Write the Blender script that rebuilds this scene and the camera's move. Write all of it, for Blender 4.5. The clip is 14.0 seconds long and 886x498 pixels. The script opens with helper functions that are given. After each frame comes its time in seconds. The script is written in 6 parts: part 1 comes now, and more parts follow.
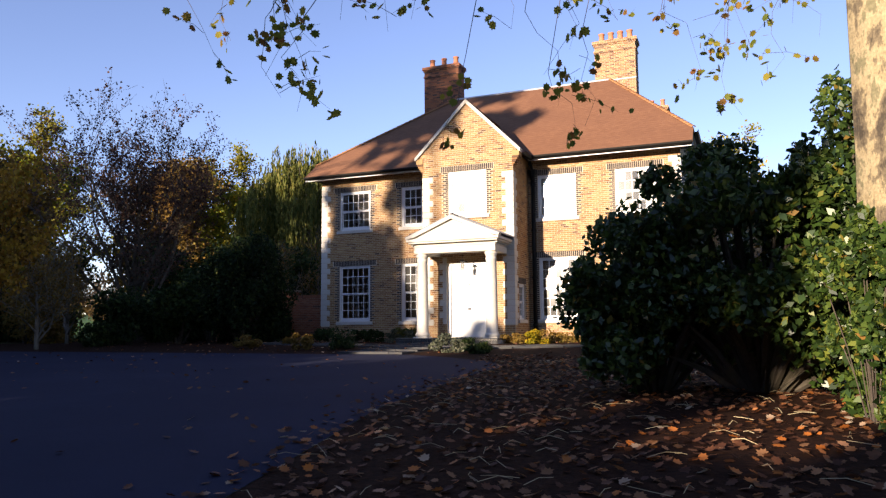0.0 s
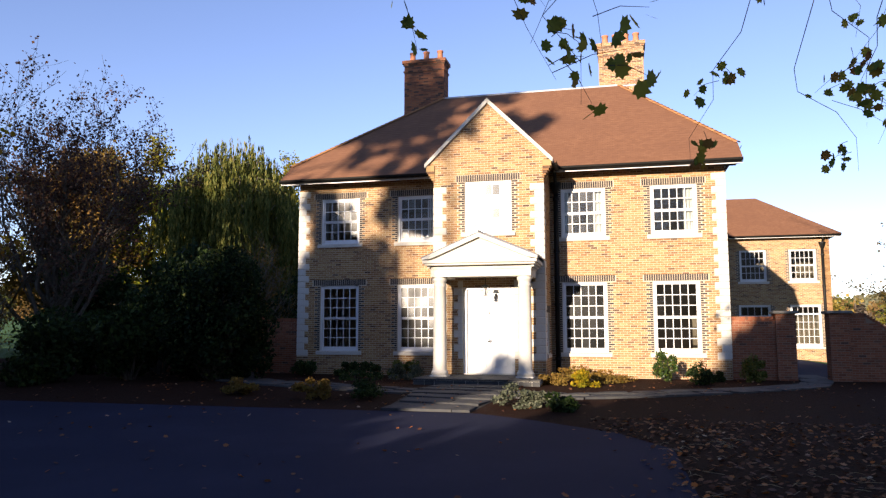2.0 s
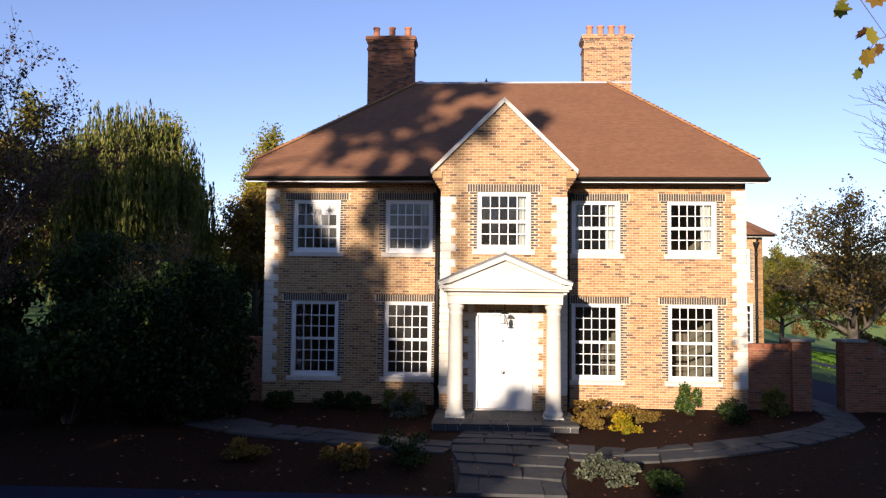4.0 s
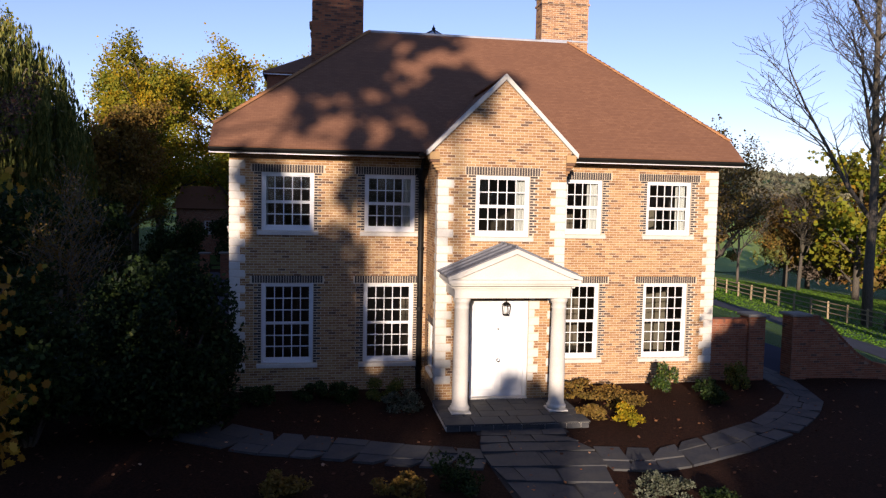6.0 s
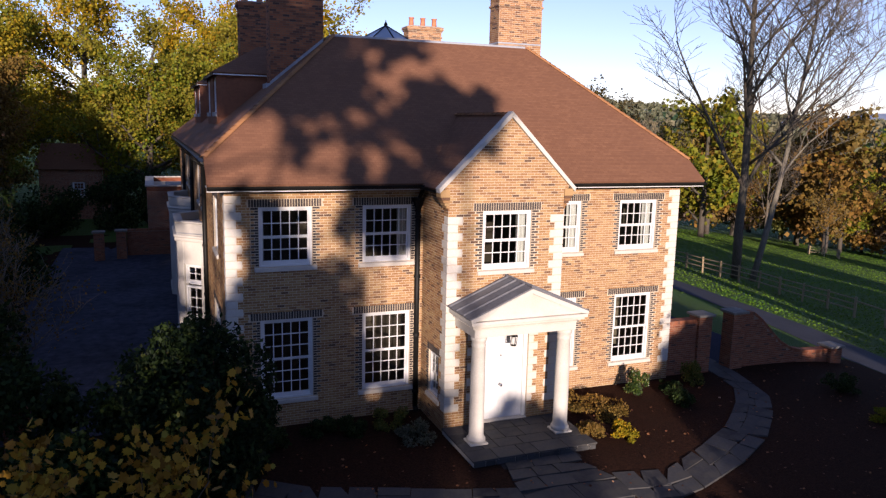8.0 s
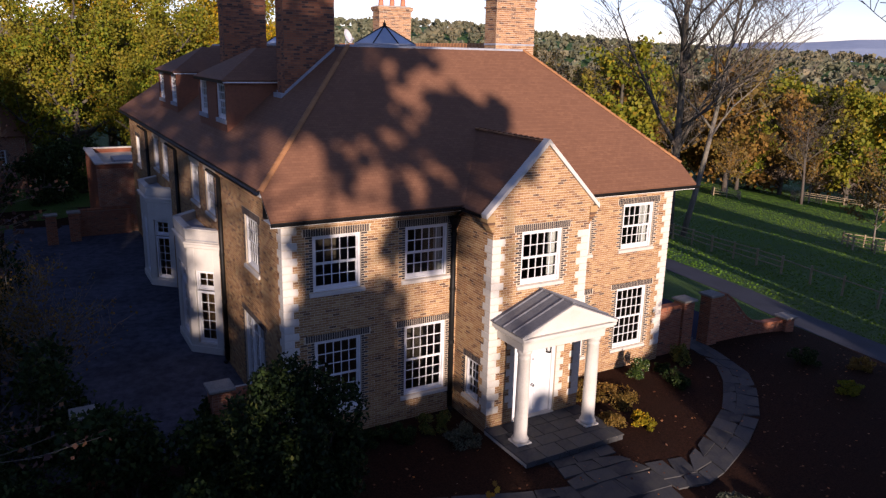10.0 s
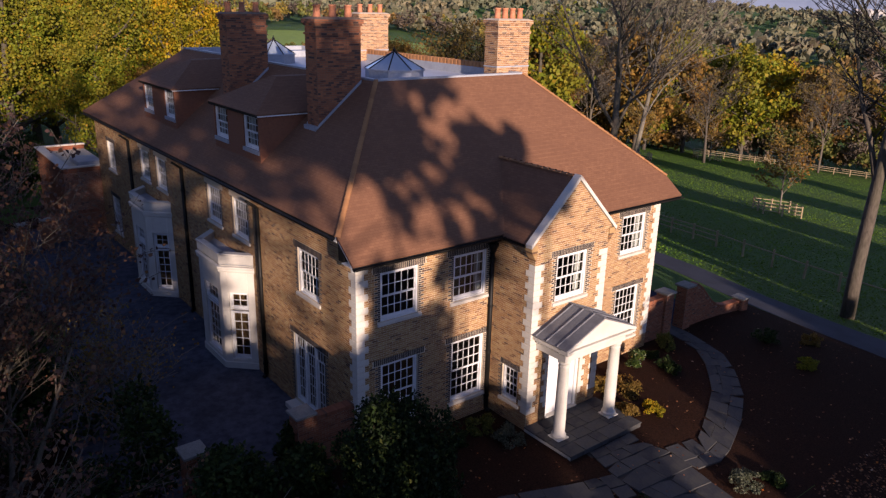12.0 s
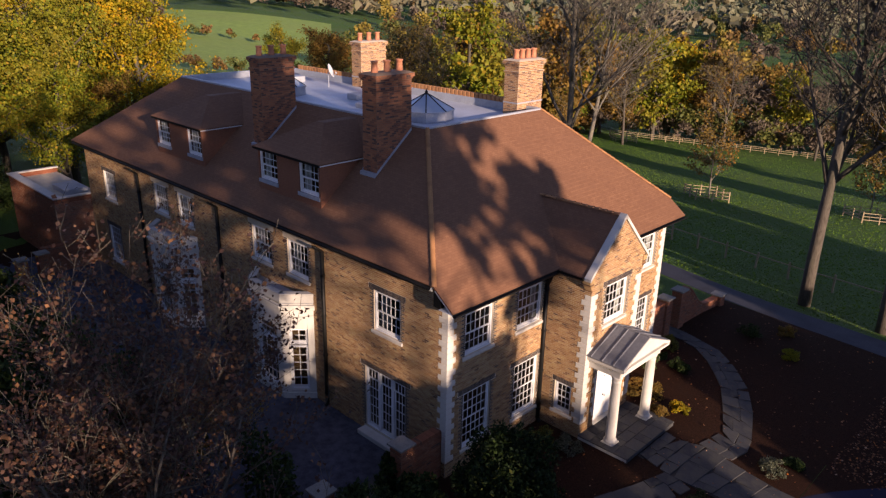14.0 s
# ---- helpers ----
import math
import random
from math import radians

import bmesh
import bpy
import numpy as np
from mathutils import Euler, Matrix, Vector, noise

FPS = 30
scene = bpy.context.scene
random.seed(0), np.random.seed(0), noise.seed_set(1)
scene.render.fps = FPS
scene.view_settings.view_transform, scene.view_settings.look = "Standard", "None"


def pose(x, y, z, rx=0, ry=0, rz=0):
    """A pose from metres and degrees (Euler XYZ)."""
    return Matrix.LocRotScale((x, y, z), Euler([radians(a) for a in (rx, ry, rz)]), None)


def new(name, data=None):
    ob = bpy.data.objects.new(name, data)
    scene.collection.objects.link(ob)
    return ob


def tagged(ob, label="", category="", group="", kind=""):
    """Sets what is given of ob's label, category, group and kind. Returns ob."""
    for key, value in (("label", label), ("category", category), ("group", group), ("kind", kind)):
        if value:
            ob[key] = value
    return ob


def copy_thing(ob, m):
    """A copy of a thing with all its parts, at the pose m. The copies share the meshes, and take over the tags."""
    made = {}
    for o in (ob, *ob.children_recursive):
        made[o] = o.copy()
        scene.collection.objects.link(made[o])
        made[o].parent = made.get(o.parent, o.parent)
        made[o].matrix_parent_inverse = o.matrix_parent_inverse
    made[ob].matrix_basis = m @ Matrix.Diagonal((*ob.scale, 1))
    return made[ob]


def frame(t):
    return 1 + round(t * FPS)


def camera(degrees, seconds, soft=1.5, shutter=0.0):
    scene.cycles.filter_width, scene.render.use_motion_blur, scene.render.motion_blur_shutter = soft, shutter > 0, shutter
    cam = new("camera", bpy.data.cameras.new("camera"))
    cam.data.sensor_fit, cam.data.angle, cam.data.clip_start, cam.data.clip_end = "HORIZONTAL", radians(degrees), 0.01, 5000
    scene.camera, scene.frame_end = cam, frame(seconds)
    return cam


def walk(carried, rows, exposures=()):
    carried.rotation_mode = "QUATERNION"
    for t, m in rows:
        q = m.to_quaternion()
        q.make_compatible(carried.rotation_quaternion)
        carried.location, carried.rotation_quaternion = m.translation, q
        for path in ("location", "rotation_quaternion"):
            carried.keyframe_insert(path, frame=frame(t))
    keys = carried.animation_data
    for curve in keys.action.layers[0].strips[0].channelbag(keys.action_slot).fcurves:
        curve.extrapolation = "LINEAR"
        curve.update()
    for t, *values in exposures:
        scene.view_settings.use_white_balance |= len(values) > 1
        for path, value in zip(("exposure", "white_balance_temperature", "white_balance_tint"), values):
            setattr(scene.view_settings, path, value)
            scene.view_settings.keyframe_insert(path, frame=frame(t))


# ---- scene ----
cam = camera(61.8, 14.0, 1.3)
METRES, EYE, TILT, LEAN, TURN = 40.0, 0.7, 0.0, 0.0, 22.4
ROWS = [
    (0.0, 0.0, 0.0, 0.0, 0.04, 6.18, 0.38),
    (0.5, -0.0252, 0.0213, 0.003, -1.81, 6.12, 0.43),
    (1.0, -0.0532, 0.048, 0.0089, -3.91, 6.26, 0.26),
    (1.5, -0.0776, 0.0747, 0.018, -6.25, 6.23, 0.12),
    (2.0, -0.1021, 0.1024, 0.0275, -8.65, 6.22, 0.0),
    (2.5, -0.1257, 0.1279, 0.0388, -11.28, 6.27, -0.14),
    (5.0, -0.2359, 0.2354, 0.1019, -24.93, -0.38, -0.88),
    (5.5, -0.2571, 0.252, 0.1159, -27.99, -2.32, -0.98),
    (6.0, -0.2808, 0.27, 0.1315, -31.79, -3.96, -1.16),
    (6.5, -0.3028, 0.2857, 0.148, -35.19, -5.32, -1.2),
    (7.0, -0.327, 0.3028, 0.1678, -38.83, -6.77, -1.2),
    (7.5, -0.3478, 0.32, 0.1855, -41.64, -8.22, -1.25),
    (8.0, -0.3691, 0.3406, 0.2062, -43.78, -9.56, -1.23),
    (10.5, -0.4813, 0.422, 0.2925, -54.02, -15.98, -1.35),
    (11.0, -0.5082, 0.4386, 0.312, -56.2, -17.12, -1.38),
    (11.5, -0.5317, 0.4562, 0.3297, -58.22, -18.03, -1.32),
    (12.0, -0.5596, 0.4809, 0.3487, -60.06, -18.34, -1.27),
    (12.5, -0.5862, 0.5075, 0.367, -61.95, -18.58, -1.16),
    (13.0, -0.6139, 0.5377, 0.3858, -63.86, -18.92, -1.09),
    (13.5, -0.6396, 0.5688, 0.4043, -65.92, -19.35, -1.11),
    (14.0, -0.6636, 0.5971, 0.4229, -68.19, -20.2, -1.15),
]
walk_exposure = [(0.0, 1.18, 6950, 38), (2.5, 1.06, 6750, 36), (5.0, 0.7, 6600, 39), (8.0, 0.54, 6450, 47), (11.0, 0.52, 6550, 49), (14.0, 0.74, 7250, 50)]
walk(cam, [(t, pose(9.55, -27.55, EYE, TILT, LEAN, TURN) @ pose(METRES * x, METRES * y, METRES * z, 90 + pitch, roll, yaw)) for t, x, y, z, yaw, pitch, roll in ROWS], walk_exposure)

# ---- light: low clear autumn sun from the south, a little west of the front ----
SUN_EL, SUN_X, SUN_Y = radians(10.5), -0.28, -1.0
sun_h = math.hypot(SUN_X, SUN_Y)
sun_dir = Vector((SUN_X / sun_h * math.cos(SUN_EL), SUN_Y / sun_h * math.cos(SUN_EL), math.sin(SUN_EL)))
world = bpy.data.worlds.new("sky")
scene.world = world
world.use_nodes = True
wn = world.node_tree
sky = wn.nodes.new("ShaderNodeTexSky")
sky.sky_type, sky.sun_disc = "NISHITA", False
sky.sun_elevation, sky.sun_rotation = SUN_EL, math.atan2(sun_dir.x, sun_dir.y)
sky.air_density, sky.dust_density, sky.ozone_density = 0.86, 0.0, 2.6
wn.nodes["Background"].inputs["Strength"].default_value = 0.132
wn.links.new(sky.outputs["Color"], wn.nodes["Background"].inputs["Color"])
lamp = bpy.data.lights.new("sun", "SUN")
lamp.energy, lamp.angle, lamp.color = 5.3, radians(0.5), (0.97, 0.962, 0.69)
sun = new("sun", lamp)
sun.rotation_mode = "QUATERNION"
sun.rotation_quaternion = sun_dir.to_track_quat("Z", "Y")


# ---- materials ----
def nodes_of(name):
    m = bpy.data.materials.new(name)
    m.use_nodes = True
    return m, m.node_tree, m.node_tree.nodes["Principled BSDF"]


def ramp(nt, fac, stops):
    r = nt.nodes.new("ShaderNodeValToRGB")
    e = r.color_ramp.elements
    while len(e) < len(stops):
        e.new(0.5)
    for el, (p, c) in zip(e, stops):
        el.position, el.color = p, (*c, 1)
    nt.links.new(fac, r.inputs["Fac"])
    return r.outputs["Color"]


def noise_fac(nt, scale, detail=4, rough=0.6, stretch=None, coord="Object"):
    tc = nt.nodes.new("ShaderNodeTexCoord")
    src = tc.outputs[coord]
    if stretch:
        mp = nt.nodes.new("ShaderNodeMapping")
        mp.inputs["Scale"].default_value = stretch
        nt.links.new(src, mp.inputs["Vector"])
        src = mp.outputs["Vector"]
    n = nt.nodes.new("ShaderNodeTexNoise")
    n.inputs["Scale"].default_value, n.inputs["Detail"].default_value, n.inputs["Roughness"].default_value = scale, detail, rough
    nt.links.new(src, n.inputs["Vector"])
    return n.outputs["Fac"]


def mixc(nt, fac, a, b, kind="MIX"):
    m = nt.nodes.new("ShaderNodeMix")
    m.data_type, m.blend_type = "RGBA", kind
    for sock, v in ((m.inputs[0], fac), (m.inputs[6], a), (m.inputs[7], b)):
        if hasattr(v, "links"):
            nt.links.new(v, sock)
        elif isinstance(v, (int, float)):
            sock.default_value = v
        else:
            sock.default_value = (*v, 1)
    return m.outputs[2]


def bumped(nt, bsdf, height, strength, dist=0.01):
    b = nt.nodes.new("ShaderNodeBump")
    b.inputs["Strength"].default_value, b.inputs["Distance"].default_value = strength, dist
    nt.links.new(height, b.inputs["Height"])
    nt.links.new(b.outputs["Normal"], bsdf.inputs["Normal"])


def surface(name, c1, c2, c3=None, fine=40.0, coarse=1.5, rough=0.8, bump=0.3, dist=0.01, metal=0.0, stretch=None, spec=0.3, amount=0.55):
    """A two-scale procedural surface: fine grain between c1 and c2, coarse stains towards c3."""
    m, nt, bs = nodes_of(name)
    f = noise_fac(nt, fine, 5, 0.65, stretch)
    col = ramp(nt, f, [(0.3, c1), (0.7, c2)])
    if c3:
        g2 = noise_fac(nt, coarse, 4, 0.6, stretch)
        st = nt.nodes.new("ShaderNodeMapRange")
        st.inputs["From Min"].default_value, st.inputs["From Max"].default_value, st.inputs["To Max"].default_value = 0.45, 0.72, amount
        nt.links.new(g2, st.inputs["Value"])
        col = mixc(nt, st.outputs["Result"], col, c3)
    nt.links.new(col, bs.inputs["Base Color"])
    bs.inputs["Roughness"].default_value, bs.inputs["Metallic"].default_value, bs.inputs["Specular IOR Level"].default_value = rough, metal, spec
    if bump:
        bumped(nt, bs, f, bump, dist)
    return m


def pieces(name, stops, rough=0.85, fine=60.0, bump=0.35, source="island", blotch=None):
    """Separate pieces of one kind (bricks, tiles, leaves): a colour by piece, with grain."""
    m, nt, bs = nodes_of(name)
    if source == "island":
        r = nt.nodes.new("ShaderNodeNewGeometry").outputs["Random Per Island"]
    else:
        r = nt.nodes.new("ShaderNodeObjectInfo").outputs["Random"]
    col = ramp(nt, r, stops)
    f = noise_fac(nt, fine, 4)
    col = mixc(nt, 0.35, col, ramp(nt, f, [(0.25, (0.25, 0.25, 0.25)), (0.75, (0.8, 0.8, 0.8))]), "OVERLAY")
    if blotch:
        g2 = noise_fac(nt, blotch[0], 3)
        col = mixc(nt, ramp(nt, g2, [(0.42, (0, 0, 0)), (0.62, (blotch[2],) * 3)]), col, blotch[1])
    nt.links.new(col, bs.inputs["Base Color"])
    bs.inputs["Roughness"].default_value, bs.inputs["Specular IOR Level"].default_value = rough, 0.25
    bumped(nt, bs, f, bump, 0.006)
    return m


BRICK_STOPS = [(0.0, (0.242, 0.118, 0.050)), (0.15, (0.345, 0.208, 0.094)), (0.35, (0.272, 0.142, 0.060)), (0.55, (0.382, 0.250, 0.116)), (0.72, (0.300, 0.158, 0.067)), (0.88, (0.214, 0.106, 0.049)), (0.96, (0.140, 0.074, 0.042)), (1.0, (0.090, 0.054, 0.037))]
RED_STOPS = [(0.0, (0.215, 0.068, 0.034)), (0.4, (0.280, 0.094, 0.046)), (0.7, (0.175, 0.056, 0.030)), (0.88, (0.310, 0.125, 0.064)), (1.0, (0.080, 0.042, 0.034))]
DARK_STOPS = [(0.0, (0.036, 0.032, 0.033)), (0.5, (0.060, 0.049, 0.045)), (1.0, (0.095, 0.070, 0.056))]
M_BRICK = pieces("stock_brick", BRICK_STOPS, blotch=(0.5, (0.36, 0.19, 0.095), 0.22))
M_BRICK1 = pieces("stock_brick_single", BRICK_STOPS, source="object")
M_DARK = pieces("blue_grey_brick", DARK_STOPS)
M_DARK1 = pieces("blue_grey_brick_single", DARK_STOPS, source="object")
M_RED = pieces("red_brick", RED_STOPS)
M_CHIM = pieces("chimney_brick", [(0.0, (0.297, 0.149, 0.072)), (0.3, (0.378, 0.211, 0.099)), (0.55, (0.324, 0.162, 0.077)), (0.8, (0.225, 0.108, 0.056)), (1.0, (0.108, 0.063, 0.045))])
# darker, redder brick and darker mortar for the two west stacks
M_CHIM_DARK = pieces("dark_red_chimney_brick", [(0.0, (0.25, 0.085, 0.042)), (0.5, (0.34, 0.125, 0.058)), (0.8, (0.16, 0.062, 0.038)), (1.0, (0.07, 0.042, 0.036))])
M_MORTAR_DARK = surface("dark_chimney_mortar", (0.15, 0.10, 0.07), (0.22, 0.15, 0.105), (0.10, 0.07, 0.05), 80, 2, 0.95, 0.3, 0.004)
M_MORTAR = surface("lime_mortar", (0.454, 0.370, 0.272), (0.554, 0.461, 0.346), (0.370, 0.296, 0.214), 80, 2, 0.95, 0.3, 0.004)
M_STONE = surface("cast_stone", (0.470, 0.440, 0.386), (0.560, 0.530, 0.470), (0.370, 0.341, 0.290), 30, 1.2, 0.85, 0.15, 0.004, amount=0.5)
M_SILL = surface("cast_stone_sill", (0.460, 0.423, 0.368), (0.552, 0.515, 0.451), (0.350, 0.313, 0.267), 30, 1.5, 0.85, 0.15, 0.004)
M_PAINT = surface("white_gloss_paint", (0.585, 0.587, 0.580), (0.645, 0.647, 0.640), (0.540, 0.532, 0.506), 25, 2, 0.35, 0.05, 0.002, spec=0.5)
M_BLACK = surface("black_iron_paint", (0.006, 0.006, 0.006), (0.011, 0.011, 0.010), (0.018, 0.015, 0.013), 30, 3, 0.5, 0.1, 0.002, spec=0.15)
M_LEAD = surface("lead_sheet", (0.26, 0.28, 0.31), (0.34, 0.36, 0.39), (0.20, 0.21, 0.23), 12, 2, 0.5, 0.1, 0.004, spec=0.5)
M_DECK = surface("roof_membrane", (0.42, 0.45, 0.50), (0.50, 0.53, 0.58), (0.33, 0.36, 0.40), 12, 0.6, 0.55, 0.1, 0.004)
M_LEAD_ROOF = surface("weathered_lead", (0.115, 0.118, 0.128), (0.165, 0.168, 0.180), (0.085, 0.088, 0.096), 10, 1.6, 0.6, 0.12, 0.004, spec=0.35)
M_MORTAR_RED = surface("garden_wall_mortar", (0.24, 0.16, 0.11), (0.32, 0.22, 0.16), (0.17, 0.11, 0.08), 80, 2, 0.95, 0.3, 0.004)
M_TERRA = surface("terracotta_pot", (0.42, 0.15, 0.08), (0.52, 0.21, 0.11), (0.22, 0.09, 0.06), 20, 4, 0.8, 0.2)
M_HIP = pieces("bonnet_tile", [(0.0, (0.32, 0.145, 0.060)), (0.6, (0.38, 0.175, 0.072)), (1.0, (0.25, 0.110, 0.048))], source="object")
# tarmac: the blue of sky-lit shade is mixed into these colours
M_TARMAC_SKYLIT = surface("tarmac", (0.011, 0.0125, 0.026), (0.023, 0.026, 0.052), (0.032, 0.036, 0.064), 90, 0.5, 0.9, 0.4, 0.006, spec=0.08, amount=0.35)
M_SOIL = surface("bark_mulch_soil", (0.010, 0.005, 0.0035), (0.050, 0.021, 0.012), (0.026, 0.013, 0.008), 18, 1.2, 0.95, 0.9, 0.03, spec=0.05)
M_PASTURE = surface("grazed_pasture", (0.13, 0.22, 0.035), (0.21, 0.31, 0.055), (0.18, 0.22, 0.05), 0.4, 0.02, 0.9, 0.8, 0.25, amount=0.6)
M_GRASS = surface("meadow_grass", (0.022, 0.070, 0.005), (0.048, 0.130, 0.009), (0.060, 0.100, 0.015), 6, 0.07, 0.9, 1.0, 0.25, amount=0.7)
M_FLAG = pieces("flagstone", [(0.0, (0.034, 0.035, 0.039)), (0.5, (0.060, 0.060, 0.061)), (1.0, (0.025, 0.026, 0.030))], source="object", fine=14, blotch=(2.0, (0.07, 0.065, 0.055), 0.6))
M_OAK = surface("fence_timber", (0.24, 0.18, 0.10), (0.34, 0.26, 0.15), (0.17, 0.14, 0.09), 14, 1, 0.85, 0.4, 0.006, stretch=(8, 8, 1.2))
M_BARK = surface("grey_bark", (0.10, 0.085, 0.065), (0.22, 0.19, 0.15), (0.11, 0.12, 0.06), 14, 1.1, 0.95, 0.9, 0.03, stretch=(1, 1, 0.35))


def flaking_bark():
    """Plane bark: sharp-edged plates of dark old bark over pale new bark."""
    m, nt, bs = nodes_of("plane_bark")
    f = noise_fac(nt, 3.4, 6, 0.66, (1, 1, 0.45))
    col = ramp(nt, f, [(0.40, (0.045, 0.034, 0.022)), (0.44, (0.10, 0.075, 0.045)), (0.485, (0.15, 0.115, 0.068)), (0.50, (0.26, 0.20, 0.11)), (0.57, (0.30, 0.235, 0.135)), (0.60, (0.15, 0.13, 0.07))])
    g2 = noise_fac(nt, 30, 5)
    col = mixc(nt, 0.5, col, ramp(nt, g2, [(0.3, (0.25, 0.25, 0.25)), (0.7, (0.75, 0.75, 0.75))]), "OVERLAY")
    nt.links.new(col, bs.inputs["Base Color"])
    bs.inputs["Roughness"].default_value = 0.9
    bumped(nt, bs, f, 0.7, 0.06)
    return m


M_PLANE = flaking_bark()
M_BARK_DARK = surface("dark_bark", (0.045, 0.036, 0.028), (0.11, 0.09, 0.07), (0.06, 0.065, 0.03), 10, 0.9, 0.95, 0.9, 0.03, stretch=(1, 1, 0.3))
M_BARK_MID = surface("brown_grey_bark", (0.065, 0.052, 0.040), (0.15, 0.122, 0.092), (0.09, 0.088, 0.05), 12, 1.0, 0.95, 0.9, 0.03, stretch=(1, 1, 0.35))
# pier caps: a darker stone than the sills and quoins
M_CAP = surface("dark_cap_stone", (0.17, 0.155, 0.135), (0.26, 0.24, 0.205), (0.10, 0.098, 0.075), 22, 2.5, 0.9, 0.25, 0.006)
M_TWIG = surface("dark_twig", (0.05, 0.038, 0.03), (0.09, 0.07, 0.055), (0.07, 0.065, 0.03), 14, 2, 0.9, 0.5, 0.01)
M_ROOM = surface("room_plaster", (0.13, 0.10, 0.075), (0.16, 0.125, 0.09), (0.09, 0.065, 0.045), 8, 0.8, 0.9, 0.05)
M_CURTAIN = surface("white_curtain", (0.518, 0.511, 0.490), (0.576, 0.569, 0.547), (0.432, 0.418, 0.389), 12, 3, 0.9, 0.1)
M_BRASS = surface("chrome_fitting", (0.55, 0.55, 0.55), (0.65, 0.65, 0.65), None, 20, 1, 0.25, 0.02, metal=1.0)


def leaf_material(name, stops, tint=None, rough=0.6, spec=0.15, through_light=0.3):
    m, nt, bs = nodes_of(name)
    r = nt.nodes.new("ShaderNodeNewGeometry").outputs["Random Per Island"]
    col = ramp(nt, r, stops)
    if tint:
        col = mixc(nt, ramp(nt, noise_fac(nt, tint[0], 2), [(0.40, (0, 0, 0)), (0.60, (tint[2],) * 3)]), col, tint[1])
    nt.links.new(col, bs.inputs["Base Color"])
    bs.inputs["Roughness"].default_value, bs.inputs["Specular IOR Level"].default_value = rough, spec
    tr = nt.nodes.new("ShaderNodeBsdfTranslucent")
    nt.links.new(col, tr.inputs["Color"])
    mx = nt.nodes.new("ShaderNodeMixShader")
    mx.inputs[0].default_value = through_light
    nt.links.new(bs.outputs[0], mx.inputs[1])
    nt.links.new(tr.outputs[0], mx.inputs[2])
    nt.links.new(mx.outputs[0], nt.nodes["Material Output"].inputs["Surface"])
    return m


M_LEAF_DARK = leaf_material("evergreen_leaf", [(0.0, (0.011, 0.024, 0.007)), (0.6, (0.023, 0.046, 0.011)), (0.92, (0.05, 0.078, 0.018)), (1.0, (0.08, 0.095, 0.025))])
M_LEAF_HOLLY = leaf_material("glossy_green_leaf", [(0.0, (0.014, 0.032, 0.008)), (0.5, (0.036, 0.075, 0.014)), (0.85, (0.085, 0.13, 0.022)), (0.96, (0.17, 0.19, 0.03)), (1.0, (0.26, 0.13, 0.03))], None, 0.38, 0.5)
M_LEAF_YELLOW = leaf_material("yellow_autumn_leaf", [(0.0, (0.20, 0.16, 0.008)), (0.5, (0.36, 0.25, 0.008)), (0.85, (0.50, 0.28, 0.008)), (1.0, (0.38, 0.15, 0.008))], (0.22, (0.12, 0.15, 0.012), 0.7))
M_LEAF_GREEN = leaf_material("turning_green_leaf", [(0.0, (0.085, 0.125, 0.010)), (0.6, (0.15, 0.18, 0.012)), (0.9, (0.27, 0.23, 0.014)), (1.0, (0.30, 0.16, 0.014))], (0.18, (0.22, 0.15, 0.018), 0.5))
M_LEAF_RUST = leaf_material("rust_autumn_leaf", [(0.0, (0.14, 0.07, 0.02)), (0.5, (0.22, 0.115, 0.025)), (0.85, (0.30, 0.16, 0.03)), (1.0, (0.15, 0.13, 0.02))], (0.12, (0.12, 0.105, 0.025), 0.6))
M_LEAF_WILLOW = leaf_material("willow_leaf", [(0.0, (0.06, 0.08, 0.016)), (0.6, (0.115, 0.125, 0.026)), (1.0, (0.22, 0.19, 0.04))])
M_LEAF_AMBER = leaf_material("amber_autumn_leaf", [(0.0, (0.20, 0.09, 0.012)), (0.5, (0.34, 0.17, 0.018)), (0.85, (0.42, 0.25, 0.025)), (1.0, (0.18, 0.16, 0.02))])
M_LEAF_BROWN = leaf_material("withered_leaf", [(0.0, (0.05, 0.026, 0.024)), (0.7, (0.11, 0.056, 0.038)), (1.0, (0.22, 0.10, 0.045))])
M_LEAF_YEW = leaf_material("dark_needle_spray", [(0.0, (0.006, 0.014, 0.005)), (0.6, (0.014, 0.030, 0.008)), (0.92, (0.035, 0.060, 0.014)), (1.0, (0.09, 0.10, 0.025))])
M_LEAF_SILVER = leaf_material("silver_grey_leaf", [(0.0, (0.05, 0.06, 0.035)), (0.6, (0.10, 0.11, 0.07)), (1.0, (0.17, 0.175, 0.12))])
M_LEAF_OAK = leaf_material("withering_oak_leaf", [(0.0, (0.07, 0.055, 0.016)), (0.6, (0.12, 0.085, 0.022)), (1.0, (0.20, 0.12, 0.03))])
M_LEAF_PLANE = leaf_material("plane_leaf", [(0.0, (0.09, 0.12, 0.02)), (0.45, (0.19, 0.20, 0.03)), (0.75, (0.34, 0.25, 0.03)), (1.0, (0.22, 0.09, 0.03))], None, 0.6, 0.15, 0.5)
M_LITTER = leaf_material("fallen_leaf", [(0.0, (0.07, 0.028, 0.016)), (0.45, (0.16, 0.062, 0.03)), (0.75, (0.27, 0.13, 0.06)), (0.92, (0.52, 0.15, 0.025)), (1.0, (0.46, 0.38, 0.27))])
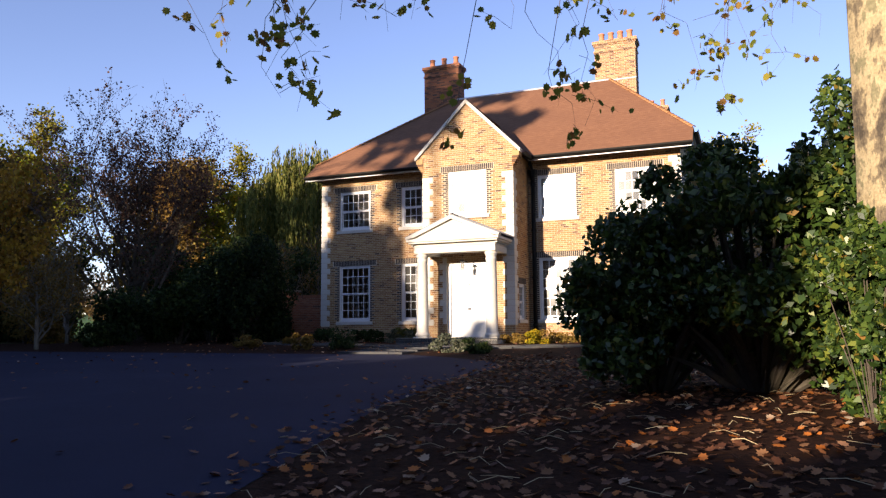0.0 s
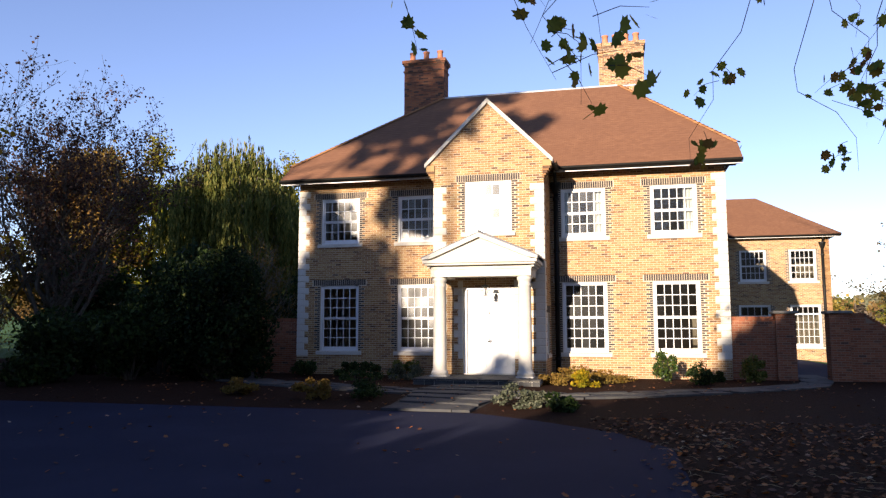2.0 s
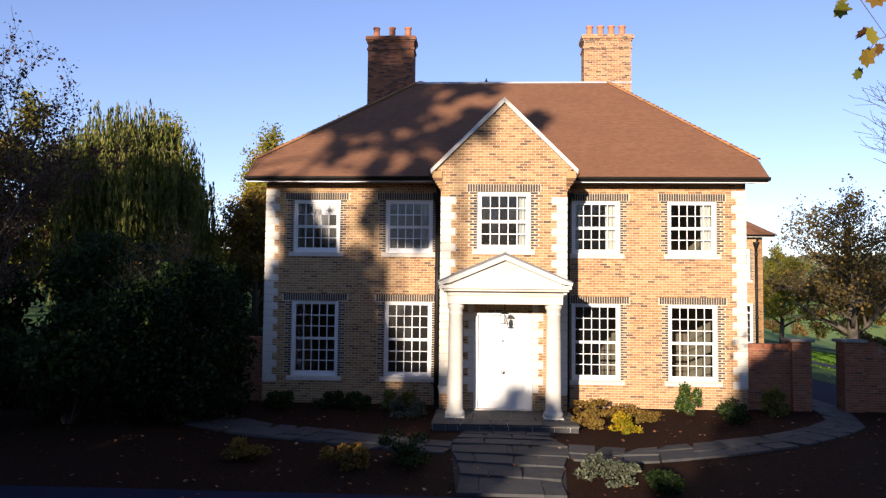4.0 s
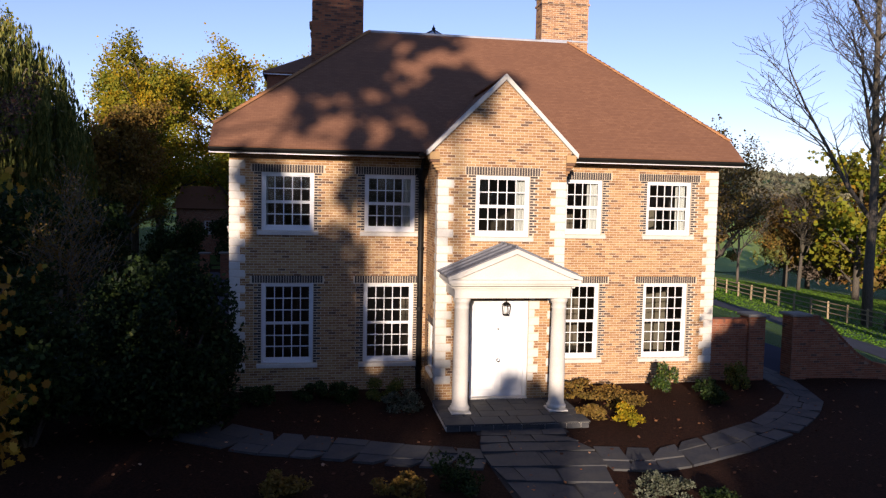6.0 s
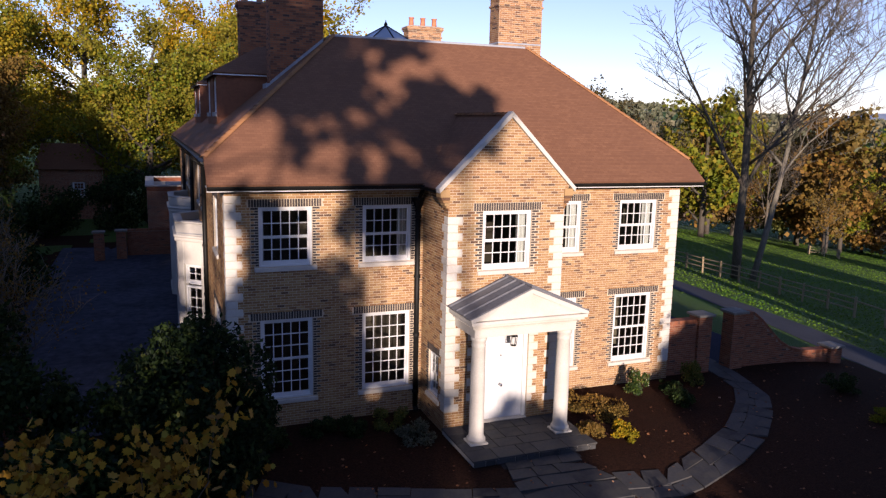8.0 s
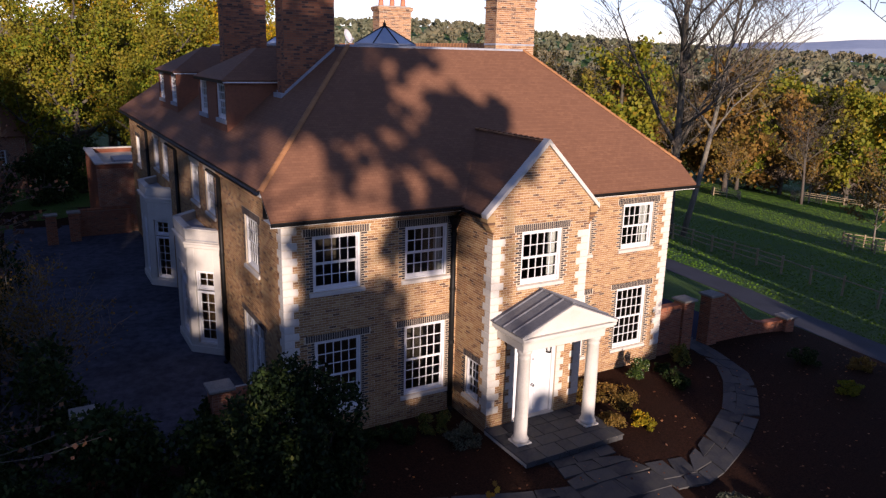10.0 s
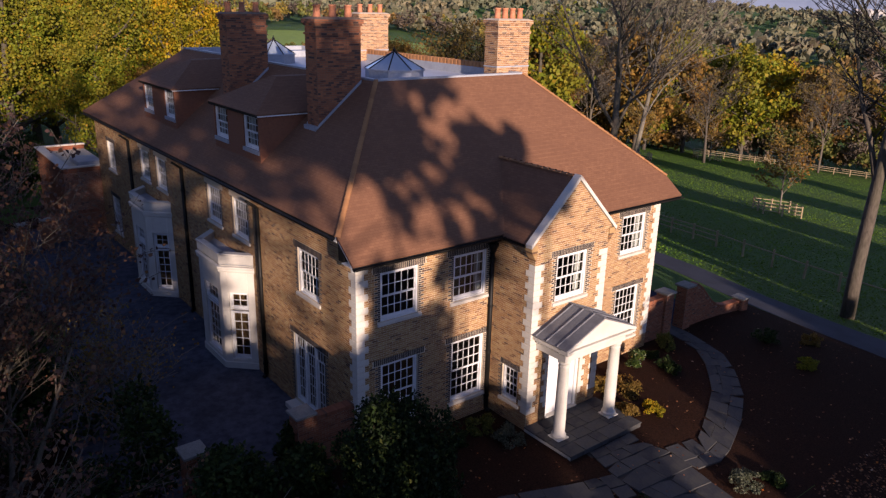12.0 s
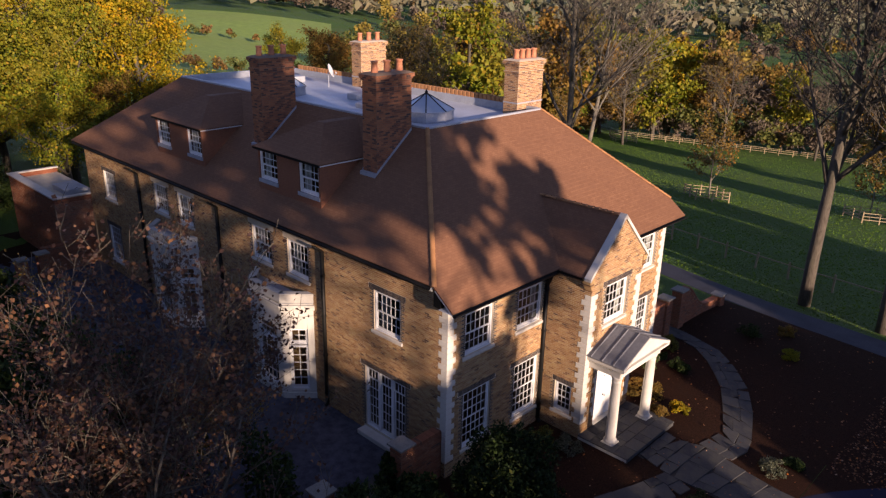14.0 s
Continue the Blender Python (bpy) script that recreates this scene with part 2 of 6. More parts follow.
WOODS = [leaf_material("olive_canopy", [(0.0, (0.065, 0.085, 0.022)), (0.6, (0.115, 0.125, 0.032)), (1.0, (0.19, 0.17, 0.04))]),
         leaf_material("russet_canopy", [(0.0, (0.10, 0.062, 0.026)), (0.6, (0.18, 0.105, 0.036)), (1.0, (0.27, 0.16, 0.045))]),
         leaf_material("bare_twig_canopy", [(0.0, (0.075, 0.058, 0.044)), (0.6, (0.125, 0.095, 0.070)), (1.0, (0.20, 0.15, 0.105))]),
         leaf_material("golden_canopy", [(0.0, (0.17, 0.135, 0.026)), (0.6, (0.26, 0.19, 0.034)), (1.0, (0.33, 0.22, 0.05))])]
# far hill leaves: distance haze is painted in as paler, duller colour
M_HILLWOOD = leaf_material("haze_tinted_hill_canopy", [(0.0, (0.12, 0.125, 0.085)), (0.5, (0.19, 0.165, 0.10)), (1.0, (0.26, 0.21, 0.12))], (0.006, (0.15, 0.17, 0.10), 0.7))


def glass_material():
    m, nt, bs = nodes_of("window_glass")
    fr = nt.nodes.new("ShaderNodeFresnel")
    fr.inputs["IOR"].default_value = 1.6
    tr = nt.nodes.new("ShaderNodeBsdfTransparent")
    tr.inputs["Color"].default_value = (0.86, 0.9, 0.88, 1)
    gl = nt.nodes.new("ShaderNodeBsdfGlossy")
    gl.inputs["Roughness"].default_value = 0.17
    mx = nt.nodes.new("ShaderNodeMixShader")
    nt.links.new(fr.outputs[0], mx.inputs[0])
    nt.links.new(tr.outputs[0], mx.inputs[1])
    nt.links.new(gl.outputs[0], mx.inputs[2])
    nt.links.new(mx.outputs[0], nt.nodes["Material Output"].inputs["Surface"])
    return m


M_GLASS = glass_material()


def tile_material():
    """Plain clay tiles: courses every 0.1 m up the slope, laid out in the mesh's own UV metres."""
    m, nt, bs = nodes_of("clay_plain_tile")
    uv = nt.nodes.new("ShaderNodeUVMap")
    bt = nt.nodes.new("ShaderNodeTexBrick")
    bt.inputs["Scale"].default_value = 1.0
    bt.inputs["Brick Width"].default_value, bt.inputs["Row Height"].default_value = 0.168, 0.1
    bt.inputs["Mortar Size"].default_value, bt.inputs["Mortar Smooth"].default_value = 0.006, 0.6
    bt.inputs["Color1"].default_value, bt.inputs["Color2"].default_value = (0.172, 0.078, 0.043, 1), (0.212, 0.099, 0.054, 1)
    bt.inputs["Mortar"].default_value = (0.125, 0.055, 0.031, 1)
    nt.links.new(uv.outputs["UV"], bt.inputs["Vector"])
    big = noise_fac(nt, 0.7, 4)
    col = mixc(nt, ramp(nt, big, [(0.4, (0, 0, 0)), (0.7, (0.5, 0.5, 0.5))]), bt.outputs["Color"], (0.156, 0.071, 0.041))
    nt.links.new(col, bs.inputs["Base Color"])
    bs.inputs["Roughness"].default_value, bs.inputs["Specular IOR Level"].default_value = 0.85, 0.2
    sep = nt.nodes.new("ShaderNodeSeparateXYZ")
    nt.links.new(uv.outputs["UV"], sep.inputs[0])
    md = nt.nodes.new("ShaderNodeMath")
    md.operation = "PINGPONG"
    md.inputs[1].default_value = 0.1
    nt.links.new(sep.outputs["Y"], md.inputs[0])
    bumped(nt, bs, md.outputs[0], 0.35, 0.1)
    return m


M_TILE = tile_material()


# ---- building helpers ----
def mesh_of(name, verts, faces, material=None):
    me = bpy.data.meshes.new(name)
    me.from_pydata(verts, [], faces)
    if material:
        me.materials.append(material)
    me.update()
    return me


def part(name, data, parent=None, label="", m=None, smooth=False):
    """Link a mesh as one object, under a thing or a part."""
    ob = new(name, data)
    if parent:
        ob.parent = parent
    if m is not None:
        ob.matrix_basis = m
    if label:
        ob["label"] = label
    if smooth:
        data.polygons.foreach_set("use_smooth", [True] * len(data.polygons))
    return ob


def thing(name, label, category, m=None, data=None, group="", kind=""):
    ob = new(name, data)
    if m is not None:
        ob.matrix_basis = m
    return tagged(ob, label, category, group, kind)


class Solid:
    """Collects boxes, prisms, tubes and lathes into one mesh."""

    def __init__(self):
        self.v, self.f = [], []

    def add(self, verts, faces):
        n = len(self.v)
        self.v += [tuple(p) for p in verts]
        self.f += [tuple(i + n for i in f) for f in faces]
        return self

    def box(self, x0, x1, y0, y1, z0, z1, m=None):
        vs = [(x, y, z) for z in (z0, z1) for x, y in ((x0, y0), (x1, y0), (x1, y1), (x0, y1))]
        if m is not None:
            vs = [m @ Vector(p) for p in vs]
        return self.add(vs, [(3, 2, 1, 0), (4, 5, 6, 7), (0, 1, 5, 4), (1, 2, 6, 5), (2, 3, 7, 6), (3, 0, 4, 7)])

    def prism(self, outline, a, b, axis="y"):
        """An outline of (u, v) points pushed from a to b along an axis."""
        n = len(outline)
        put = {"y": lambda u, v, w: (u, w, v), "x": lambda u, v, w: (w, u, v), "z": lambda u, v, w: (u, v, w)}[axis]
        vs = [put(u, v, a) for u, v in outline] + [put(u, v, b) for u, v in outline]
        fs = [tuple(range(n)), tuple(range(2 * n - 1, n - 1, -1))]
        fs += [(i, i + n, (i + 1) % n + n, (i + 1) % n) for i in range(n)]
        return self.add(vs, fs)

    def lathe(self, profile, sides=16, cx=0, cy=0):
        vs = [(cx + r * math.cos(2 * math.pi * k / sides), cy + r * math.sin(2 * math.pi * k / sides), z) for r, z in profile for k in range(sides)]
        fs = [(i * sides + k, i * sides + (k + 1) % sides, (i + 1) * sides + (k + 1) % sides, (i + 1) * sides + k) for i in range(len(profile) - 1) for k in range(sides)]
        fs += [tuple(range(sides - 1, -1, -1)), tuple(range((len(profile) - 1) * sides, len(profile) * sides))]
        return self.add(vs, fs)

    def tube(self, pts, radii, sides=5):
        pts = [Vector(p) for p in pts]
        vs, n = [], len(pts)
        for i, p in enumerate(pts):
            d = (pts[min(i + 1, n - 1)] - pts[max(i - 1, 0)]).normalized()
            a = d.orthogonal().normalized()
            b = d.cross(a)
            r = radii[i] if hasattr(radii, "__len__") else radii
            vs += [p + r * (math.cos(2 * math.pi * k / sides) * a + math.sin(2 * math.pi * k / sides) * b) for k in range(sides)]
        fs = [(i * sides + k, i * sides + (k + 1) % sides, (i + 1) * sides + (k + 1) % sides, (i + 1) * sides + k) for i in range(n - 1) for k in range(sides)]
        fs += [tuple(range(sides - 1, -1, -1)), tuple(range((n - 1) * sides, n * sides))]
        return self.add(vs, fs)

    def mesh(self, name, material):
        me = mesh_of(name, self.v, self.f, material)
        bm = bmesh.new()
        bm.from_mesh(me)
        bmesh.ops.recalc_face_normals(bm, faces=bm.faces)
        bm.to_mesh(me)
        bm.free()
        return me


def bevelled(me, w=0.01):
    bm = bmesh.new()
    bm.from_mesh(me)
    bmesh.ops.bevel(bm, geom=bm.edges[:], offset=w, segments=1, affect="EDGES", clamp_overlap=True)
    bm.to_mesh(me)
    bm.free()
    return me


def box_mesh(name, material, x0, x1, y0, y1, z0, z1, w=0.0):
    me = Solid().box(x0, x1, y0, y1, z0, z1).mesh(name, material)
    return bevelled(me, w) if w else me


# ---- ground ----
def smooth(a, b, v):
    t = np.clip((v - a) / (b - a), 0, 1)
    return t * t * (3 - 2 * t)


def ground_z(x, y):
    """Height of the land: level at the house, falling gently south and down a valley to the east."""
    x, y = np.asarray(x, float), np.asarray(y, float)
    south = np.interp(y, [-60, -28, -21, -9.5, -5, 400], [-0.6, -0.45, -0.28, 0.03, 0.2, 0.2])
    e = np.maximum(0, x - 11.5)
    east = -0.128 * np.where(e < 4, e * e / 8, e - 2)
    east = np.maximum(east, -16 - 2 * np.tanh((e - 120) / 60) * (e > 120))
    r = np.hypot(x, y)
    ang = np.degrees(np.arctan2(x, y))
    hills = smooth(450, 1500, r) * (32 - 20 * smooth(56, 74, ang) + 30 * np.exp(-((ang - 27) / 14) ** 2)) + 5 * smooth(300, 700, r) * np.sin(x / 190.0) * np.cos(y / 230.0)
    pasture = 18 * smooth(150, 420, r) * np.exp(-((ang - 26) / 16) ** 2)
    return south + east + pasture + hills + 0.02 * np.sin(x * 0.9) * np.sin(y * 0.7) * smooth(18, 30, r)


def gz(x, y):
    return float(ground_z(x, y))


def sheet(name, lines, material, lift, across=8, label="", category=""):
    """A strip of ground between pairs of points ((x0, y0), (x1, y1)), laid on the land."""
    n = across + 1
    vs, fs = [], []
    for a, b in lines:
        for k in range(n):
            x, y = a[0] + (b[0] - a[0]) * k / across, a[1] + (b[1] - a[1]) * k / across
            vs.append((x, y, gz(x, y) + lift))
    for i in range(len(lines) - 1):
        for k in range(across):
            fs.append((i * n + k, i * n + k + 1, (i + 1) * n + k + 1, (i + 1) * n + k))
    me = Solid().add(vs, fs)
    me = mesh_of(name, me.v, me.f, material)
    bm = bmesh.new()
    bm.from_mesh(me)
    for f in bm.faces:
        if f.normal.z < 0:
            f.normal_flip()
    bm.to_mesh(me)
    bm.free()
    return thing(name, label, category, None, me, kind="structure")


def densify(pts, step=1.0):
    out = []
    for a, b in zip(pts, pts[1:]):
        k = max(1, int(math.dist(a, b) / step))
        out += [tuple(p + (q - p) * i / k for p, q in zip(a, b)) for i in range(k)]
    return out + [pts[-1]]


axis_x = np.concatenate([-np.geomspace(4000, 45, 36), np.arange(-44, 130, 2.0), np.geomspace(131, 4000, 40)])
axis_y = np.concatenate([-np.geomspace(4000, 45, 30), np.arange(-44, 130, 2.0), np.geomspace(131, 4000, 44)])
gx, gy = np.meshgrid(axis_x, axis_y, indexing="ij")
gv = np.stack([gx.ravel(), gy.ravel(), ground_z(gx, gy).ravel()], 1)
ny_ = len(axis_y)
gf = [(i * ny_ + j, (i + 1) * ny_ + j, (i + 1) * ny_ + j + 1, i * ny_ + j + 1) for i in range(len(axis_x) - 1) for j in range(ny_ - 1)]
ground = thing("ground", "green meadow grass falling away to a valley", "ground", None, mesh_of("ground", gv.tolist(), gf, M_GRASS), kind="structure")

radial = [(r, [(r * math.sin(radians(a)) - 24.0, r * math.cos(radians(a)) - 15.6) for a in (25.8, 37.6)]) for r in np.geomspace(150, 400, 14)]
sheet("field", [p for r, p in radial], M_PASTURE, 0.15, 16, "pale green grazed pasture beyond the trees", "field")

# drive, beds, paths, paving
edge_e = [(9.0, -60), (8.2, -34), (7.4, -27.5), (6.4, -23.4), (5.4, -19.5), (5.0, -16), (4.9, -13), (4.0, -11.6), (2.4, -10.4), (1.2, -9.7)]
drive_lines = [((-26.0, y), (x, y)) for x, y in densify(edge_e, 1.2)] + [((-26.0, -9.6), (1.0, -9.65))]
sheet("road", drive_lines, M_TARMAC_SKYLIT, 0.012, 16, "dark smooth tarmac drive in shade", "drive")
sheet("flower_bed", [((-30.0, -9.68), (-30.0, 40.0))] + [((x, -9.68), (x, 40.0)) for x in (-20.0, -14.0, -9.0)] + [((x, -9.68), (x, 0.9)) for x in (-8.99, -4, 0, 4)] , M_SOIL, 0.006, 24, "dark bark mulch and soil", "soil bed")
sheet("ground_bed", [(p, (17.2, p[1])) for p in densify(list(reversed(edge_e)), 1.5)], M_SOIL, 0.008, 12, "brown soil bed under leaf litter", "soil bed")
sheet("ground_bed", [((3.9, y), (16.6 + 0.02 * (y + 4) ** 2, y)) for y in np.arange(-11.4, 0.7, 1.0)], M_SOIL, 0.010, 12, "dark planted soil in front of the house", "soil bed")
road_c = [(22.5, 34.0), (21.6, 16.0), (20.2, 6.5), (18.5, 1.0), (17.7, -4.0), (17.5, -9.0), (17.6, -20.0), (18.5, -40.0)]
sheet("road", [((x - 1.35, y), (x + 1.35, y)) for x, y in densify(road_c, 1.5)], surface("lane_tarmac", (0.04, 0.042, 0.052), (0.07, 0.073, 0.085), (0.03, 0.03, 0.034), 60, 0.7, 0.9, 0.3, 0.005, spec=0.1), 0.02, 4, "narrow grey tarmac lane beside the meadow", "lane")
sheet("pavement", [((x, 0.75), (x, 20.3)) for x in (9.42, 10.5, 12.0, 13.6)], M_TARMAC_SKYLIT, 0.016, 16, "dark paved side yard behind the gate piers", "yard")
patio = sheet("pavement", [((x, 0.9), (x, 34.0)) for x in np.arange(-15.0, -7.4, 1.5)], surface("patio_paving", (0.034, 0.038, 0.052), (0.088, 0.095, 0.118), (0.016, 0.018, 0.021), 3, 0.4, 0.9, 0.3, spec=0.08), 0.03, 24, "grey paved terrace beside the house", "terrace")


# ---- the house ----
house = thing("house", "large brick country house with clay tile roof and stone quoins", "house")
WEST, EAST = pose(-7.5, 0, 0, 0, 0, -90), pose(7.5, 0, 0, 0, 0, 90)
BAY_W, BAY_E, BAY_F = pose(-1.8, 0, 0, 0, 0, -90), pose(1.8, 0, 0, 0, 0, 90), pose(0, -2.0, 0)
COURSE, BRICK_L = 0.075, 0.225


def shell(name, u0, u1, v0, v1, holes, m, thick=0.3, extra=None, parent=None):
    """A wall of real thickness with its openings cut through, as one closed skin."""
    us = sorted({u0, u1, *[c for h in holes for c in h[:2]]})
    vs = sorted({v0, v1, *[c for h in holes for c in h[2:4]]})
    full = {}
    for i in range(len(us) - 1):
        for j in range(len(vs) - 1):
            u, v = (us[i] + us[i + 1]) / 2, (vs[j] + vs[j + 1]) / 2
            full[i, j] = v0 < v < v1 and not any(h[0] < u < h[1] and h[2] < v < h[3] for h in holes)
    at, verts, faces = {}, [], []

    def vert(i, j, k):
        if (i, j, k) not in at:
            at[i, j, k] = len(verts)
            verts.append((us[i], thick * k, vs[j]))
        return at[i, j, k]

    for (i, j), on in full.items():
        if not on:
            continue
        faces.append([vert(i, j, 0), vert(i + 1, j, 0), vert(i + 1, j + 1, 0), vert(i, j + 1, 0)])
        faces.append([vert(i, j, 1), vert(i, j + 1, 1), vert(i + 1, j + 1, 1), vert(i + 1, j, 1)])
        for di, dj, p, q in ((-1, 0, (0, 1), (0, 0)), (1, 0, (1, 0), (1, 1)), (0, -1, (0, 0), (1, 0)), (0, 1, (1, 1), (0, 1))):
            if not full.get((i + di, j + dj), False):
                faces.append([vert(i + p[0], j + p[1], 0), vert(i + p[0], j + p[1], 1), vert(i + q[0], j + q[1], 1), vert(i + q[0], j + q[1], 0)])
    s = Solid().add(verts, faces)
    if extra:
        s.prism(extra, 0, thick)
    return part(name, s.mesh(name, M_MORTAR), parent or house, "", m)


def lay_bricks(u0, u1, v0, v1, holes, gable=None, name="bricks", phase=0.0):
    """Bricks in running bond round the holes (a, b, c, d, kind); dark toothed bricks line the sides of kind 'win'."""
    plain, dark = Solid(), Solid()

    def brick(s, a, b, z0, z1):
        g = 0.011 if s is dark else 0.007
        a, b, z0, z1 = a + g, b - g, z0 + g, z1 - g
        if b - a < 0.02:
            return
        d = -0.007 - 0.004 * random.random()
        s.add([(a, d, z0), (b, d, z0), (b, d, z1), (a, d, z1), (a, 0.004, z0), (b, 0.004, z0), (b, 0.004, z1), (a, 0.004, z1)],
              [(0, 1, 2, 3), (0, 4, 5, 1), (1, 5, 6, 2), (2, 6, 7, 3), (3, 7, 4, 0)])

    rows = int(round((v1 - v0) / COURSE))
    for r in range(rows):
        z0 = v0 + r * COURSE
        zc = z0 + COURSE / 2
        lo, hi = (u0, u1) if gable is None else gable(zc)
        if hi - lo < 0.1:
            continue
        cuts = sorted([h for h in holes if h[2] < zc < h[3]])
        spans, at, kind = [], lo, ""
        for h in cuts:
            if h[0] > at:
                spans.append((at, h[0], kind, h[4]))
            if h[1] > at:
                at, kind = h[1], h[4]
        spans.append((at, hi, kind, ""))
        tooth = 0.225 if (r // 1) % 2 else 0.1125
        for a, b, ka, kb in spans:
            if ka == "win" and b - a > 0.3:
                brick(dark, a, a + tooth, z0, z0 + COURSE)
                a += tooth
            if kb == "win" and b - a > 0.3:
                brick(dark, b - tooth, b, z0, z0 + COURSE)
                b -= tooth
            k = math.floor((a - u0 - phase) / BRICK_L - 1)
            x = u0 + phase + k * BRICK_L + (r % 2) * BRICK_L / 2
            while x < b:
                p, q = max(x, a), min(x + BRICK_L, b)
                if q - p > 0.03:
                    brick(plain, p, q, z0, z0 + COURSE)
                x += BRICK_L
    return plain, dark


soldier_me = bevelled(box_mesh("soldier_brick", M_DARK1, -0.0285, 0.0285, -0.011, 0.004, 0.005, 0.22), 0.003)


single_bricks = {}


def pick_bricks(wall, plain, z0, z1):
    """Lift the bricks between two heights out of the joined rest, as parts of their own."""
    rest = Solid()
    for k in range(0, len(plain.v), 8):
        vs = plain.v[k:k + 8]
        zc, w = (vs[0][2] + vs[2][2]) / 2, round(vs[1][0] - vs[0][0], 3)
        if z0 < zc < z1:
            if w not in single_bricks:
                h = (vs[2][2] - vs[0][2]) / 2
                single_bricks[w] = bevelled(box_mesh("brick", M_BRICK1, -w / 2, w / 2, -0.009, 0.004, -h, h), 0.003)
            part("brick", single_bricks[w], wall, "", pose((vs[0][0] + vs[1][0]) / 2, random.uniform(-0.002, 0.002), zc))
        else:
            rest.add(vs, [(0, 1, 2, 3), (0, 4, 5, 1), (1, 5, 6, 2), (2, 6, 7, 3), (3, 7, 4, 0)])
    return rest


def brickwork(wall, plain, dark, heads, single=False, m_plain=None):
    part("bricks", mesh_of("bricks", plain.v, plain.f, m_plain or M_BRICK), wall, "weathered orange-brown stock bricks")["kind"] = "stuff"
    if not single:
        for a, b, z in heads:
            n = int((b - a) / COURSE)
            for k in range(n):
                x = (a + b) / 2 + (k - (n - 1) / 2) * COURSE
                dark.box(x - 0.0285, x + 0.0285, -0.010, 0.004, z + 0.005, z + 0.22)
    if dark.v:
        part("dark_bricks", mesh_of("dark_bricks", dark.v, dark.f, M_DARK), wall, "blue-grey bricks toothed round the windows")["kind"] = "stuff"
    if single:
        for a, b, z in heads:
            n = int((b - a) / COURSE)
            for k in range(n):
                part("soldier_brick", soldier_me, wall, "", pose((a + b) / 2 + (k - (n - 1) / 2) * COURSE, 0, z))


window_cache = {}


def sash_parts(w, h, nx, n_top, n_bot, casement=False):
    key = (round(w, 3), round(h, 3), nx, n_top, n_bot)
    if key in window_cache:
        return window_cache[key]
    fr = Solid()
    f = 0.075
    fr.box(-w / 2, -w / 2 + f, 0.05, 0.16, 0, h).box(w / 2 - f, w / 2, 0.05, 0.16, 0, h)
    fr.box(-w / 2 + f, w / 2 - f, 0.05, 0.16, h - f, h).box(-w / 2 + f, w / 2 - f, 0.05, 0.17, 0, 0.05)
    out = {"frame": bevelled(fr.mesh("window_frame", M_PAINT), 0.006), "sashes": [], "panes": []}
    iw, split = w - 2 * f, 0.05 + (h - f - 0.05) * n_bot / (n_top + n_bot) if n_top else h - f
    spans = [(0.05, split, n_bot, 0.11)] + ([(split, h - f, n_top, 0.075)] if n_top else [])
    for z0, z1, n, y in spans:
        s = Solid()
        st, rail, low = 0.045, 0.04, 0.11 if z0 < 0.1 else 0.045
        s.box(-iw / 2, -iw / 2 + st, y, y + 0.04, z0, z1).box(iw / 2 - st, iw / 2, y, y + 0.04, z0, z1)
        s.box(-iw / 2 + st, iw / 2 - st, y, y + 0.04, z0, z0 + low).box(-iw / 2 + st, iw / 2 - st, y, y + 0.04, z1 - rail, z1)
        a, b, c, d = -iw / 2 + st, iw / 2 - st, z0 + low, z1 - rail
        for k in range(1, nx):
            x = a + (b - a) * k / nx
            s.box(x - 0.013, x + 0.013, y + 0.006, y + 0.034, c, d)
        for k in range(1, n):
            z = c + (d - c) * k / n
            s.box(a, b, y + 0.004, y + 0.036, z - 0.013, z + 0.013)
        out["sashes"].append(s.mesh("sash", M_PAINT))
        pw, ph = (b - a) / nx, (d - c) / n
        pane = mesh_of("pane", [(-pw / 2, 0, -ph / 2), (pw / 2, 0, -ph / 2), (pw / 2, 0, ph / 2), (-pw / 2, 0, ph / 2)], [(0, 1, 2, 3)], M_GLASS)
        for i in range(nx):
            for j in range(n):
                out["panes"].append((pane, a + pw * (i + 0.5), y + 0.02, c + ph * (j + 0.5)))
    window_cache[key] = out
    return out


def window(m, w, h, nx=5, n_top=2, n_bot=2, sill=True, parent=None, label="white painted sash window with many small panes"):
    """A sliding sash window: frame, two sashes, every pane, stone sill; origin at the opening's bottom centre on the wall face."""
    ps = sash_parts(w, h, nx, n_top, n_bot)
    win = part("window", None, parent or house, label, m)
    part("frame", ps["frame"], win)
    for me in ps["sashes"]:
        part("sash", me, win)
    for me, x, y, z in ps["panes"]:
        part("pane", me, win, "", pose(x, y, z, random.gauss(0, 0.7), 0, random.gauss(0, 0.7)))
    if sill:
        key = ("sill", round(w, 3))
        if key not in window_cache:
            s = Solid().prism([(-0.06, -0.13), (-0.06, -0.02), (0.14, 0.015), (0.14, -0.13)], -w / 2 - 0.13, w / 2 + 0.13, "x")
            window_cache[key] = bevelled(s.mesh("sill", M_SILL), 0.008)
        part("sill", window_cache[key], win, "pale stone sill")
    return win


def curtain(m, w, h, folds=7):
    """A hanging curtain with soft folds."""
    n = folds * 6
    vs, fs = [], []
    for j, z in enumerate((0, h * 0.5, h)):
        for i in range(n + 1):
            u = i / n
            vs.append((u * w, 0.04 * math.sin(u * folds * 2 * math.pi + 0.4 * j), z))
    for j in range(2):
        for i in range(n):
            fs.append((j * (n + 1) + i, j * (n + 1) + i + 1, (j + 1) * (n + 1) + i + 1, (j + 1) * (n + 1) + i))
    me = mesh_of("curtain", vs, fs, M_CURTAIN)
    return thing("curtain", "white gathered curtain hanging inside a window", "curtain", m, me, "curtains")


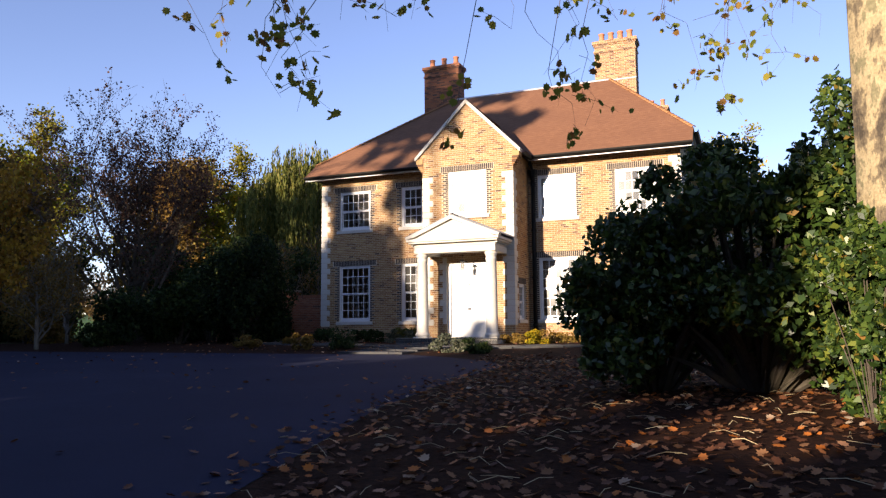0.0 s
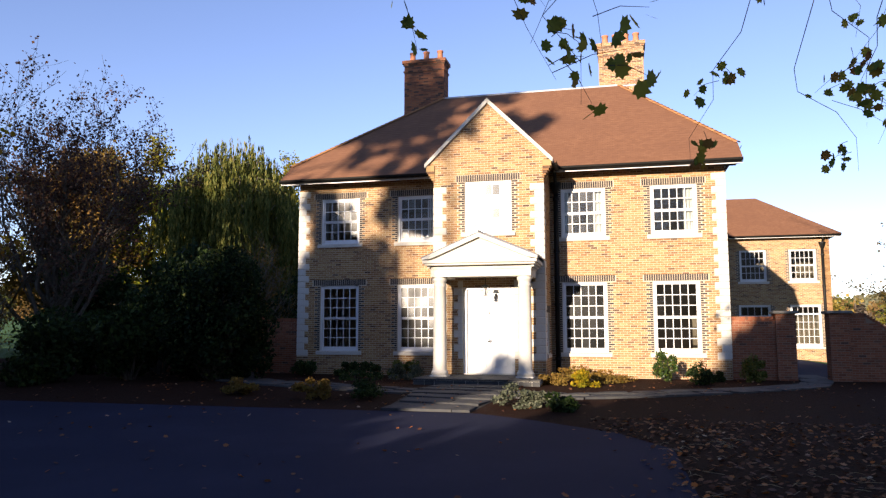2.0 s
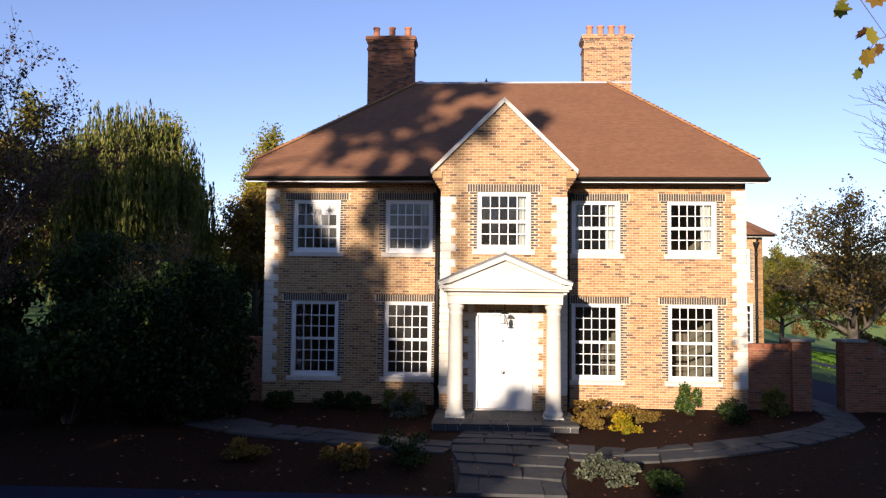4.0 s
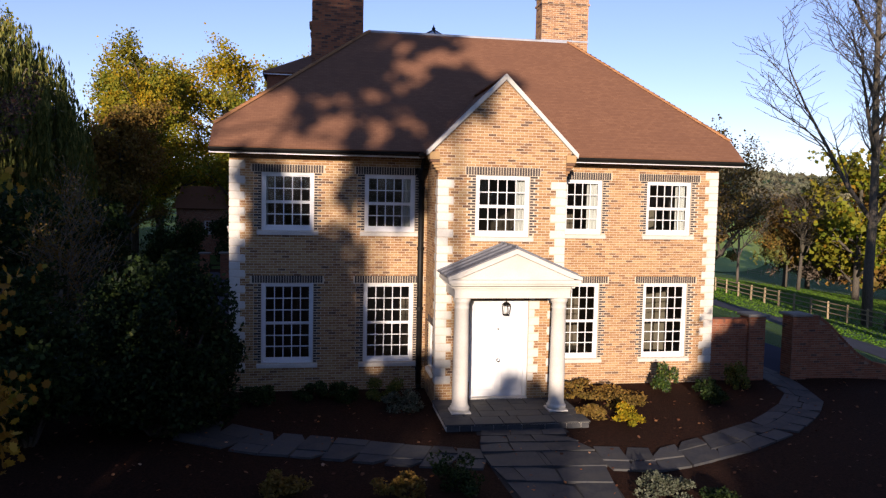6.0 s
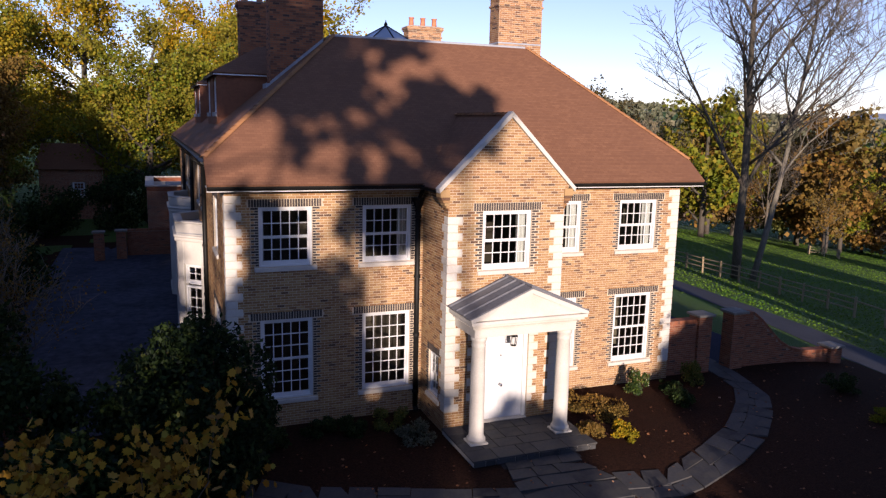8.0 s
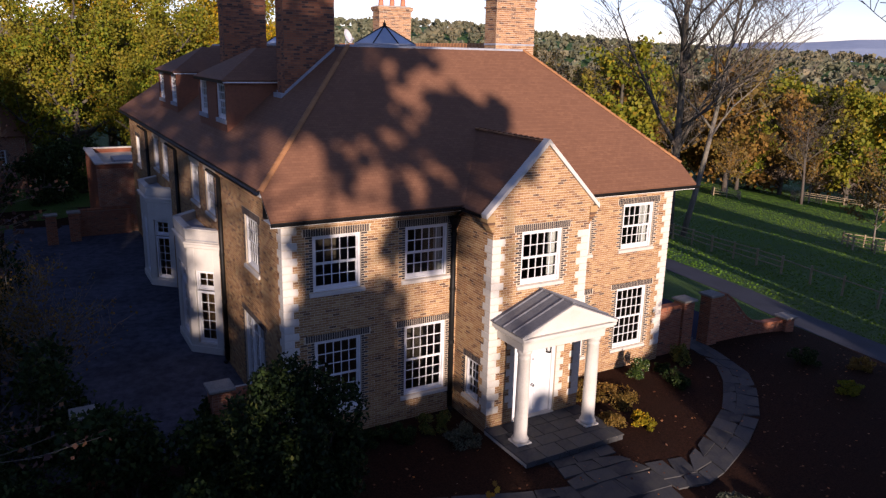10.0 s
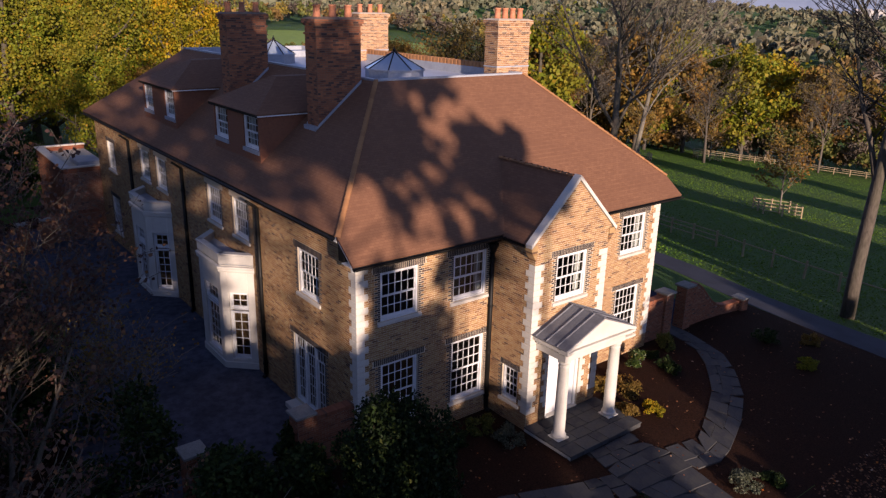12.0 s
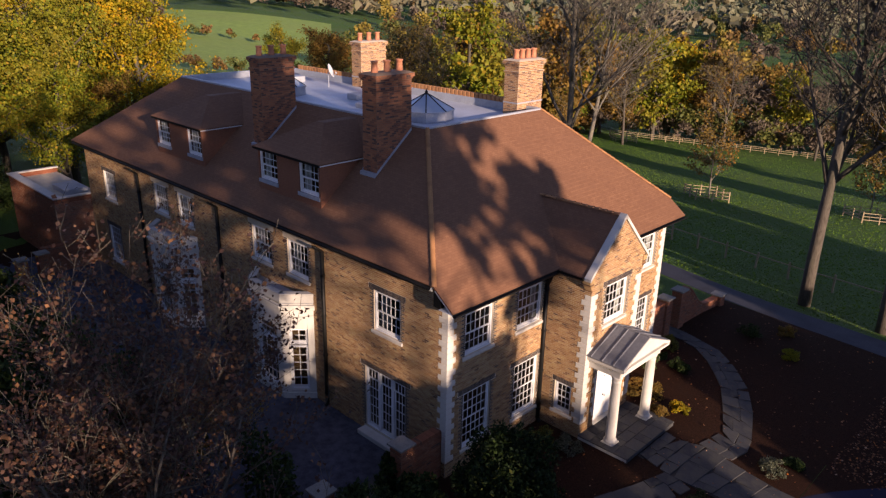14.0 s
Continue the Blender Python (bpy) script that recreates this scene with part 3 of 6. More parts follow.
# front wall, either side of the projecting bay
GW, GH, GS = 1.48, 2.37, 1.03     # ground floor windows: width, height, sill level
FW, FH, FS = 1.48, 1.68, 4.92     # first floor
FRONT_X = (-5.87, -2.92, 2.92, 5.87)
Q_LOW = 0.86


def quoin_cuts(at, sign, count, low, wide_first=True):
    out = []
    for k in range(count):
        w = 0.43 if (k % 2 == 0) == wide_first else 0.29
        a, b = sorted((at, at + sign * w))
        out.append((a, b, low + k * 0.225, low + (k + 1) * 0.225, "cut"))
    return out


def windows_cut(xs, w, h, s):
    return [(x - w / 2, x + w / 2, s, s + h, "win") for x in xs]


def head_cut(xs, w, z):
    return [(x - w / 2 - 0.3, x + w / 2 + 0.3, z, z + 0.225, "cut") for x in xs]


for side in (-1, 1):
    xs = [x for x in FRONT_X if x * side > 0]
    lo, hi = (-7.5, -1.8) if side < 0 else (1.8, 7.5)
    opens = windows_cut(xs, GW, GH, GS) + windows_cut(xs, FW, FH, FS)
    wall = shell("wall", lo, hi, 0.0, 7.2, opens, pose(0, 0, 0))
    wall["label"] = "front wall of orange-brown brick with dark window surrounds"
    holes = opens + head_cut(xs, GW, GS + GH) + head_cut(xs, FW, FS + FH) + quoin_cuts(7.5 * side, -side, 27, Q_LOW)
    holes += [(x - GW / 2 - 0.13, x + GW / 2 + 0.13, s - 0.13, s, "cut") for x in xs for s in (GS, FS)]
    pl, dk = lay_bricks(lo, hi, 0.0, 7.2, holes)
    brickwork(wall, pl, dk, [(x - GW / 2 - 0.3, x + GW / 2 + 0.3, z) for x in xs for z in (GS + GH, FS + FH)], True)
    for x in xs:
        window(pose(x, 0, GS), GW, GH, 5, 3, 3)
        window(pose(x, 0, FS), FW, FH, 5, 2, 2)

# projecting bay with its gable
APEX, KNEE = 9.2, 7.28
DOOR_W, DOOR_Z0, DOOR_Z1 = 1.66, 0.42, 3.16
opens = windows_cut([0.0], 1.52, FH, FS)[:1] + [(-DOOR_W / 2, DOOR_W / 2, 0.0, DOOR_Z1, "cut")]
wall = shell("wall", -1.8, 1.8, 0.0, 7.05, opens, BAY_F, 0.3, [(-1.8, 7.05), (-1.95, KNEE), (0, APEX), (1.95, KNEE), (1.8, 7.05)])
wall["label"] = "gabled brick front of the projecting entrance bay"
door_quoins = []
for side in (-1, 1):
    door_quoins += [(*sorted((side * DOOR_W / 2, side * (DOOR_W / 2 + (0.30 if k % 2 else 0.16)))), 0.87 + k * 0.225, 0.87 + (k + 1) * 0.225, "cut") for k in range(11)]
holes = opens + head_cut([0.0], 1.52, FS + FH) + quoin_cuts(-1.8, 1, 25, 0.84) + quoin_cuts(1.8, -1, 25, 0.84) + door_quoins
holes += [(-1.52 / 2 - 0.13, 1.52 / 2 + 0.13, FS - 0.13, FS, "cut")]


def bay_limits(z):
    if z < 7.05:
        k = 1.8 + max(0.0, z - 6.5) * 0.0
    elif z < KNEE:
        k = 1.8 + (z - 7.05) / (KNEE - 7.05) * 0.15
    else:
        k = 1.95 * (APEX - z) / (APEX - KNEE)
    return -k, k


pl, dk = lay_bricks(-1.8, 1.8, 0.0, 9.2, holes, bay_limits)
pl = pick_bricks(wall, pl, 4.2, 7.2)
brickwork(wall, pl, dk, [(-1.06, 1.06, FS + FH)], True)
bay_wall = wall
window(pose(0, -2.0, FS), 1.52, FH, 5, 2, 2)
for m, sgn in ((BAY_W, -1), (BAY_E, 1)):
    u0, u1 = (0.0, 2.0) if sgn < 0 else (-2.0, 0.0)
    uc = 1.08 * -sgn
    op = [(uc - 0.4, uc + 0.4, 1.03, 2.35, "win")]
    w_ = shell("wall", u0 + (0.0 if sgn < 0 else 0.3), u1 - (0.3 if sgn < 0 else 0.0), 0.0, 7.2, op, m)
    cuts = quoin_cuts(u1 if sgn < 0 else u0, -1 if sgn < 0 else 1, 25, 0.84, False)
    pl, dk = lay_bricks(u0, u1, 0.0, 7.2, op + cuts + [(uc - 0.55, uc + 0.55, 2.35, 2.575, "cut"), (uc - 0.53, uc + 0.53, 0.9, 1.03, "cut")])
    brickwork(w_, pl, dk, [(uc - 0.55, uc + 0.55, 2.35)])
    window(m @ pose(uc, 0, 1.03), 0.8, 1.32, 3, 2, 2)

# long west wall
WY = [(3.13, 1.46, 1.66, 4.93), (11.4, 1.42, 1.56, 5.62), (8.7, 1.42, 1.56, 5.62), (20.85, 1.42, 1.56, 5.62), (18.25, 1.42, 1.56, 5.62), (27.35, 1.42, 1.66, 4.93)]
op = [(-y - w / 2, -y + w / 2, s, s + h, "win") for y, w, h, s in WY]
french = (-3.28 - 1.15, -3.28 + 1.15, 0.45, 3.17, "win")
low6 = (-27.5 - 0.74, -27.5 + 0.74, GS, GS + 2.2, "win")
op += [french, low6]
wall = shell("wall", -30.5, -0.3, 0.0, 7.84, op, WEST)
wall["label"] = "long brick side wall with sash windows and stone bays"
cuts = quoin_cuts(0.0, -1, 27, Q_LOW, False) + [(-0.3, 0.0, 7.55, 9.0, "cut")] + [(a - 0.3, b + 0.3, d, d + 0.225, "cut") for a, b, c, d, k in op] + [(a - 0.13, b + 0.13, c - 0.13, c, "cut") for a, b, c, d, k in op]
pl, dk = lay_bricks(-30.5, 0.0, 0.0, 7.84, op + cuts)
brickwork(wall, pl, dk, [(a - 0.3, b + 0.3, d) for a, b, c, d, k in op if d < 7.0])
for y, w, h, s in WY:
    window(WEST @ pose(-y, 0, s), w, h, 5, 2, 2)
window(WEST @ pose(-27.5, 0, GS), 1.48, 2.2, 5, 3, 3)
for k in range(3):
    window(WEST @ pose(-3.28 + (k - 1) * 0.766, 0, 0.45), 0.766, 2.72, 3, 1, 5, False, None, "white glazed french door leaf with small panes")
part("step", box_mesh("step", M_SILL, -3.28 - 1.2, -3.28 + 1.2, -0.45, 0.0, 0.2, 0.42, 0.02), house, "pale stone doorstep", WEST)
# east and north walls
wall = shell("wall", 0.3, 20.5, 0.0, 7.84, [], EAST)
shell("wall", -7.2, 7.2, 0.0, 7.84, [], pose(0, 30.5, 0, 0, 0, 0) @ pose(0, 0, 0, 0, 0, 180))
# rear east wing
WING_OP = [(8.15, 9.6, 4.55, 6.4, "win"), (10.78, 12.22, 4.55, 6.4, "win"), (13.45, 14.87, 4.55, 6.4, "win"), (10.65, 12.35, 0.25, 3.2, "win"), (13.4, 15.0, 0.85, 3.2, "win"), (8.0, 9.7, 2.35, 3.2, "win")]
WINGM = pose(0, 20.5, 0)
wall = shell("wall", 7.5, 15.6, -1.2, 7.1, WING_OP, WINGM)
wall["label"] = "brick front of the rear wing"
pl, dk = lay_bricks(7.5, 15.6, -0.3, 7.1, WING_OP + [(a - 0.13, b + 0.13, c - 0.13, c, "cut") for a, b, c, d, k in WING_OP])
brickwork(wall, pl, dk, [])
for a, b, c, d, k in WING_OP:
    window(WINGM @ pose((a + b) / 2, 0, c), b - a, d - c, 5 if b - a < 1.65 else 4, 2 if d - c < 2 else 1, 2 if d - c < 2 else 4)
wing_e = shell("wall", 0.0, 9.0, -1.2, 7.1, [], pose(15.6, 20.5, 0, 0, 0, 90))
wing_n = shell("wall", -15.6, -7.5, -1.2, 7.1, [], pose(0, 29.5, 0, 0, 0, 180))


# quoins: alternate blocks, a shade proud of the brickwork
def quoin_mesh(a, b):
    s = Solid().box(-0.016, a, -0.016, b, 0.006, 0.219)
    return bevelled(s.mesh("quoin", M_STONE), 0.012)


q_wide, q_narrow = quoin_mesh(0.425, 0.285), quoin_mesh(0.285, 0.425)
for cx, cy, low, n, mir in ((-7.5, 0.0, Q_LOW, 27, 1), (7.5, 0.0, Q_LOW, 27, -1), (-1.8, -2.0, 0.84, 25, 1), (1.8, -2.0, 0.84, 25, -1)):
    for k in range(n):
        me = q_wide if k % 2 == 0 else q_narrow
        if mir < 0:
            me = q_narrow if k % 2 == 0 else q_wide
        part("quoin", me, house, "pale cast stone quoin block" if k == 0 else "", pose(cx, cy, low + k * 0.225, 0, 0, 0 if mir > 0 else 90))
dq = [bevelled(box_mesh("quoin", M_STONE, -w / 2, w / 2, -0.016, 0.1, 0.006, 0.219), 0.01) for w in (0.155, 0.295)]
for side in (-1, 1):
    for k in range(11):
        w = 0.30 if k % 2 else 0.16
        part("quoin", dq[k % 2], house, "", pose(side * (DOOR_W / 2 + w / 2), -2.0, 0.87 + k * 0.225))

# ---- roofs ----
def slope(name, pts, along, parent, material=None, thick=0.06, label=""):
    """A roof plane with thickness; UV in metres along the eave and up the slope."""
    ps = [Vector(p) for p in pts]
    n = (ps[1] - ps[0]).cross(ps[2] - ps[0]).normalized()
    if n.z < 0:
        ps.reverse()
        n.negate()
    a = Vector(along).normalized()
    up = n.cross(a)
    k = len(ps)
    me = mesh_of(name, [*ps, *[p - thick * n for p in ps]], [tuple(range(k)), tuple(range(2 * k - 1, k - 1, -1))] + [(i, i + k, (i + 1) % k + k, (i + 1) % k) for i in range(k)], material or M_TILE)
    uv = me.uv_layers.new(name="UVMap")
    for loop in me.loops:
        p = me.vertices[loop.vertex_index].co
        uv.data[loop.index].uv = (p.dot(a), p.dot(up))
    return part(name, me, parent, label)


EY, EZ, HY, HZ = -0.66, 7.27, 5.4, 11.9
HL, HR = -3.25, 4.2
SX, SZ = 7.98, 7.95
K1 = (HZ - EZ) / (HY - EY)
YC = EY + (SZ - EZ) / K1
BY, BHY = 31.1, 25.6
roof = part("roof", None, house, "steep brown clay tile roof round a flat lead-covered top")
slope("front_slope", [(-SX, EY, EZ), (SX, EY, EZ), (SX, YC, SZ), (HR, HY, HZ), (HL, HY, HZ), (-SX, YC, SZ)], (1, 0, 0), roof)
slope("west_slope", [(-SX, YC, SZ), (HL, HY, HZ), (HL, BHY, HZ), (-SX, BY, SZ)], (0, 1, 0), roof)
slope("east_slope", [(SX, YC, SZ), (HR, HY, HZ), (HR, BHY, HZ), (SX, BY, SZ)], (0, 1, 0), roof)
slope("north_slope", [(-SX, BY, SZ), (HL, BHY, HZ), (HR, BHY, HZ), (SX, BY, SZ)], (1, 0, 0), roof)
GX = 2.08
GZ0 = APEX + 0.05 - GX * (APEX - KNEE) / 1.95
for s in (-1, 1):
    slope("gable_slope", [(0, -1.86, APEX + 0.05), (s * GX, -1.86, GZ0), (s * GX, 0.5, GZ0), (0, 2.3, APEX + 0.05)], (0, 1, 0), roof)
part("flat_top", box_mesh("flat_top", M_DECK, HL + 0.1, HR - 0.1, HY + 0.1, BHY - 0.1, 11.45, 11.55), roof, "grey flat roof membrane")
for x0, x1, y0, y1 in ((HL - 0.06, HR + 0.06, HY - 0.06, HY + 0.12), (HL - 0.06, HR + 0.06, BHY - 0.12, BHY + 0.06), (HL - 0.06, HL + 0.12, HY + 0.12, BHY - 0.12), (HR - 0.12, HR + 0.06, HY + 0.12, BHY - 0.12)):
    part("lead_upstand", box_mesh("lead_upstand", M_LEAD, x0, x1, y0, y1, 11.5, HZ + 0.03, 0.02), roof, "grey lead kerb")
# bonnet tiles down the hips, ridge tiles
bonnet = Solid()
for k in range(7):
    t = math.pi * k / 6
    bonnet.v += [(0.0, 0.085 * math.cos(t), 0.055 * math.sin(t) - 0.02), (0.27, 0.098 * math.cos(t), 0.068 * math.sin(t) - 0.01)]
bonnet.f = [(2 * k, 2 * k + 1, 2 * k + 3, 2 * k + 2) for k in range(6)]
bonnet_me = bonnet.mesh("bonnet_tile", M_HIP)


def run_of_tiles(a, b, step=0.235, name="bonnet_tile"):
    a, b = Vector(a), Vector(b)
    d = b - a
    n = int(d.length / step)
    q = d.to_track_quat("X", "Z").to_matrix().to_4x4()
    for k in range(n):
        part(name, bonnet_me, roof, "orange bonnet hip tile" if k == 0 else "", Matrix.Translation(a + d * (k / n) + Vector((0, 0, 0.01))) @ q)


for s in (-1, 1):
    run_of_tiles((HL if s < 0 else HR, HY, HZ), (s * SX, YC, SZ))
run_of_tiles((0, 2.0, APEX + 0.06), (0, -1.8, APEX + 0.06), 0.28)
ridge_me = bevelled(box_mesh("ridge_tile", M_HIP, -0.125, 0.125, -0.09, 0.09, -0.05, 0.27), 0.03)
for k in range(62):
    part("ridge_tile", ridge_me, roof, "red clay ridge tile" if k == 0 else "", pose(HR - 0.02, HY + 2.0 + 0.28 * k, HZ, 0, 0, 90))
# gable coping stones and kneelers
for s in (-1, 1):
    d = Vector((s * 2.06, 0, KNEE - 0.11 - APEX))
    L = d.length
    m = Matrix.Translation((0, -2.0, APEX + 0.06)) @ d.to_track_quat("X", "Y").to_matrix().to_4x4()
    cs = Solid()
    ang = math.atan2(APEX - KNEE + 0.11, 2.06)
    nx_ = math.sin(ang) * s
    a0, a1 = (0.0, APEX - 0.02), (2.1 * s, APEX - 0.02 + 2.1 * (KNEE - 0.11 - APEX) / 2.06)
    cs.prism([a0, a1, (a1[0] + 0.03 * nx_, a1[1] + 0.13), (0.0, APEX + 0.15)], -2.1, -1.80)
    part("coping", bevelled(cs.mesh("coping", M_STONE), 0.01), house, "pale stone gable coping")
    for k in range(5):
        z = 6.62 + k * 0.075
        part("corbel_brick", box_mesh("corbel_brick", M_BRICK1, *sorted((s * 1.78, s * (1.83 + 0.05 * k))), -2.02 - 0.006 * k, -1.7, z + 0.004, z + 0.071, 0.004), house, "corbelled brick course under the gable")
    part("kneeler", box_mesh("kneeler", M_BRICK1, *sorted((s * 1.78, s * 2.06)), -2.05, -1.7, 6.995, 7.2, 0.005), house, "brick kneeler block")

# eaves: white fascia and soffit, black gutter; soffit ends blackened as shade
def gutter(pts, parent=house):
    s = Solid()
    for a, b in zip(pts, pts[1:]):
        a, b = Vector(a), Vector(b)
        d = (b - a).normalized()
        o = d.cross(Vector((0, 0, 1))).normalized()
        ring = [(0.105 * math.cos(t), 0.105 * math.sin(t)) for t in np.linspace(math.pi, 2 * math.pi, 7)] + [(0.095 * math.cos(t), 0.095 * math.sin(t)) for t in np.linspace(2 * math.pi, math.pi, 7)]
        k = len(ring)
        s.add([p + o * u + Vector((0, 0, v)) for p in (a, b) for u, v in ring], [(i, (i + 1) % k, (i + 1) % k + k, i + k) for i in range(k)])
    return part("gutter", s.mesh("gutter", M_BLACK), parent, "black half-round gutter")


for lo, hi in ((-7.98, -2.0), (2.0, 7.98)):
    part("fascia", box_mesh("fascia", M_PAINT, lo, hi, -0.60, -0.575, 7.08, 7.22), house, "white painted fascia")
    part("soffit", box_mesh("soffit", M_PAINT, lo, hi, -0.57, 0.0, 7.19, 7.215), house)
    gutter([(lo, -0.71, 7.23), (hi, -0.71, 7.23)])
for s in (-1, 1):
    part("fascia", box_mesh("fascia", M_PAINT, *sorted((s * 7.91, s * 7.935)), YC + 0.15, 31.0 if s < 0 else 20.0, 7.74, 7.91), house)
    part("soffit", box_mesh("soffit", M_PAINT, *sorted((s * 7.5, s * 7.905)), 0.25, 31.0 if s < 0 else 20.0, 7.845, 7.87), house)
    gutter([(s * 8.03, YC + 0.2, 7.90), (s * 8.03, 31.0 if s < 0 else 20.0, 7.90)])
    v = Solid().prism([(EY + 0.05, EZ - 0.14), (EY + 0.05, EZ - 0.06), (YC, SZ - 0.09), (YC, SZ - 0.17)], *sorted((s * 7.93, s * 7.955)), "x")
    part("verge", v.mesh("verge", M_PAINT), house, "white boxed eaves return")
    # black filler painted in for the shadow under the verge corner
    g = Solid().prism([(0.0, 7.2), (0.0, 7.66), (YC + 0.1, 7.845), (YC + 0.1, 7.2)], *sorted((s * 7.5, s * 7.9)), "x")
    part("soffit", g.mesh("soffit", M_BLACK), house)
    # eaves of the entrance gable's little roof
    gutter([(s * 2.1, -1.75, 7.2), (s * 2.1, -0.62, 7.2)])


def downpipe(x, y, top, low, out=Vector((0, -1, 0)), hopper=True):
    """A black rainwater pipe with hopper head, collars and shoe."""
    o = Vector(out)
    dp = part("downpipe", None, house, "black cast iron downpipe with hopper", Matrix.Translation((x, y, 0)))
    s = Solid().tube([o * 0.09 + Vector((0, 0, low + 0.15)), o * 0.09 + Vector((0, 0, top))], 0.085, 8)
    s.tube([o * 0.09 + Vector((0, 0, low + 0.15)), o * 0.2 + Vector((0, 0, low + 0.03))], 0.082, 8)
    s.tube([o * 0.09 + Vector((0, 0, top)), o * 0.5 + Vector((0, 0, top + 0.32))], 0.055, 8)
    part("pipe", s.mesh("pipe", M_BLACK), dp, "", None, True)
    for z in np.arange(low + 0.6, top - 0.3, 1.8):
        part("collar", Solid().lathe([(0.105, z), (0.105, z + 0.09)], 8, o.x * 0.09, o.y * 0.09).mesh("collar", M_BLACK), dp)
    if hopper:
        h = Solid().lathe([(0.07, top - 0.32), (0.16, top - 0.1), (0.19, top), (0.19, top + 0.06)], 8, o.x * 0.12, o.y * 0.12)
        part("hopper", h.mesh("hopper", M_BLACK), dp)


downpipe(-2.0, 0.0, 6.75, 0.2)
downpipe(2.02, 0.0, 6.75, 0.2)
for y in (6.9, 15.0, 23.3):
    downpipe(-7.5, y, 7.3, 0.25, Vector((-1, 0, 0)), False)

# chimneys
def chimney(cx, cy, foot, top, pots, label, w=1.85, d=0.84, bricks=M_BRICK):
    ch = part("chimney", None, house, label, pose(cx, cy, 0))
    core = Solid()
    prof = [(foot, top - 0.62, 0.0), (top - 0.62, top - 0.54, 0.04), (top - 0.54, top - 0.30, 0.0), (top - 0.30, top - 0.22, 0.045), (top - 0.22, top - 0.07, 0.09)]
    rings = [(z, o) for z0, z1, o in prof for z in (z0, z1)] + [(top, -0.08)]
    core.v = [(sx * (w / 2 + o), sy * (d / 2 + o), z) for z, o in rings for sx, sy in ((-1, -1), (1, -1), (1, 1), (-1, 1))]
    core.f = [(4 * i + k, 4 * i + (k + 1) % 4, 4 * i + 4 + (k + 1) % 4, 4 * i + 4 + k) for i in range(len(rings) - 1) for k in range(4)] + [tuple(range(4 * len(rings) - 4, 4 * len(rings)))]
    part("shaft", core.mesh("shaft", M_MORTAR_DARK if cx < 0 else M_MORTAR), ch)
    s = Solid()
    for z0, z1, o in prof:
        for mm, wd in ((pose(0, -d / 2 - o, 0), w + 2 * o), (pose(0, d / 2 + o, 0, 0, 0, 180), w + 2 * o), (pose(-w / 2 - o, 0, 0, 0, 0, -90), d + 2 * o), (pose(w / 2 + o, 0, 0, 0, 0, 90), d + 2 * o)):
            holes = []
            pl, _ = lay_bricks(-wd / 2, wd / 2, z0, z1, holes)
            s.add([mm @ Vector(v) for v in pl.v], pl.f)
    part("bricks", mesh_of("bricks", s.v, s.f, bricks), ch)["kind"] = "stuff"
    if cx > 0:
        fl = Solid().box(-w / 2 - 0.02, w / 2 + 0.02, -d / 2 - 0.02, d / 2 + 0.02, 12.08, 12.14)
        part("flashing", fl.mesh("flashing", M_LEAD), ch, "thin grey lead band")
    if cx < 0:
        k = (11.9 - 7.95) / (7.98 - 3.25)
        for sy in (-1, 1):
            a0, a1 = -w / 2 - 0.03, min(w / 2, -3.25 - cx)
            z0, z1 = 11.9 + (cx + a0 + 3.25) * k, 11.9 + (cx + a1 + 3.25) * k
            sf = Solid().prism([(a0, z0), (a1, z1), (a1, z1 + 0.12), (a0, z0 + 0.12)], *sorted((sy * (d / 2 + 0.012), sy * (d / 2 + 0.03))))
            part("flashing", sf.mesh("flashing", M_LEAD), ch)
        part("flashing", box_mesh("flashing", M_LEAD, -w / 2 - 0.16, -w / 2 - 0.012, -d / 2 - 0.03, d / 2 + 0.03, z0 - 0.10, z0 + 0.06), ch)
    pot = Solid().lathe([(0.15, -0.05), (0.135, 0.1), (0.12, 0.36), (0.15, 0.38), (0.15, 0.43), (0.11, 0.43), (0.10, 0.1)], 14).mesh("pot", M_TERRA)
    for k in range(pots):
        part("pot", pot, ch, "terracotta chimney pot", pose((k - (pots - 1) / 2) * (w - 0.55) / max(1, pots - 1), 0, top), True)
    return ch


for cx, cy, n in ((-4.37, 6.56, 3), (-4.5, 14.36, 3), (4.33, 6.58, 4), (4.6, 18.2, 3)):
    chimney(cx, cy, 9.2, 14.1, n, "tall brick chimney stack with corbelled head", bricks=M_CHIM_DARK if cx < 0 else M_CHIM)

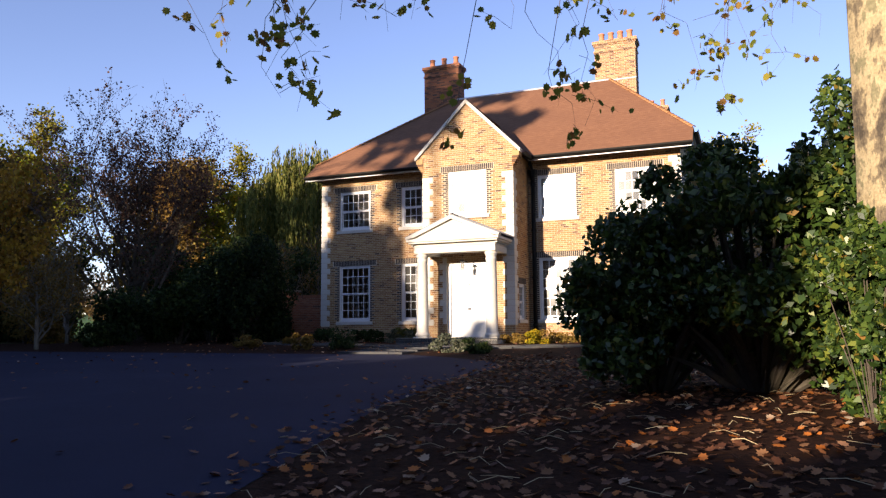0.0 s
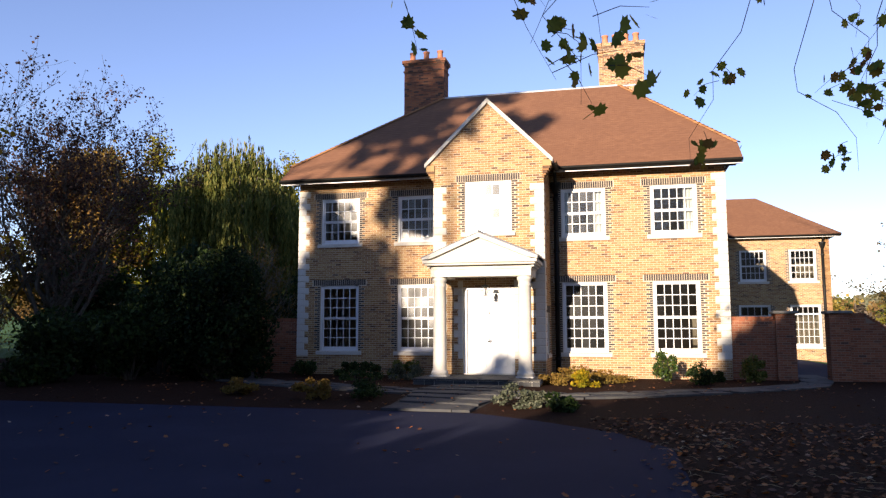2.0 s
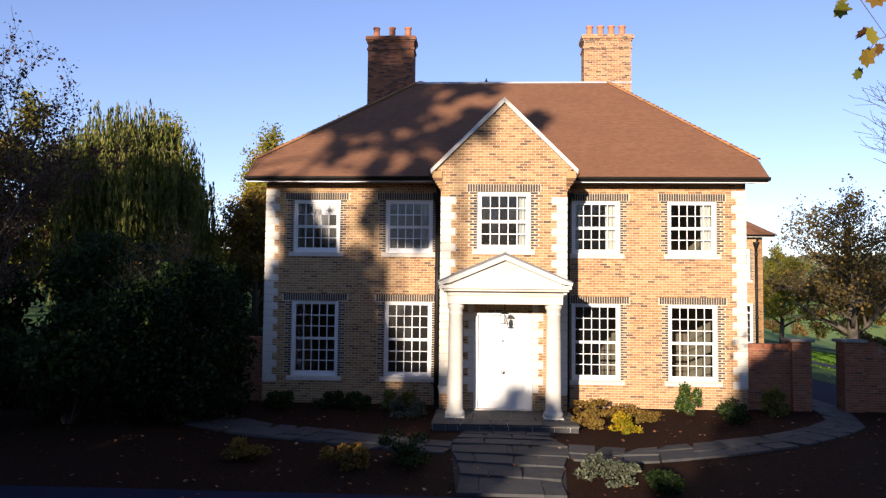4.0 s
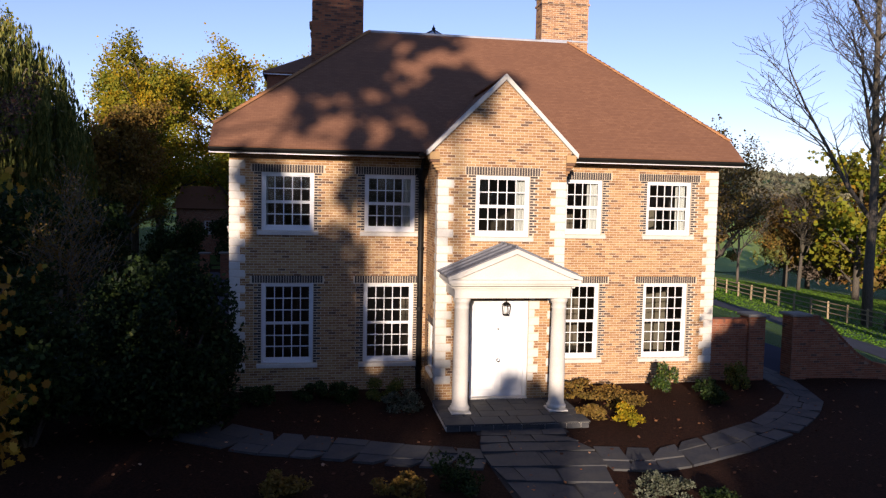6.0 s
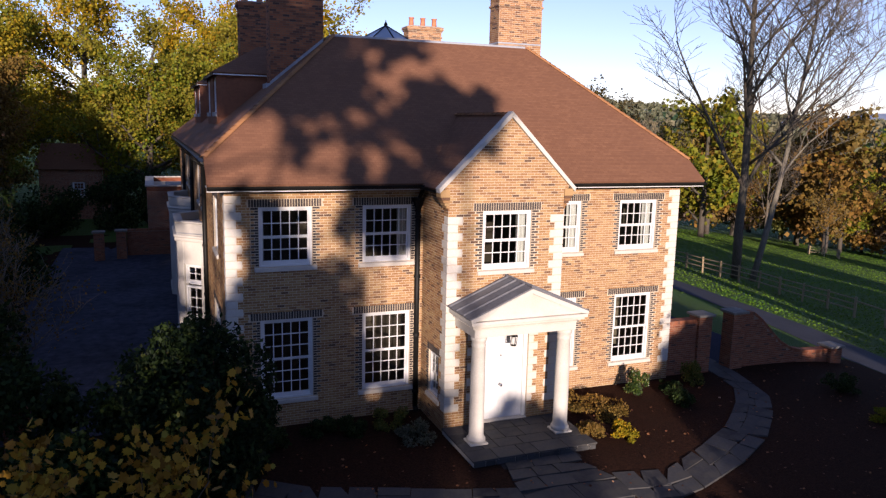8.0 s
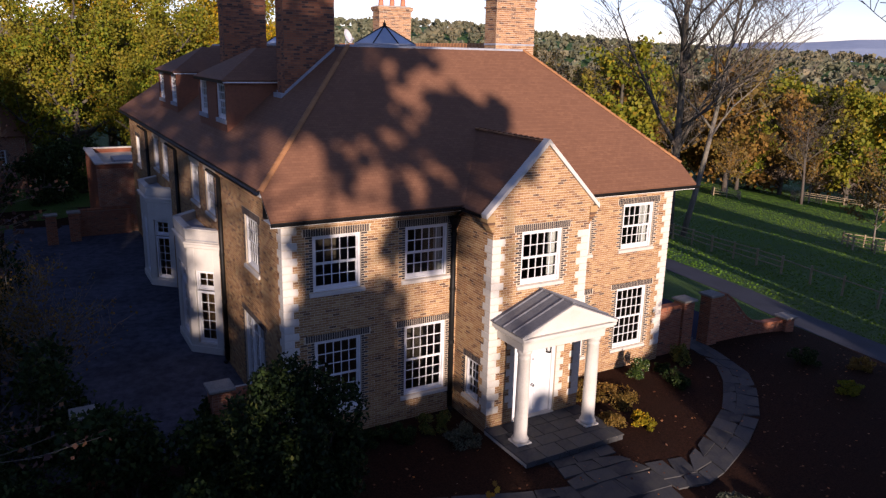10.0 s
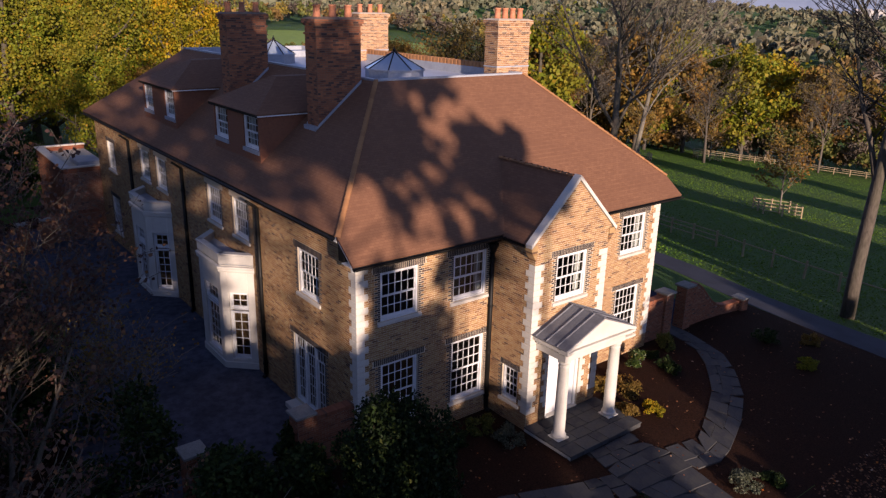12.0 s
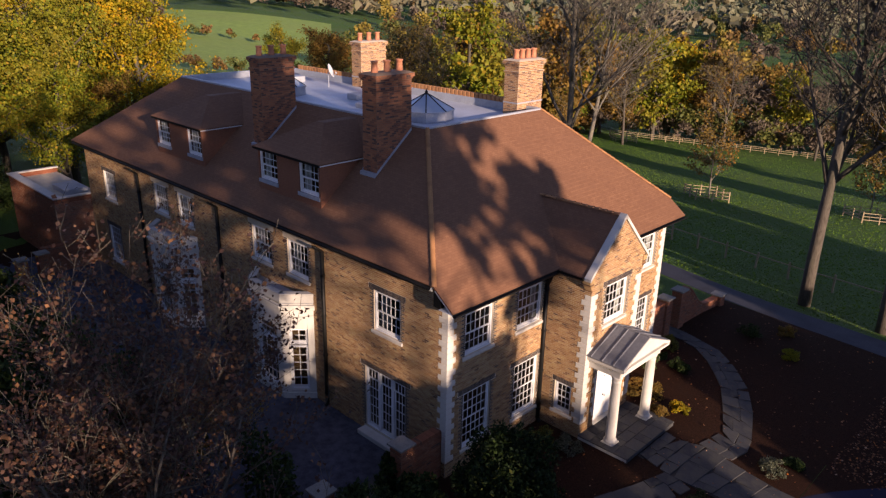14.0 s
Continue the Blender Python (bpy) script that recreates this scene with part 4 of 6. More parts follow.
# dormers on the west slope
def dormer(y0, y1):
    d = part("dormer", None, house, "tile-hung dormer with hipped roof and two sash windows")
    x0, zb, zt = -7.0, 8.3, 10.62
    yc = (y0 + y1) / 2
    ops = [(-y1 + 0.12, -y1 + 1.45, 9.2, 10.52), (-y0 - 1.45, -y0 - 0.12, 9.2, 10.52)]
    M = pose(x0, 0, 0, 0, 0, -90)
    front = shell("front", -y1, -y0, zb, zt, ops, M, 0.2, None, d)
    front.data.materials[0] = M_HANG
    front["label"] = "hung clay tiles"
    for y in (y0, y1 - 0.15):
        part("cheek", box_mesh("cheek", M_HANG, x0 + 0.2, -4.3, y, y + 0.15, zb, zt), d)
    for a, b, c, e in ops:
        win = window(M @ pose((a + b) / 2, 0, c), b - a, e - c, 4, 2, 2, False)
        part("apron", box_mesh("apron", M_LEAD, -0.72, 0.72, -0.05, 0.02, -0.14, 0.01), win)
    o, zr = 0.16, 11.75
    rx = x0 + 1.75
    slope("tile_slope", [(x0 - o, y0 - o, zt), (x0 - o, y1 + o, zt), (rx, yc + 0.25, zr), (rx, yc - 0.25, zr)], (0, 1, 0), d)
    slope("tile_slope", [(x0 - o, y0 - o, zt), (rx, yc - 0.25, zr), (-3.4, yc - 0.25, zr), (-4.7, y0 - o, zt)], (1, 0, 0), d)
    slope("tile_slope", [(x0 - o, y1 + o, zt), (rx, yc + 0.25, zr), (-3.4, yc + 0.25, zr), (-4.7, y1 + o, zt)], (1, 0, 0), d)
    slope("tile_slope", [(rx, yc - 0.25, zr), (rx, yc + 0.25, zr), (-3.4, yc + 0.25, zr), (-3.4, yc - 0.25, zr)], (1, 0, 0), d)
    for yy, sg in ((y0, -1), (y1, 1)):
        part("eave", box_mesh("eave", M_PAINT, x0 - o + 0.02, -4.5, *sorted((yy + sg * 0.12, yy + sg * 0.14)), zt - 0.10, zt - 0.06), d, "white painted eave board")
    part("eave", box_mesh("eave", M_BLACK, x0 - o + 0.01, x0 - o + 0.04, y0 - o, y1 + o, zt - 0.12, zt - 0.02), d)


M_HANG = surface("hung_tile", (0.20, 0.075, 0.04), (0.28, 0.105, 0.055), (0.15, 0.06, 0.035), 10, 1.5, 0.85, 0.8, 0.02, stretch=(6, 6, 10))
dormer(7.6, 12.05)
dormer(16.85, 21.55)

# glazed roof lanterns on the flat top
def lantern(cx, cy, r=1.25):
    ln = part("roof_lantern", None, house, "octagonal glazed roof lantern with dark glazing bars", pose(cx, cy, 0))
    part("kerb", Solid().lathe([(r, 11.53), (r, 11.95), (r + 0.06, 11.97), (r + 0.06, 12.03), (r - 0.1, 12.03)], 8).mesh("kerb", M_LEAD), ln)
    tip = Vector((0, 0, 12.72))
    for k in range(8):
        a, b = [Vector((r * math.cos(math.pi * (j + 0.0) / 4), r * math.sin(math.pi * j / 4), 12.03)) for j in (k, k + 1)]
        part("pane", mesh_of("pane", [a, b, tip], [(0, 1, 2)], M_SKYGLASS), ln)
        part("bar", Solid().tube([a, tip], 0.03, 5).mesh("bar", M_BLACK), ln)
    part("finial", Solid().lathe([(0.05, 12.7), (0.08, 12.76), (0.03, 12.84), (0.0, 12.95)], 8).mesh("finial", M_BLACK), ln)


M_SKYGLASS = surface("sky_glass", (0.30, 0.36, 0.42), (0.34, 0.40, 0.46), None, 3, 1, 0.05, 0.0, spec=1.0)
lantern(-0.49, 8.28)
lantern(-1.2, 18.3, 1.1)

# satellite dish and vents on the flat top
dish = thing("satellite_dish", "small white satellite dish on a pole on the flat roof", "dish", pose(2.25, 19.0, 11.55, 0, 0, 40))
part("mast", Solid().tube([(0, 0, 0), (0, 0, 0.85)], 0.025, 6).mesh("mast", M_LEAD), dish)
part("reflector", Solid().lathe([(0.0, 0.0), (0.2, 0.02), (0.38, 0.09), (0.40, 0.11), (0.38, 0.105), (0.2, 0.035), (0.0, 0.015)], 20).mesh("reflector", M_PAINT), dish, "", pose(0, -0.06, 0.9, 68), True)
part("feed_arm", Solid().tube([(0, -0.08, 0.55), (0, -0.5, 0.80)], 0.015, 5).tube([(0, -0.48, 0.78), (0, -0.40, 0.86)], 0.04, 6).mesh("feed_arm", M_LEAD), dish)
for x, y, w, h in ((0.9, 14.6, 0.55, 0.30), (-0.6, 12.4, 0.4, 0.22), (1.9, 22.0, 0.6, 0.35)):
    part("roof_hatch", box_mesh("roof_hatch", M_LEAD, x - w, x + w, y - w * 0.7, y + w * 0.7, 11.55, 11.55 + h, 0.02), roof, "low grey roof hatch")

# wing roof
slope("wing_slope", [(7.0, 19.95, 7.2), (16.15, 19.95, 7.2), (12.4, 24.2, 10.05), (5.0, 24.2, 10.05)], (1, 0, 0), roof)
slope("wing_slope", [(16.15, 19.95, 7.2), (16.15, 29.9, 7.2), (12.4, 25.6, 10.05), (12.4, 24.2, 10.05)], (0, 1, 0), roof)
slope("wing_slope", [(7.0, 29.9, 7.2), (16.15, 29.9, 7.2), (12.4, 25.6, 10.05), (5.0, 25.6, 10.05)], (1, 0, 0), roof)
slope("wing_slope", [(5.0, 24.2, 10.05), (12.4, 24.2, 10.05), (12.4, 25.6, 10.05), (5.0, 25.6, 10.05)], (1, 0, 0), roof)
part("fascia", box_mesh("fascia", M_PAINT, 7.6, 16.1, 20.0, 20.03, 7.02, 7.16), house)
part("soffit", box_mesh("soffit", M_PAINT, 7.6, 16.1, 20.03, 20.5, 7.1, 7.13), house)
gutter([(8.0, 19.94, 7.16), (16.1, 19.94, 7.16)])
downpipe(15.2, 20.5, 6.7, 0.0)

# stone canted bays on the west side
def stone_bay(yc):
    b = part("bay_window", None, house, "pale cast stone canted bay with tall small-paned windows")
    hw, fw, px = 2.12, 1.15, 1.0
    pts = [(-7.5, yc - hw), (-7.5 - px, yc - fw), (-7.5 - px, yc + fw), (-7.5, yc + hw)]
    for i, (p, q) in enumerate(zip(pts, pts[1:])):
        p, q = Vector((*p, 0)), Vector((*q, 0))
        mid, d = (p + q) / 2, (q - p)
        L = d.length
        M = Matrix.Translation(mid) @ pose(0, 0, 0, 0, 0, math.degrees(math.atan2(-d.y, -d.x)))
        w = 0.80 if i != 1 else 1.5
        s = Solid()
        s.box(-L / 2, -w / 2, 0, 0.25, 0.2, 4.75).box(w / 2, L / 2, 0, 0.25, 0.2, 4.75)
        s.box(-w / 2, w / 2, 0, 0.25, 0.2, 0.62).box(-w / 2, w / 2, 0, 0.25, 3.55, 4.75)
        part("bay_wall", bevelled(s.mesh("bay_wall", M_STONE), 0.012), b, "", M)
        t = Solid().prism([(0.2, 4.42), (-0.05, 4.42), (-0.07, 4.46), (-0.07, 4.56), (-0.11, 4.58), (-0.11, 4.66), (0.2, 4.68)], -L / 2 - 0.05, L / 2 + 0.05, "x")
        part("cornice", bevelled(t.mesh("cornice", M_STONE), 0.008), b, "", M)
        t = Solid().prism([(0.2, 4.75), (-0.02, 4.75), (-0.02, 5.1), (-0.06, 5.12), (-0.06, 5.18), (0.24, 5.18)], -L / 2 - 0.02, L / 2 + 0.02, "x")
        part("parapet", bevelled(t.mesh("parapet", M_STONE), 0.008), b, "", M)
        part("plinth", box_mesh("plinth", M_STONE, -L / 2, L / 2, -0.05, 0.1, 0.2, 0.5, 0.01), b, "", M)
        window(M @ pose(0, 0.05, 2.78), w, 0.75, 2 if i != 1 else 4, 0, 2, False)
        window(M @ pose(0, 0.05, 0.62), w, 2.1, 2 if i != 1 else 4, 0, 5, False)
    part("bay_roof", Solid().prism([(x, y) for x, y in pts], 4.7, 4.85, "z").mesh("bay_roof", M_LEAD), b, "flat lead bay roof")


stone_bay(9.85)
stone_bay(19.4)

# ---- entrance ----
portico = part("portico", None, house, "white stone portico with two columns, pediment and lead roof")
col = Solid().lathe([(0.245, 0.40), (0.245, 0.45), (0.262, 0.47), (0.262, 0.52), (0.238, 0.55), (0.225, 0.56), (0.222, 0.59), (0.206, 0.63), (0.205, 1.4), (0.196, 2.4), (0.186, 3.10), (0.198, 3.12), (0.198, 3.15), (0.187, 3.17), (0.187, 3.23), (0.21, 3.28), (0.225, 3.31), (0.225, 3.40)], 28)
col_me = col.mesh("column", M_STONE)
for s in (-1, 1):
    c = part("column", col_me, portico, "smooth round stone column", pose(s * 1.31, -3.16, 0), True)
    part("base", box_mesh("base", M_STONE, -0.26, 0.26, -0.26, 0.26, 0.38, 0.43, 0.01), portico, "", pose(s * 1.31, -3.16, 0))
ent = Solid()
ent.box(-1.54, 1.54, -3.40, -2.92, 3.40, 3.62).box(-1.54, -1.08, -2.92, -2.0, 3.40, 3.62).box(1.08, 1.54, -2.92, -2.0, 3.40, 3.62)
ent.box(-1.56, 1.56, -3.42, -2.0, 3.62, 3.66).box(-1.54, 1.54, -3.40, -2.0, 3.66, 3.76)
part("entablature", bevelled(ent.mesh("entablature", M_STONE), 0.008), portico)
part("cornice", box_mesh("cornice", M_STONE, -1.74, 1.74, -3.66, -2.0, 3.80, 3.90, 0.012), portico)
part("bed_mould", box_mesh("bed_mould", M_STONE, -1.68, 1.68, -3.60, -2.0, 3.74, 3.80, 0.01), portico)
for k in range(11):
    for s in (-1, 1):
        part("dentil", box_mesh("dentil", M_STONE, *sorted((s * 1.545, s * 1.63)), -3.46 + k * 0.13, -3.40 + k * 0.13, 3.67, 3.74), portico)
ped = Solid().prism([(-1.6, 3.90), (1.6, 3.90), (0, 4.56)], -3.53, -3.4)
part("pediment", ped.mesh("pediment", M_STONE), portico)
for s in (-1, 1):
    rk = Solid().prism([(s * 1.76, 3.90), (s * 1.76, 3.97), (0, 4.70), (0, 4.57), (s * 1.46, 3.955)], -3.66, -3.36)
    part("raking_cornice", rk.mesh("raking_cornice", M_STONE), portico)
    slope("lead_roof", [(0, -3.64, 4.74), (s * 1.80, -3.64, 3.985), (s * 1.80, -2.0, 3.985), (0, -2.0, 4.74)], (0, 1, 0), portico, M_LEAD_ROOF, 0.03, "grey lead portico roof")
    for y in (-3.2, -2.7, -2.2):
        part("lead_roll", Solid().tube([(s * 1.79, y, 4.0), (0.02 * s, y, 4.755)], 0.032, 6).mesh("lead_roll", M_LEAD_ROOF), portico)
part("lead_roll", Solid().tube([(0, -3.64, 4.755), (0, -2.0, 4.755)], 0.04, 6).mesh("lead_roll", M_LEAD_ROOF), portico)
part("ceiling_panel", box_mesh("ceiling_panel", M_PAINT, -1.08, 1.08, -2.92, -2.0, 3.58, 3.61), portico)

door = part("door", None, house, "wide white painted panelled front door", pose(0, -2.0, 0))
leaf = Solid().box(-0.71, 0.71, 0.14, 0.19, DOOR_Z0, 3.06)
part("leaf", leaf.mesh("leaf", M_PAINT), door)
for zc, h in ((0.95, 0.7), (1.78, 0.62), (2.55, 0.62)):
    for s in (-1, 1):
        pn = Solid().box(s * 0.34 - 0.25, s * 0.34 + 0.25, 0.125, 0.15, zc - h / 2, zc + h / 2)
        part("panel", bevelled(pn.mesh("panel", M_PAINT), 0.012), door)
fr = Solid().box(-0.83, -0.71, 0.06, 0.24, 0.38, 3.16).box(0.71, 0.83, 0.06, 0.24, 0.38, 3.16).box(-0.71, 0.71, 0.06, 0.24, 3.06, 3.16)
part("door_frame", bevelled(fr.mesh("door_frame", M_PAINT), 0.01), door)
part("threshold", box_mesh("threshold", M_SILL, -0.83, 0.83, -0.05, 0.24, 0.36, 0.42, 0.01), door)
knob = Solid().lathe([(0.05, 0.0), (0.05, 0.015), (0.022, 0.02), (0.02, 0.05), (0.05, 0.07), (0.055, 0.095), (0.035, 0.12), (0.0, 0.125)], 14).mesh("knob", M_BRASS)
part("knob", knob, door, "round chrome door knob", pose(0.0, 0.14, 1.45, 90), True)
part("knocker", Solid().lathe([(0.035, 0.0), (0.03, 0.02), (0.0, 0.03)], 10).mesh("knocker", M_BRASS), door, "small chrome fitting", pose(0.0, 0.14, 2.33, 90), True)

lamp_ob = thing("hanging_lantern", "small glazed black lantern hanging in the portico", "lantern", pose(0.02, -2.6, 2.86))
part("chain", Solid().tube([(0, 0, 0.34), (0, 0, 0.73)], 0.01, 5).mesh("chain", M_BLACK), lamp_ob)
part("cage", Solid().tube([(0.09, 0, 0.0), (0.12, 0, 0.26)], 0.01, 4).tube([(-0.09, 0, 0), (-0.12, 0, 0.26)], 0.01, 4).tube([(0, 0.09, 0), (0, 0.12, 0.26)], 0.01, 4).tube([(0, -0.09, 0), (0, -0.12, 0.26)], 0.01, 4).lathe([(0.13, 0.26), (0.05, 0.33), (0.0, 0.35)], 8).lathe([(0.09, -0.02), (0.09, 0.0)], 8).mesh("cage", M_BLACK), lamp_ob)
part("globe", Solid().lathe([(0.05, 0.02), (0.07, 0.08), (0.06, 0.18), (0.03, 0.22)], 10).mesh("globe", M_CURTAIN), lamp_ob, "frosted white glass", None, True)

# porch platform of flagstones
porch = thing("porch_step", "low stone porch platform paved with flagstones", "porch", pose(0, 0, 0))
part("core", box_mesh("core", M_SILL, -1.84, 1.84, -4.24, -2.0, 0.1, 0.345), porch)


def flag(parent, x0, x1, y0, y1, z, h=0.045):
    me = box_mesh("flagstone", M_FLAG, -(x1 - x0) / 2 + 0.008, (x1 - x0) / 2 - 0.008, -(y1 - y0) / 2 + 0.008, (y1 - y0) / 2 - 0.008, 0, h, 0.008)
    part("flagstone", me, parent, "", pose((x0 + x1) / 2, (y0 + y1) / 2, z, random.gauss(0, 0.2), random.gauss(0, 0.2), random.gauss(0, 0.4)))


rng = random.Random(5)
y = -4.28
for row, dpt in enumerate((0.62, 0.5, 0.6, 0.56)):
    x = -1.88
    while x < 1.7:
        w = min(rng.choice((0.45, 0.6, 0.75, 0.9)), 1.88 - x)
        if 1.88 - (x + w) < 0.25:
            w = 1.88 - x
        flag(porch, x, x + w, y, y + dpt, 0.345)
        x += w
    y += dpt
x = -1.84
while x < 1.8:
    w = min(rng.uniform(0.3, 0.6), 1.84 - x)
    part("riser_stone", box_mesh("riser_stone", M_FLAG, x + 0.006, x + w - 0.006, -4.262, -4.2, 0.12, 0.335, 0.008), porch)
    x += w

# path: crazed flagstones laid on the soil, from the drive to the porch and curving both ways
path = thing("garden_path", "winding grey flagstone garden path", "path", kind="structure")


def path_strip(left, right, n, rows):
    """Irregular flags between two edge curves of equal count."""
    def at(c, t):
        t = min(max(t, 0), 1) * (len(c) - 1)
        i = min(int(t), len(c) - 2)
        return Vector((*[c[i][k] + (c[i + 1][k] - c[i][k]) * (t - i) for k in (0, 1)], 0))
    for j in range(n):
        t0, t1 = j / n, (j + 1) / n
        cuts = [0] + sorted(min(max((k + 1) / rows + rng.uniform(-0.45, 0.45) / rows, 0.05), 0.95) for k in range(rows - 1)) + [1]
        for a, b in zip(cuts, cuts[1:]):
            skew = rng.uniform(-0.4, 0.4) / n
            q = [at(left, t0 + skew).lerp(at(right, t0), a), at(left, t0).lerp(at(right, t0 - skew), b), at(left, t1).lerp(at(right, t1), b), at(left, t1).lerp(at(right, t1), a)]
            c = sum(q, Vector()) / 4
            lift = gz(c.x, c.y) + 0.012 + rng.uniform(0, 0.012)
            ps = [(p - c) * (1 - 0.014 / max(0.2, (p - c).length)) for p in q]
            vs = [(p.x, p.y, 0.028) for p in ps] + [(p.x * 1.01, p.y * 1.01, -0.03) for p in ps]
            me = mesh_of("flagstone", vs, [(0, 1, 2, 3), (0, 4, 5, 1), (1, 5, 6, 2), (2, 6, 7, 3), (3, 7, 4, 0)], M_FLAG)
            bm = bmesh.new()
            bm.from_mesh(me)
            bmesh.ops.recalc_face_normals(bm, faces=bm.faces)
            bm.to_mesh(me)
            bm.free()
            part("flagstone", me, path, "", pose(c.x, c.y, lift))


path_strip([(-0.98, -4.3), (-1.13, -4.9), (-1.3, -5.6), (-1.25, -6.8), (-1.0, -7.8), (-1.05, -9.6)], [(1.15, -4.3), (1.04, -5.0), (1.4, -5.7), (1.3, -7.0), (0.95, -8.2), (0.95, -9.6)], 7, 3)
path_strip([(-1.25, -5.56), (-2.6, -5.2), (-4.5, -4.5), (-6.1, -3.9), (-7.7, -2.65), (-8.9, -0.5), (-9.2, 2.0)], [(-1.25, -6.75), (-3.2, -6.35), (-4.9, -5.8), (-6.6, -5.3), (-8.3, -4.2), (-9.8, -1.4), (-10.3, 1.5)], 15, 2)
path_strip([(1.35, -5.6), (3.0, -5.9), (4.9, -5.0), (6.4, -4.2), (8.0, -2.9), (9.1, -1.6), (9.6, 0.4), (9.7, 3.0)], [(1.3, -7.0), (2.6, -7.25), (5.2, -6.25), (7.0, -5.25), (8.6, -3.9), (9.7, -2.6), (10.5, 0.2), (10.6, 3.0)], 17, 2)
sheet("path_joints", [((1.2, -4.3), (-1.1, -4.3)), ((1.3, -6.0), (-1.3, -6.0)), ((0.95, -9.6), (-1.05, -9.6))], surface("path_bed", (0.020, 0.018, 0.016), (0.042, 0.038, 0.034), (0.014, 0.012, 0.011), 30, 2, 0.95, 0.4, 0.006), 0.012, 4, "grey grit joints between flagstones", "soil")

# ---- garden walls ----
def garden_wall(x0, x1, y, tops, label, base=-0.2, thick=0.33):
    """A brick garden wall whose top follows (x, z) points, with a course of bricks on edge as coping."""
    w = thing("garden_wall", label, "wall", pose(0, y, 0))
    xs = [p[0] for p in tops]
    zs = [p[1] for p in tops]
    body = Solid()
    fine = densify(tops, 0.3)
    body.prism([(x0, base)] + [(x, z) for x, z in fine] + [(x1, base)], -thick / 2, thick / 2)
    part("core", body.mesh("core", M_MORTAR_RED), w)
    s = Solid()
    for sgn in (1, -1):
        holes = []
        for a, b in zip(fine, fine[1:]):
            holes.append((a[0] * 1.0, b[0] * 1.0, (a[1] + b[1]) / 2 - 0.02, 99, "cut"))
        pl, _ = lay_bricks(x0, x1, base, max(zs), holes)
        M = pose(0, -thick / 2, 0) if sgn > 0 else None
        s.add([(v[0], (v[1] - thick / 2) * sgn, v[2]) for v in pl.v], pl.f)
    part("bricks", mesh_of("bricks", s.v, s.f, M_RED), w)["kind"] = "stuff"
    cp = Solid()
    for k in range(int((x1 - x0) / 0.075)):
        x = x0 + (k + 0.5) * 0.075
        z = float(np.interp(x, xs, zs))
        cp.box(x - 0.033, x + 0.033, -thick / 2 - 0.02, thick / 2 + 0.02, z - 0.01, z + 0.1)
    part("coping", cp.mesh("coping", M_RED), w, "brick-on-edge coping")["kind"] = "stuff"
    return w


def pier(x, y, top, base, label="square red brick pier with flat stone cap", size=0.56):
    p = thing("gate_pier", label, "pier", pose(x, y, 0), None, "garden piers")
    h = size / 2
    part("core", box_mesh("core", M_MORTAR_RED, -h, h, -h, h, base, top), p)
    s = Solid()
    for k in range(4):
        pl, _ = lay_bricks(-h, h, base, top, [], phase=0.05)
        M = pose(0, 0, 0, 0, 0, 90 * k) @ pose(0, -h, 0)
        s.add([M @ Vector(v) for v in pl.v], pl.f)
    part("bricks", mesh_of("bricks", s.v, s.f, M_RED), p)["kind"] = "stuff"
    part("cap", box_mesh("cap", M_CAP, -h - 0.09, h + 0.09, -h - 0.09, h + 0.09, top, top + 0.09, 0.015), p, "weathered grey stone cap")
    return p


garden_wall(7.52, 8.85, 0.3, [(7.52, 2.12), (8.85, 2.12)], "red brick garden wall against the house corner")
pier(9.13, 0.3, 2.3, -0.1)
pier(10.68, 0.3, 2.3, -0.3)
garden_wall(10.96, 15.45, 0.3, [(10.96, 2.24), (11.45, 2.2), (11.9, 1.88), (12.4, 1.4), (12.9, 0.95), (13.5, 0.62), (14.3, 0.45), (15.45, 0.4)], "curving red brick garden wall sweeping down", -1.0)
pier(15.7, 0.25, 0.55, -1.2)
pier(-9.33, 0.35, 2.38, -0.1)
pier(-12.8, 0.3, 2.38, -0.1)
garden_wall(-9.05, -7.52, 0.35, [(-9.05, 2.12), (-7.52, 2.12)], "dark brick garden wall beside the house")
pier(-12.45, 28.9, 1.95, -0.1)
pier(-11.2, 29.3, 1.95, -0.1)
garden_wall(-10.9, -7.9, 30.4, [(-10.9, 1.8), (-7.9, 1.8)], "red brick wall at the end of the terrace")
annex = thing("annex", "single-storey red brick annex with flat parapet roof", "outbuilding", pose(0, 0, 0))
part("wall", box_mesh("wall", M_MORTAR, -9.6, -6.6, 30.62, 38.8, -0.1, 4.3), annex)
s_ = Solid()
pl, _ = lay_bricks(-9.6, -6.6, 0.0, 4.575, [])
s_.add([pose(0, 30.62, 0) @ Vector(v) for v in pl.v], pl.f)
pl, _ = lay_bricks(-38.8, -30.62, 0.0, 4.575, [])
s_.add([pose(-9.6, 0, 0, 0, 0, -90) @ Vector(v) for v in pl.v], pl.f)
part("bricks", mesh_of("bricks", s_.v, s_.f, M_RED), annex)["kind"] = "stuff"
for x0, x1, y0, y1 in ((-9.7, -6.5, 30.56, 30.86), (-9.7, -6.5, 38.6, 38.9), (-9.7, -9.15, 30.86, 38.6)):
    part("parapet", box_mesh("parapet", M_SILL, x0, x1, y0, y1, 4.58, 4.68, 0.02), annex, "pale stone parapet coping")
    part("parapet_wall", box_mesh("parapet_wall", M_RED, x0 + 0.1, x1 - 0.06, y0 + 0.065, y1 - 0.06, 4.3, 4.58), annex)
